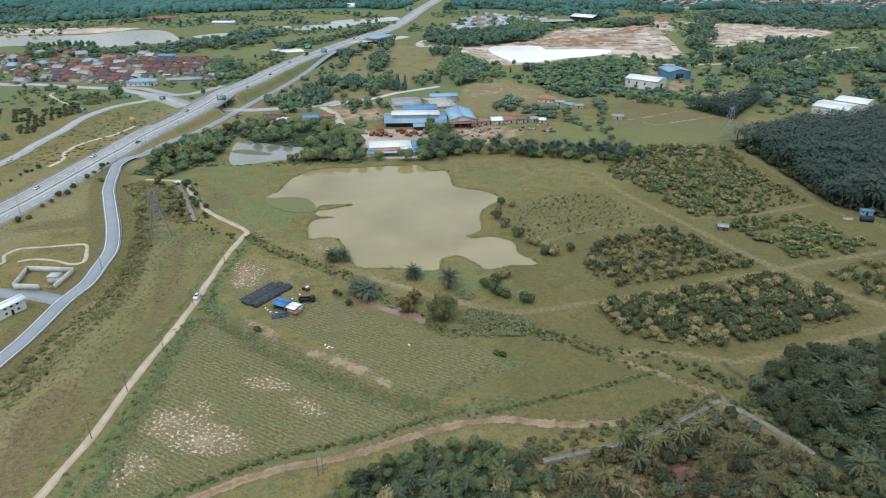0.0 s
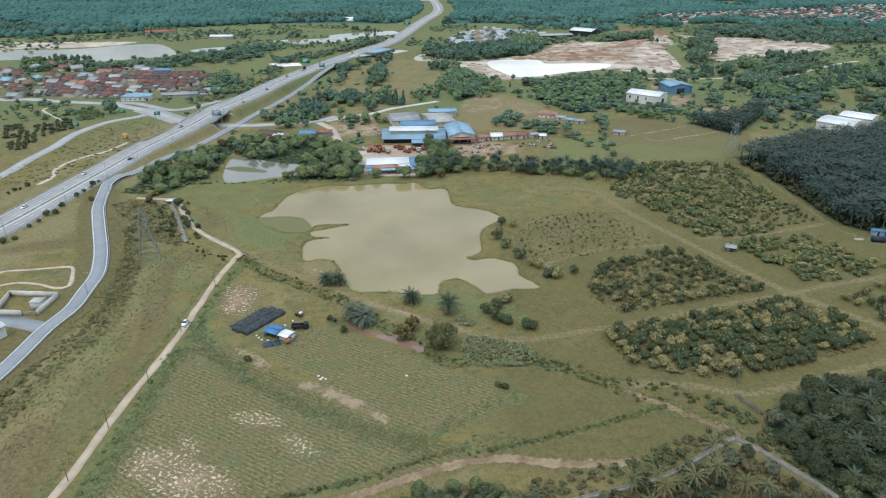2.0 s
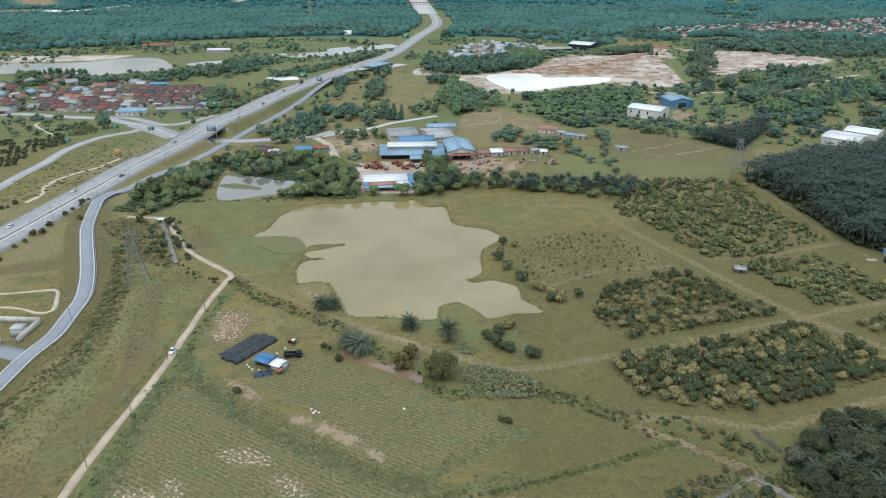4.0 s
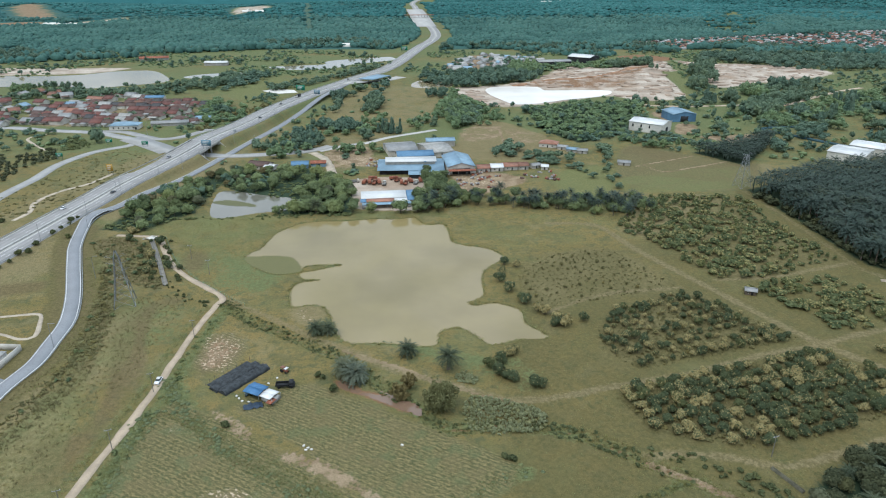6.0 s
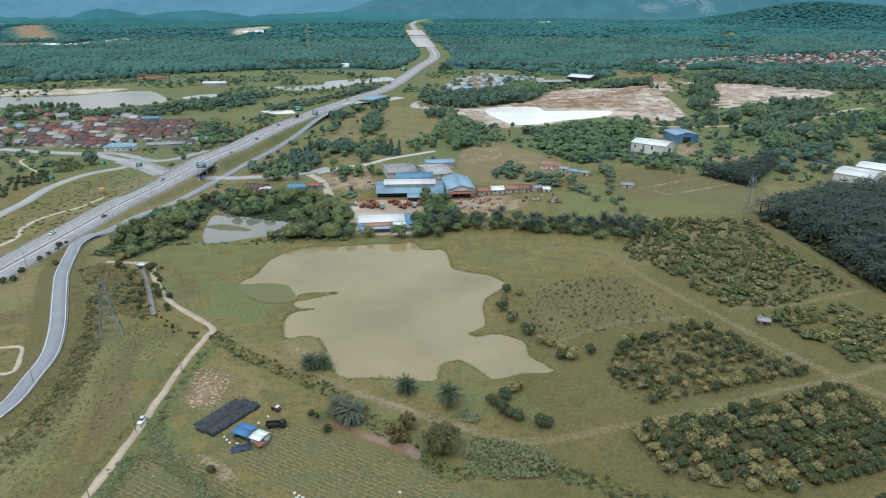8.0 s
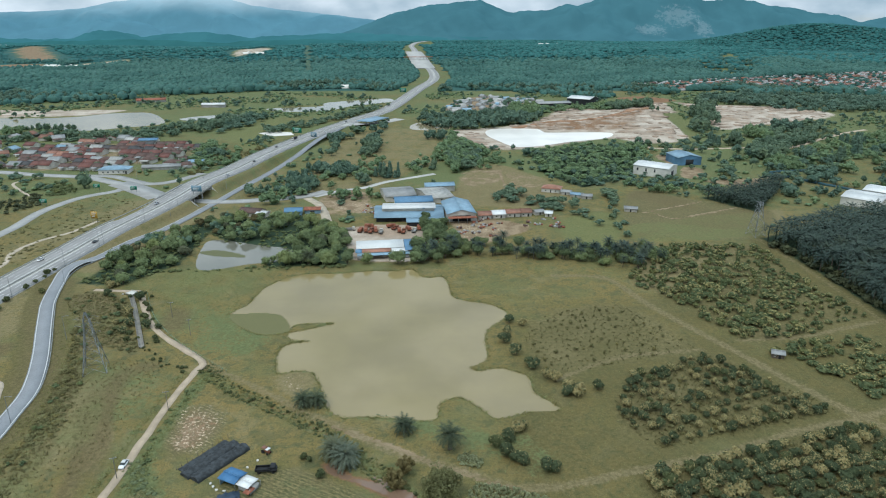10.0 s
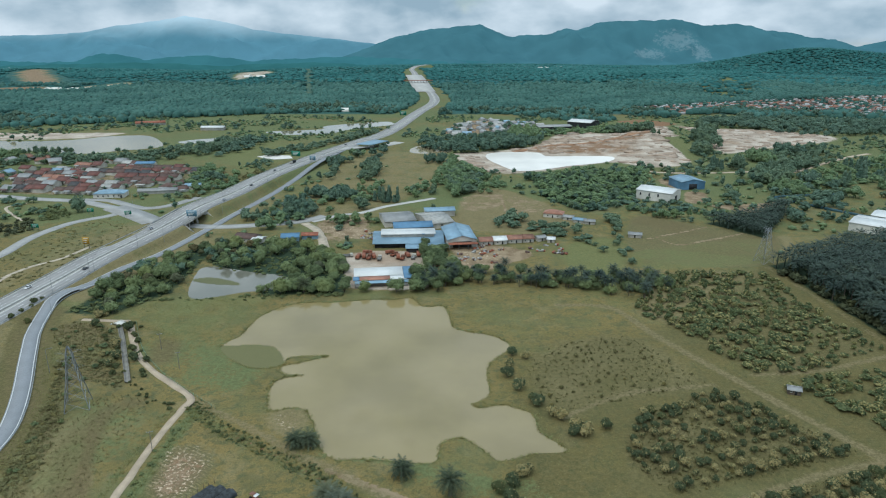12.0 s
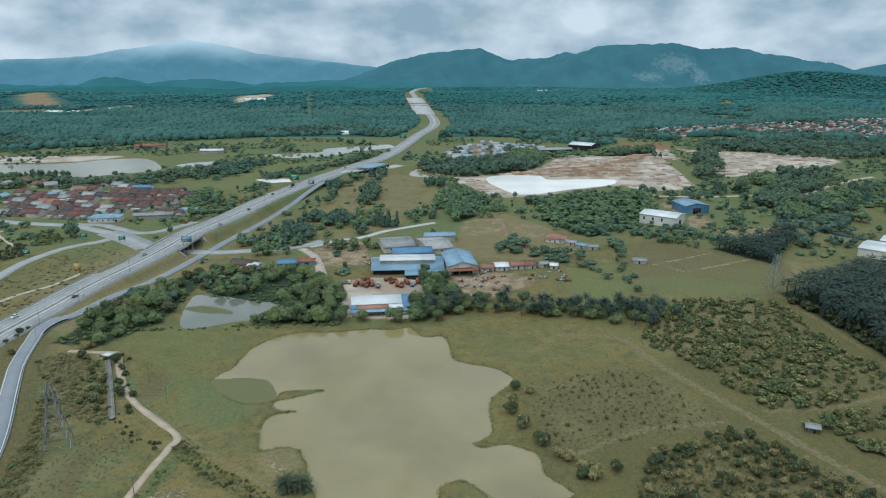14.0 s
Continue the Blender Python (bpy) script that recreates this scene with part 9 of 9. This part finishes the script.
for at, tw in [((-104.5, 148), False), ((-103.5, 170), False), ((-101.5, 195), False), ((-101, 225), False), ((-99.5, 262), False), ((-34, 134), True), ((-113, 322), False), ((-128, 340), False), ((100, 191), False)]:
    power_pole(at, 8.0, tw)


def pylon(at, tall, turn=20):
    """A lattice tower: four legs, ring members, diagonals and three pairs of arms."""
    t = thing("pylon", "grey steel lattice transmission tower in rough grass", "pylon", (*at, float(land(*at))), turn)
    levels = [0, 5, 10, 15, 19, 23, 26.5, tall]
    levels = [z * 0.86 for z in levels]
    half = [4.4, 3.6, 2.9, 2.2, 1.7, 1.3, 1.0, 0.2]
    leg = Heap()
    corners = [(1, 1), (-1, 1), (-1, -1), (1, -1)]
    for cx, cy in corners:
        h = Heap()
        h.tube([(cx * w, cy * w, z - (0.5 if z == 0 else 0)) for z, w in zip(levels, half)], [0.17] * len(levels), 4)
        part("leg", h.mesh("leg", M_STEEL), t)
    br = Heap()
    for k in range(len(levels) - 1):
        z0, z1, w0, w1 = levels[k], levels[k + 1], half[k], half[k + 1]
        for q in range(4):
            a, b = corners[q], corners[(q + 1) % 4]
            p00, p10 = np.array([a[0] * w0, a[1] * w0, z0]), np.array([b[0] * w0, b[1] * w0, z0])
            p01, p11 = np.array([a[0] * w1, a[1] * w1, z1]), np.array([b[0] * w1, b[1] * w1, z1])
            for u, v in ((p00, p11), (p10, p01), (p01, p11)):
                br.tube([u, v], [0.10, 0.10], 3)
    part("bracing", br.mesh("bracing", M_STEEL), t)
    for z in (16.3, 19.8, 22.8):
        for s in (-1, 1):
            h = Heap()
            for o in (-0.6, 0.6):
                h.tube([(s * 0.9, o, z), (s * 4.6, 0, z + 0.6)], [0.08, 0.06], 3)
            h.tube([(s * 0.8, 0, z + 1.8), (s * 4.6, 0, z + 0.6)], [0.07, 0.06], 3)
            part("arm", h.mesh("arm", M_STEEL), t)
    return t


pylon((-140, 291), 30)
pylon((208, 462), 24)

# toll plaza roofs
toll = thing("toll_plaza", "toll plaza with a wide blue roof on posts", "toll plaza", (-88, 938, 0), 62)
part("roof", boxes("roof", M_PALEBLUE, (-22, -11, 6.0, 22, 11, 7.0)), toll)
for x in (-16, -5, 5, 16):
    part("post", boxes("post", M_CONC, (x - 0.4, -0.6, -0.5, x + 0.4, 0.6, 6.0)), toll)
ribbon("road_quarry", QUARRY_ROAD, 3.2, 0.08, M_CONCRETE_ROAD, "pale gravel road to the quarry", 5)
ribbon("road_works", WORKS_ROAD, 3.0, 0.08, M_GATE, "pale grey road behind the works", 5)
ribbon("pavement_toll", [(-128, 900), (-88, 938), (-55, 985)], 9, 0.15, M_GATE, "pale concrete apron of the toll plaza", 6, "pavement")
gate = thing("toll_gate", "far toll gate with a red-edged roof across the motorway", "toll plaza", (-58, 2230, float(deck_height(2230.0))), 5)
part("roof", boxes("roof", M_RUST, (-52, -5, 7.0, 42, 5, 8.6)), gate)
for x in range(-48, 42, 10):
    part("post", boxes("post", M_CONC, (x - 0.6, -1, -6, x + 0.6, 1, 7.0)), gate)
ribbon("pavement_gate", [(-35, 1950), (-60, 2230), (-92, 2620)], 30, 0.3, M_GATE, "wide pale concrete apron of the toll gate", 12, "pavement", high=lambda y: deck_height(y) + 0.1, thick=2.0)


# ---- canals: raised concrete troughs at the scrub ----
def trough(name, line, label, wide=1.0, material=None):
    t = thing(name, label, "canal", (0, 0, 0))
    c = curve(line, step=4.0)
    for k in range(len(c) - 1):
        a, b = c[k] + (c[k + 1] - c[k]) * 0.012, c[k + 1]
        d = (b - a) / np.linalg.norm(b - a)
        n = np.array([-d[1], d[0]])
        z = float(land(*a)) + 0.1
        h = Heap()
        prof = [(-0.6 * wide, -0.5), (-0.6 * wide, 0.8), (-0.42 * wide, 0.8), (-0.42 * wide, 0.4), (0.42 * wide, 0.4), (0.42 * wide, 0.8), (0.6 * wide, 0.8), (0.6 * wide, -0.5)]
        v = [(*(p + n * o), z + q) for p in (a, b) for o, q in prof]
        i = np.arange(7)
        h.add(v, np.stack([i, i + 1, i + 9, i + 8], 1)[:, ::-1])
        part("segment", h.mesh("segment", material or M_CANAL), t)
    return t


trough("canal", CANAL_SOUTH, "raised grey concrete canal trough through scrub")
trough("canal", CANAL_EAST, "raised grey concrete canal trough along palms")
trough("canal", [(97.5, 186), (100, 180.5), (102, 176)], "short mossy concrete canal trough at the orchard", 0.7, M_MOSS)
trough("canal", CHANNEL, "grey concrete drain channel beside the farm road", 1.9)

# the green railing between road and pond
rail = thing("railing", "thin green steel railing beside the farm road", "railing", (0, 0, 0))
M_GREENRAIL = plain("green_railing_paint", (0.16, 0.27, 0.17), 0.6)
c = curve(GREEN_RAIL, step=3.0)
for k in range(len(c)):
    z = float(land(*c[k]))
    part("post", boxes("post", M_GREENRAIL, (c[k][0] - 0.05, c[k][1] - 0.05, z - 0.3, c[k][0] + 0.05, c[k][1] + 0.05, z + 1.3)), rail)
    if k:
        for up in (0.6, 1.2):
            h = Heap()
            h.tube([(*c[k - 1], float(land(*c[k - 1])) + up), (*c[k], z + up)], [0.05, 0.05], 4)
            part("rail", h.mesh("rail", M_GREENRAIL), rail)

# white sacks dropped in the field
sk = np.random.default_rng(77)
for x, y in ((-41.5, 195.5), (-43, 196.5), (-40.3, 194.8), (-42, 194.6), (-68.5, 219.5), (-70, 221), (-66, 219), (-71.2, 222.4), (-12.5, 196.8), (-62, 230), (-59.7, 233.5)):
    h = Heap()
    h.lump(sk, (0, 0, 0.18), np.array([0.55, 0.4, 0.28]), 2, 0.18)
    sack = tagged(new("sack", h.mesh("sack", M_WHITE, True)), "white plastic sack lying in the grass", "sack", "sacks in the field")
    sack.matrix_world = pose(x, y, float(land(x, y)), 0, 0, sk.uniform(0, 180))

# clutter of the hamlet and the yard: crates, drums and scrap heaps
cr = np.random.default_rng(31)
for k in range(58):
    x, y = ((cr.uniform(22, 88), cr.uniform(478, 503)) if k < 22 else (cr.uniform(-14, 6), cr.uniform(440, 468)) if k < 34 else (cr.uniform(-56, -44), cr.uniform(503, 538)) if k < 46 else (cr.uniform(8, 42), cr.uniform(455, 498)))
    t = thing("scrap_heap", "small heap of scrap boards and drums on bare soil", "scrap", (x, y, float(land(x, y))), cr.uniform(0, 180), "scrap heaps round the works")
    for q in range(4):
        a, b = cr.uniform(-1.5, 1.5, 2)
        part("crate", boxes("crate", (M_CONC, M_RUST, M_GREYROOF, M_TILE2)[int(cr.integers(4))], (a - cr.uniform(0.4, 1.1), b - cr.uniform(0.3, 0.8), -0.2, a + cr.uniform(0.4, 1.1), b + cr.uniform(0.3, 0.8), cr.uniform(0.4, 1.5))), t)
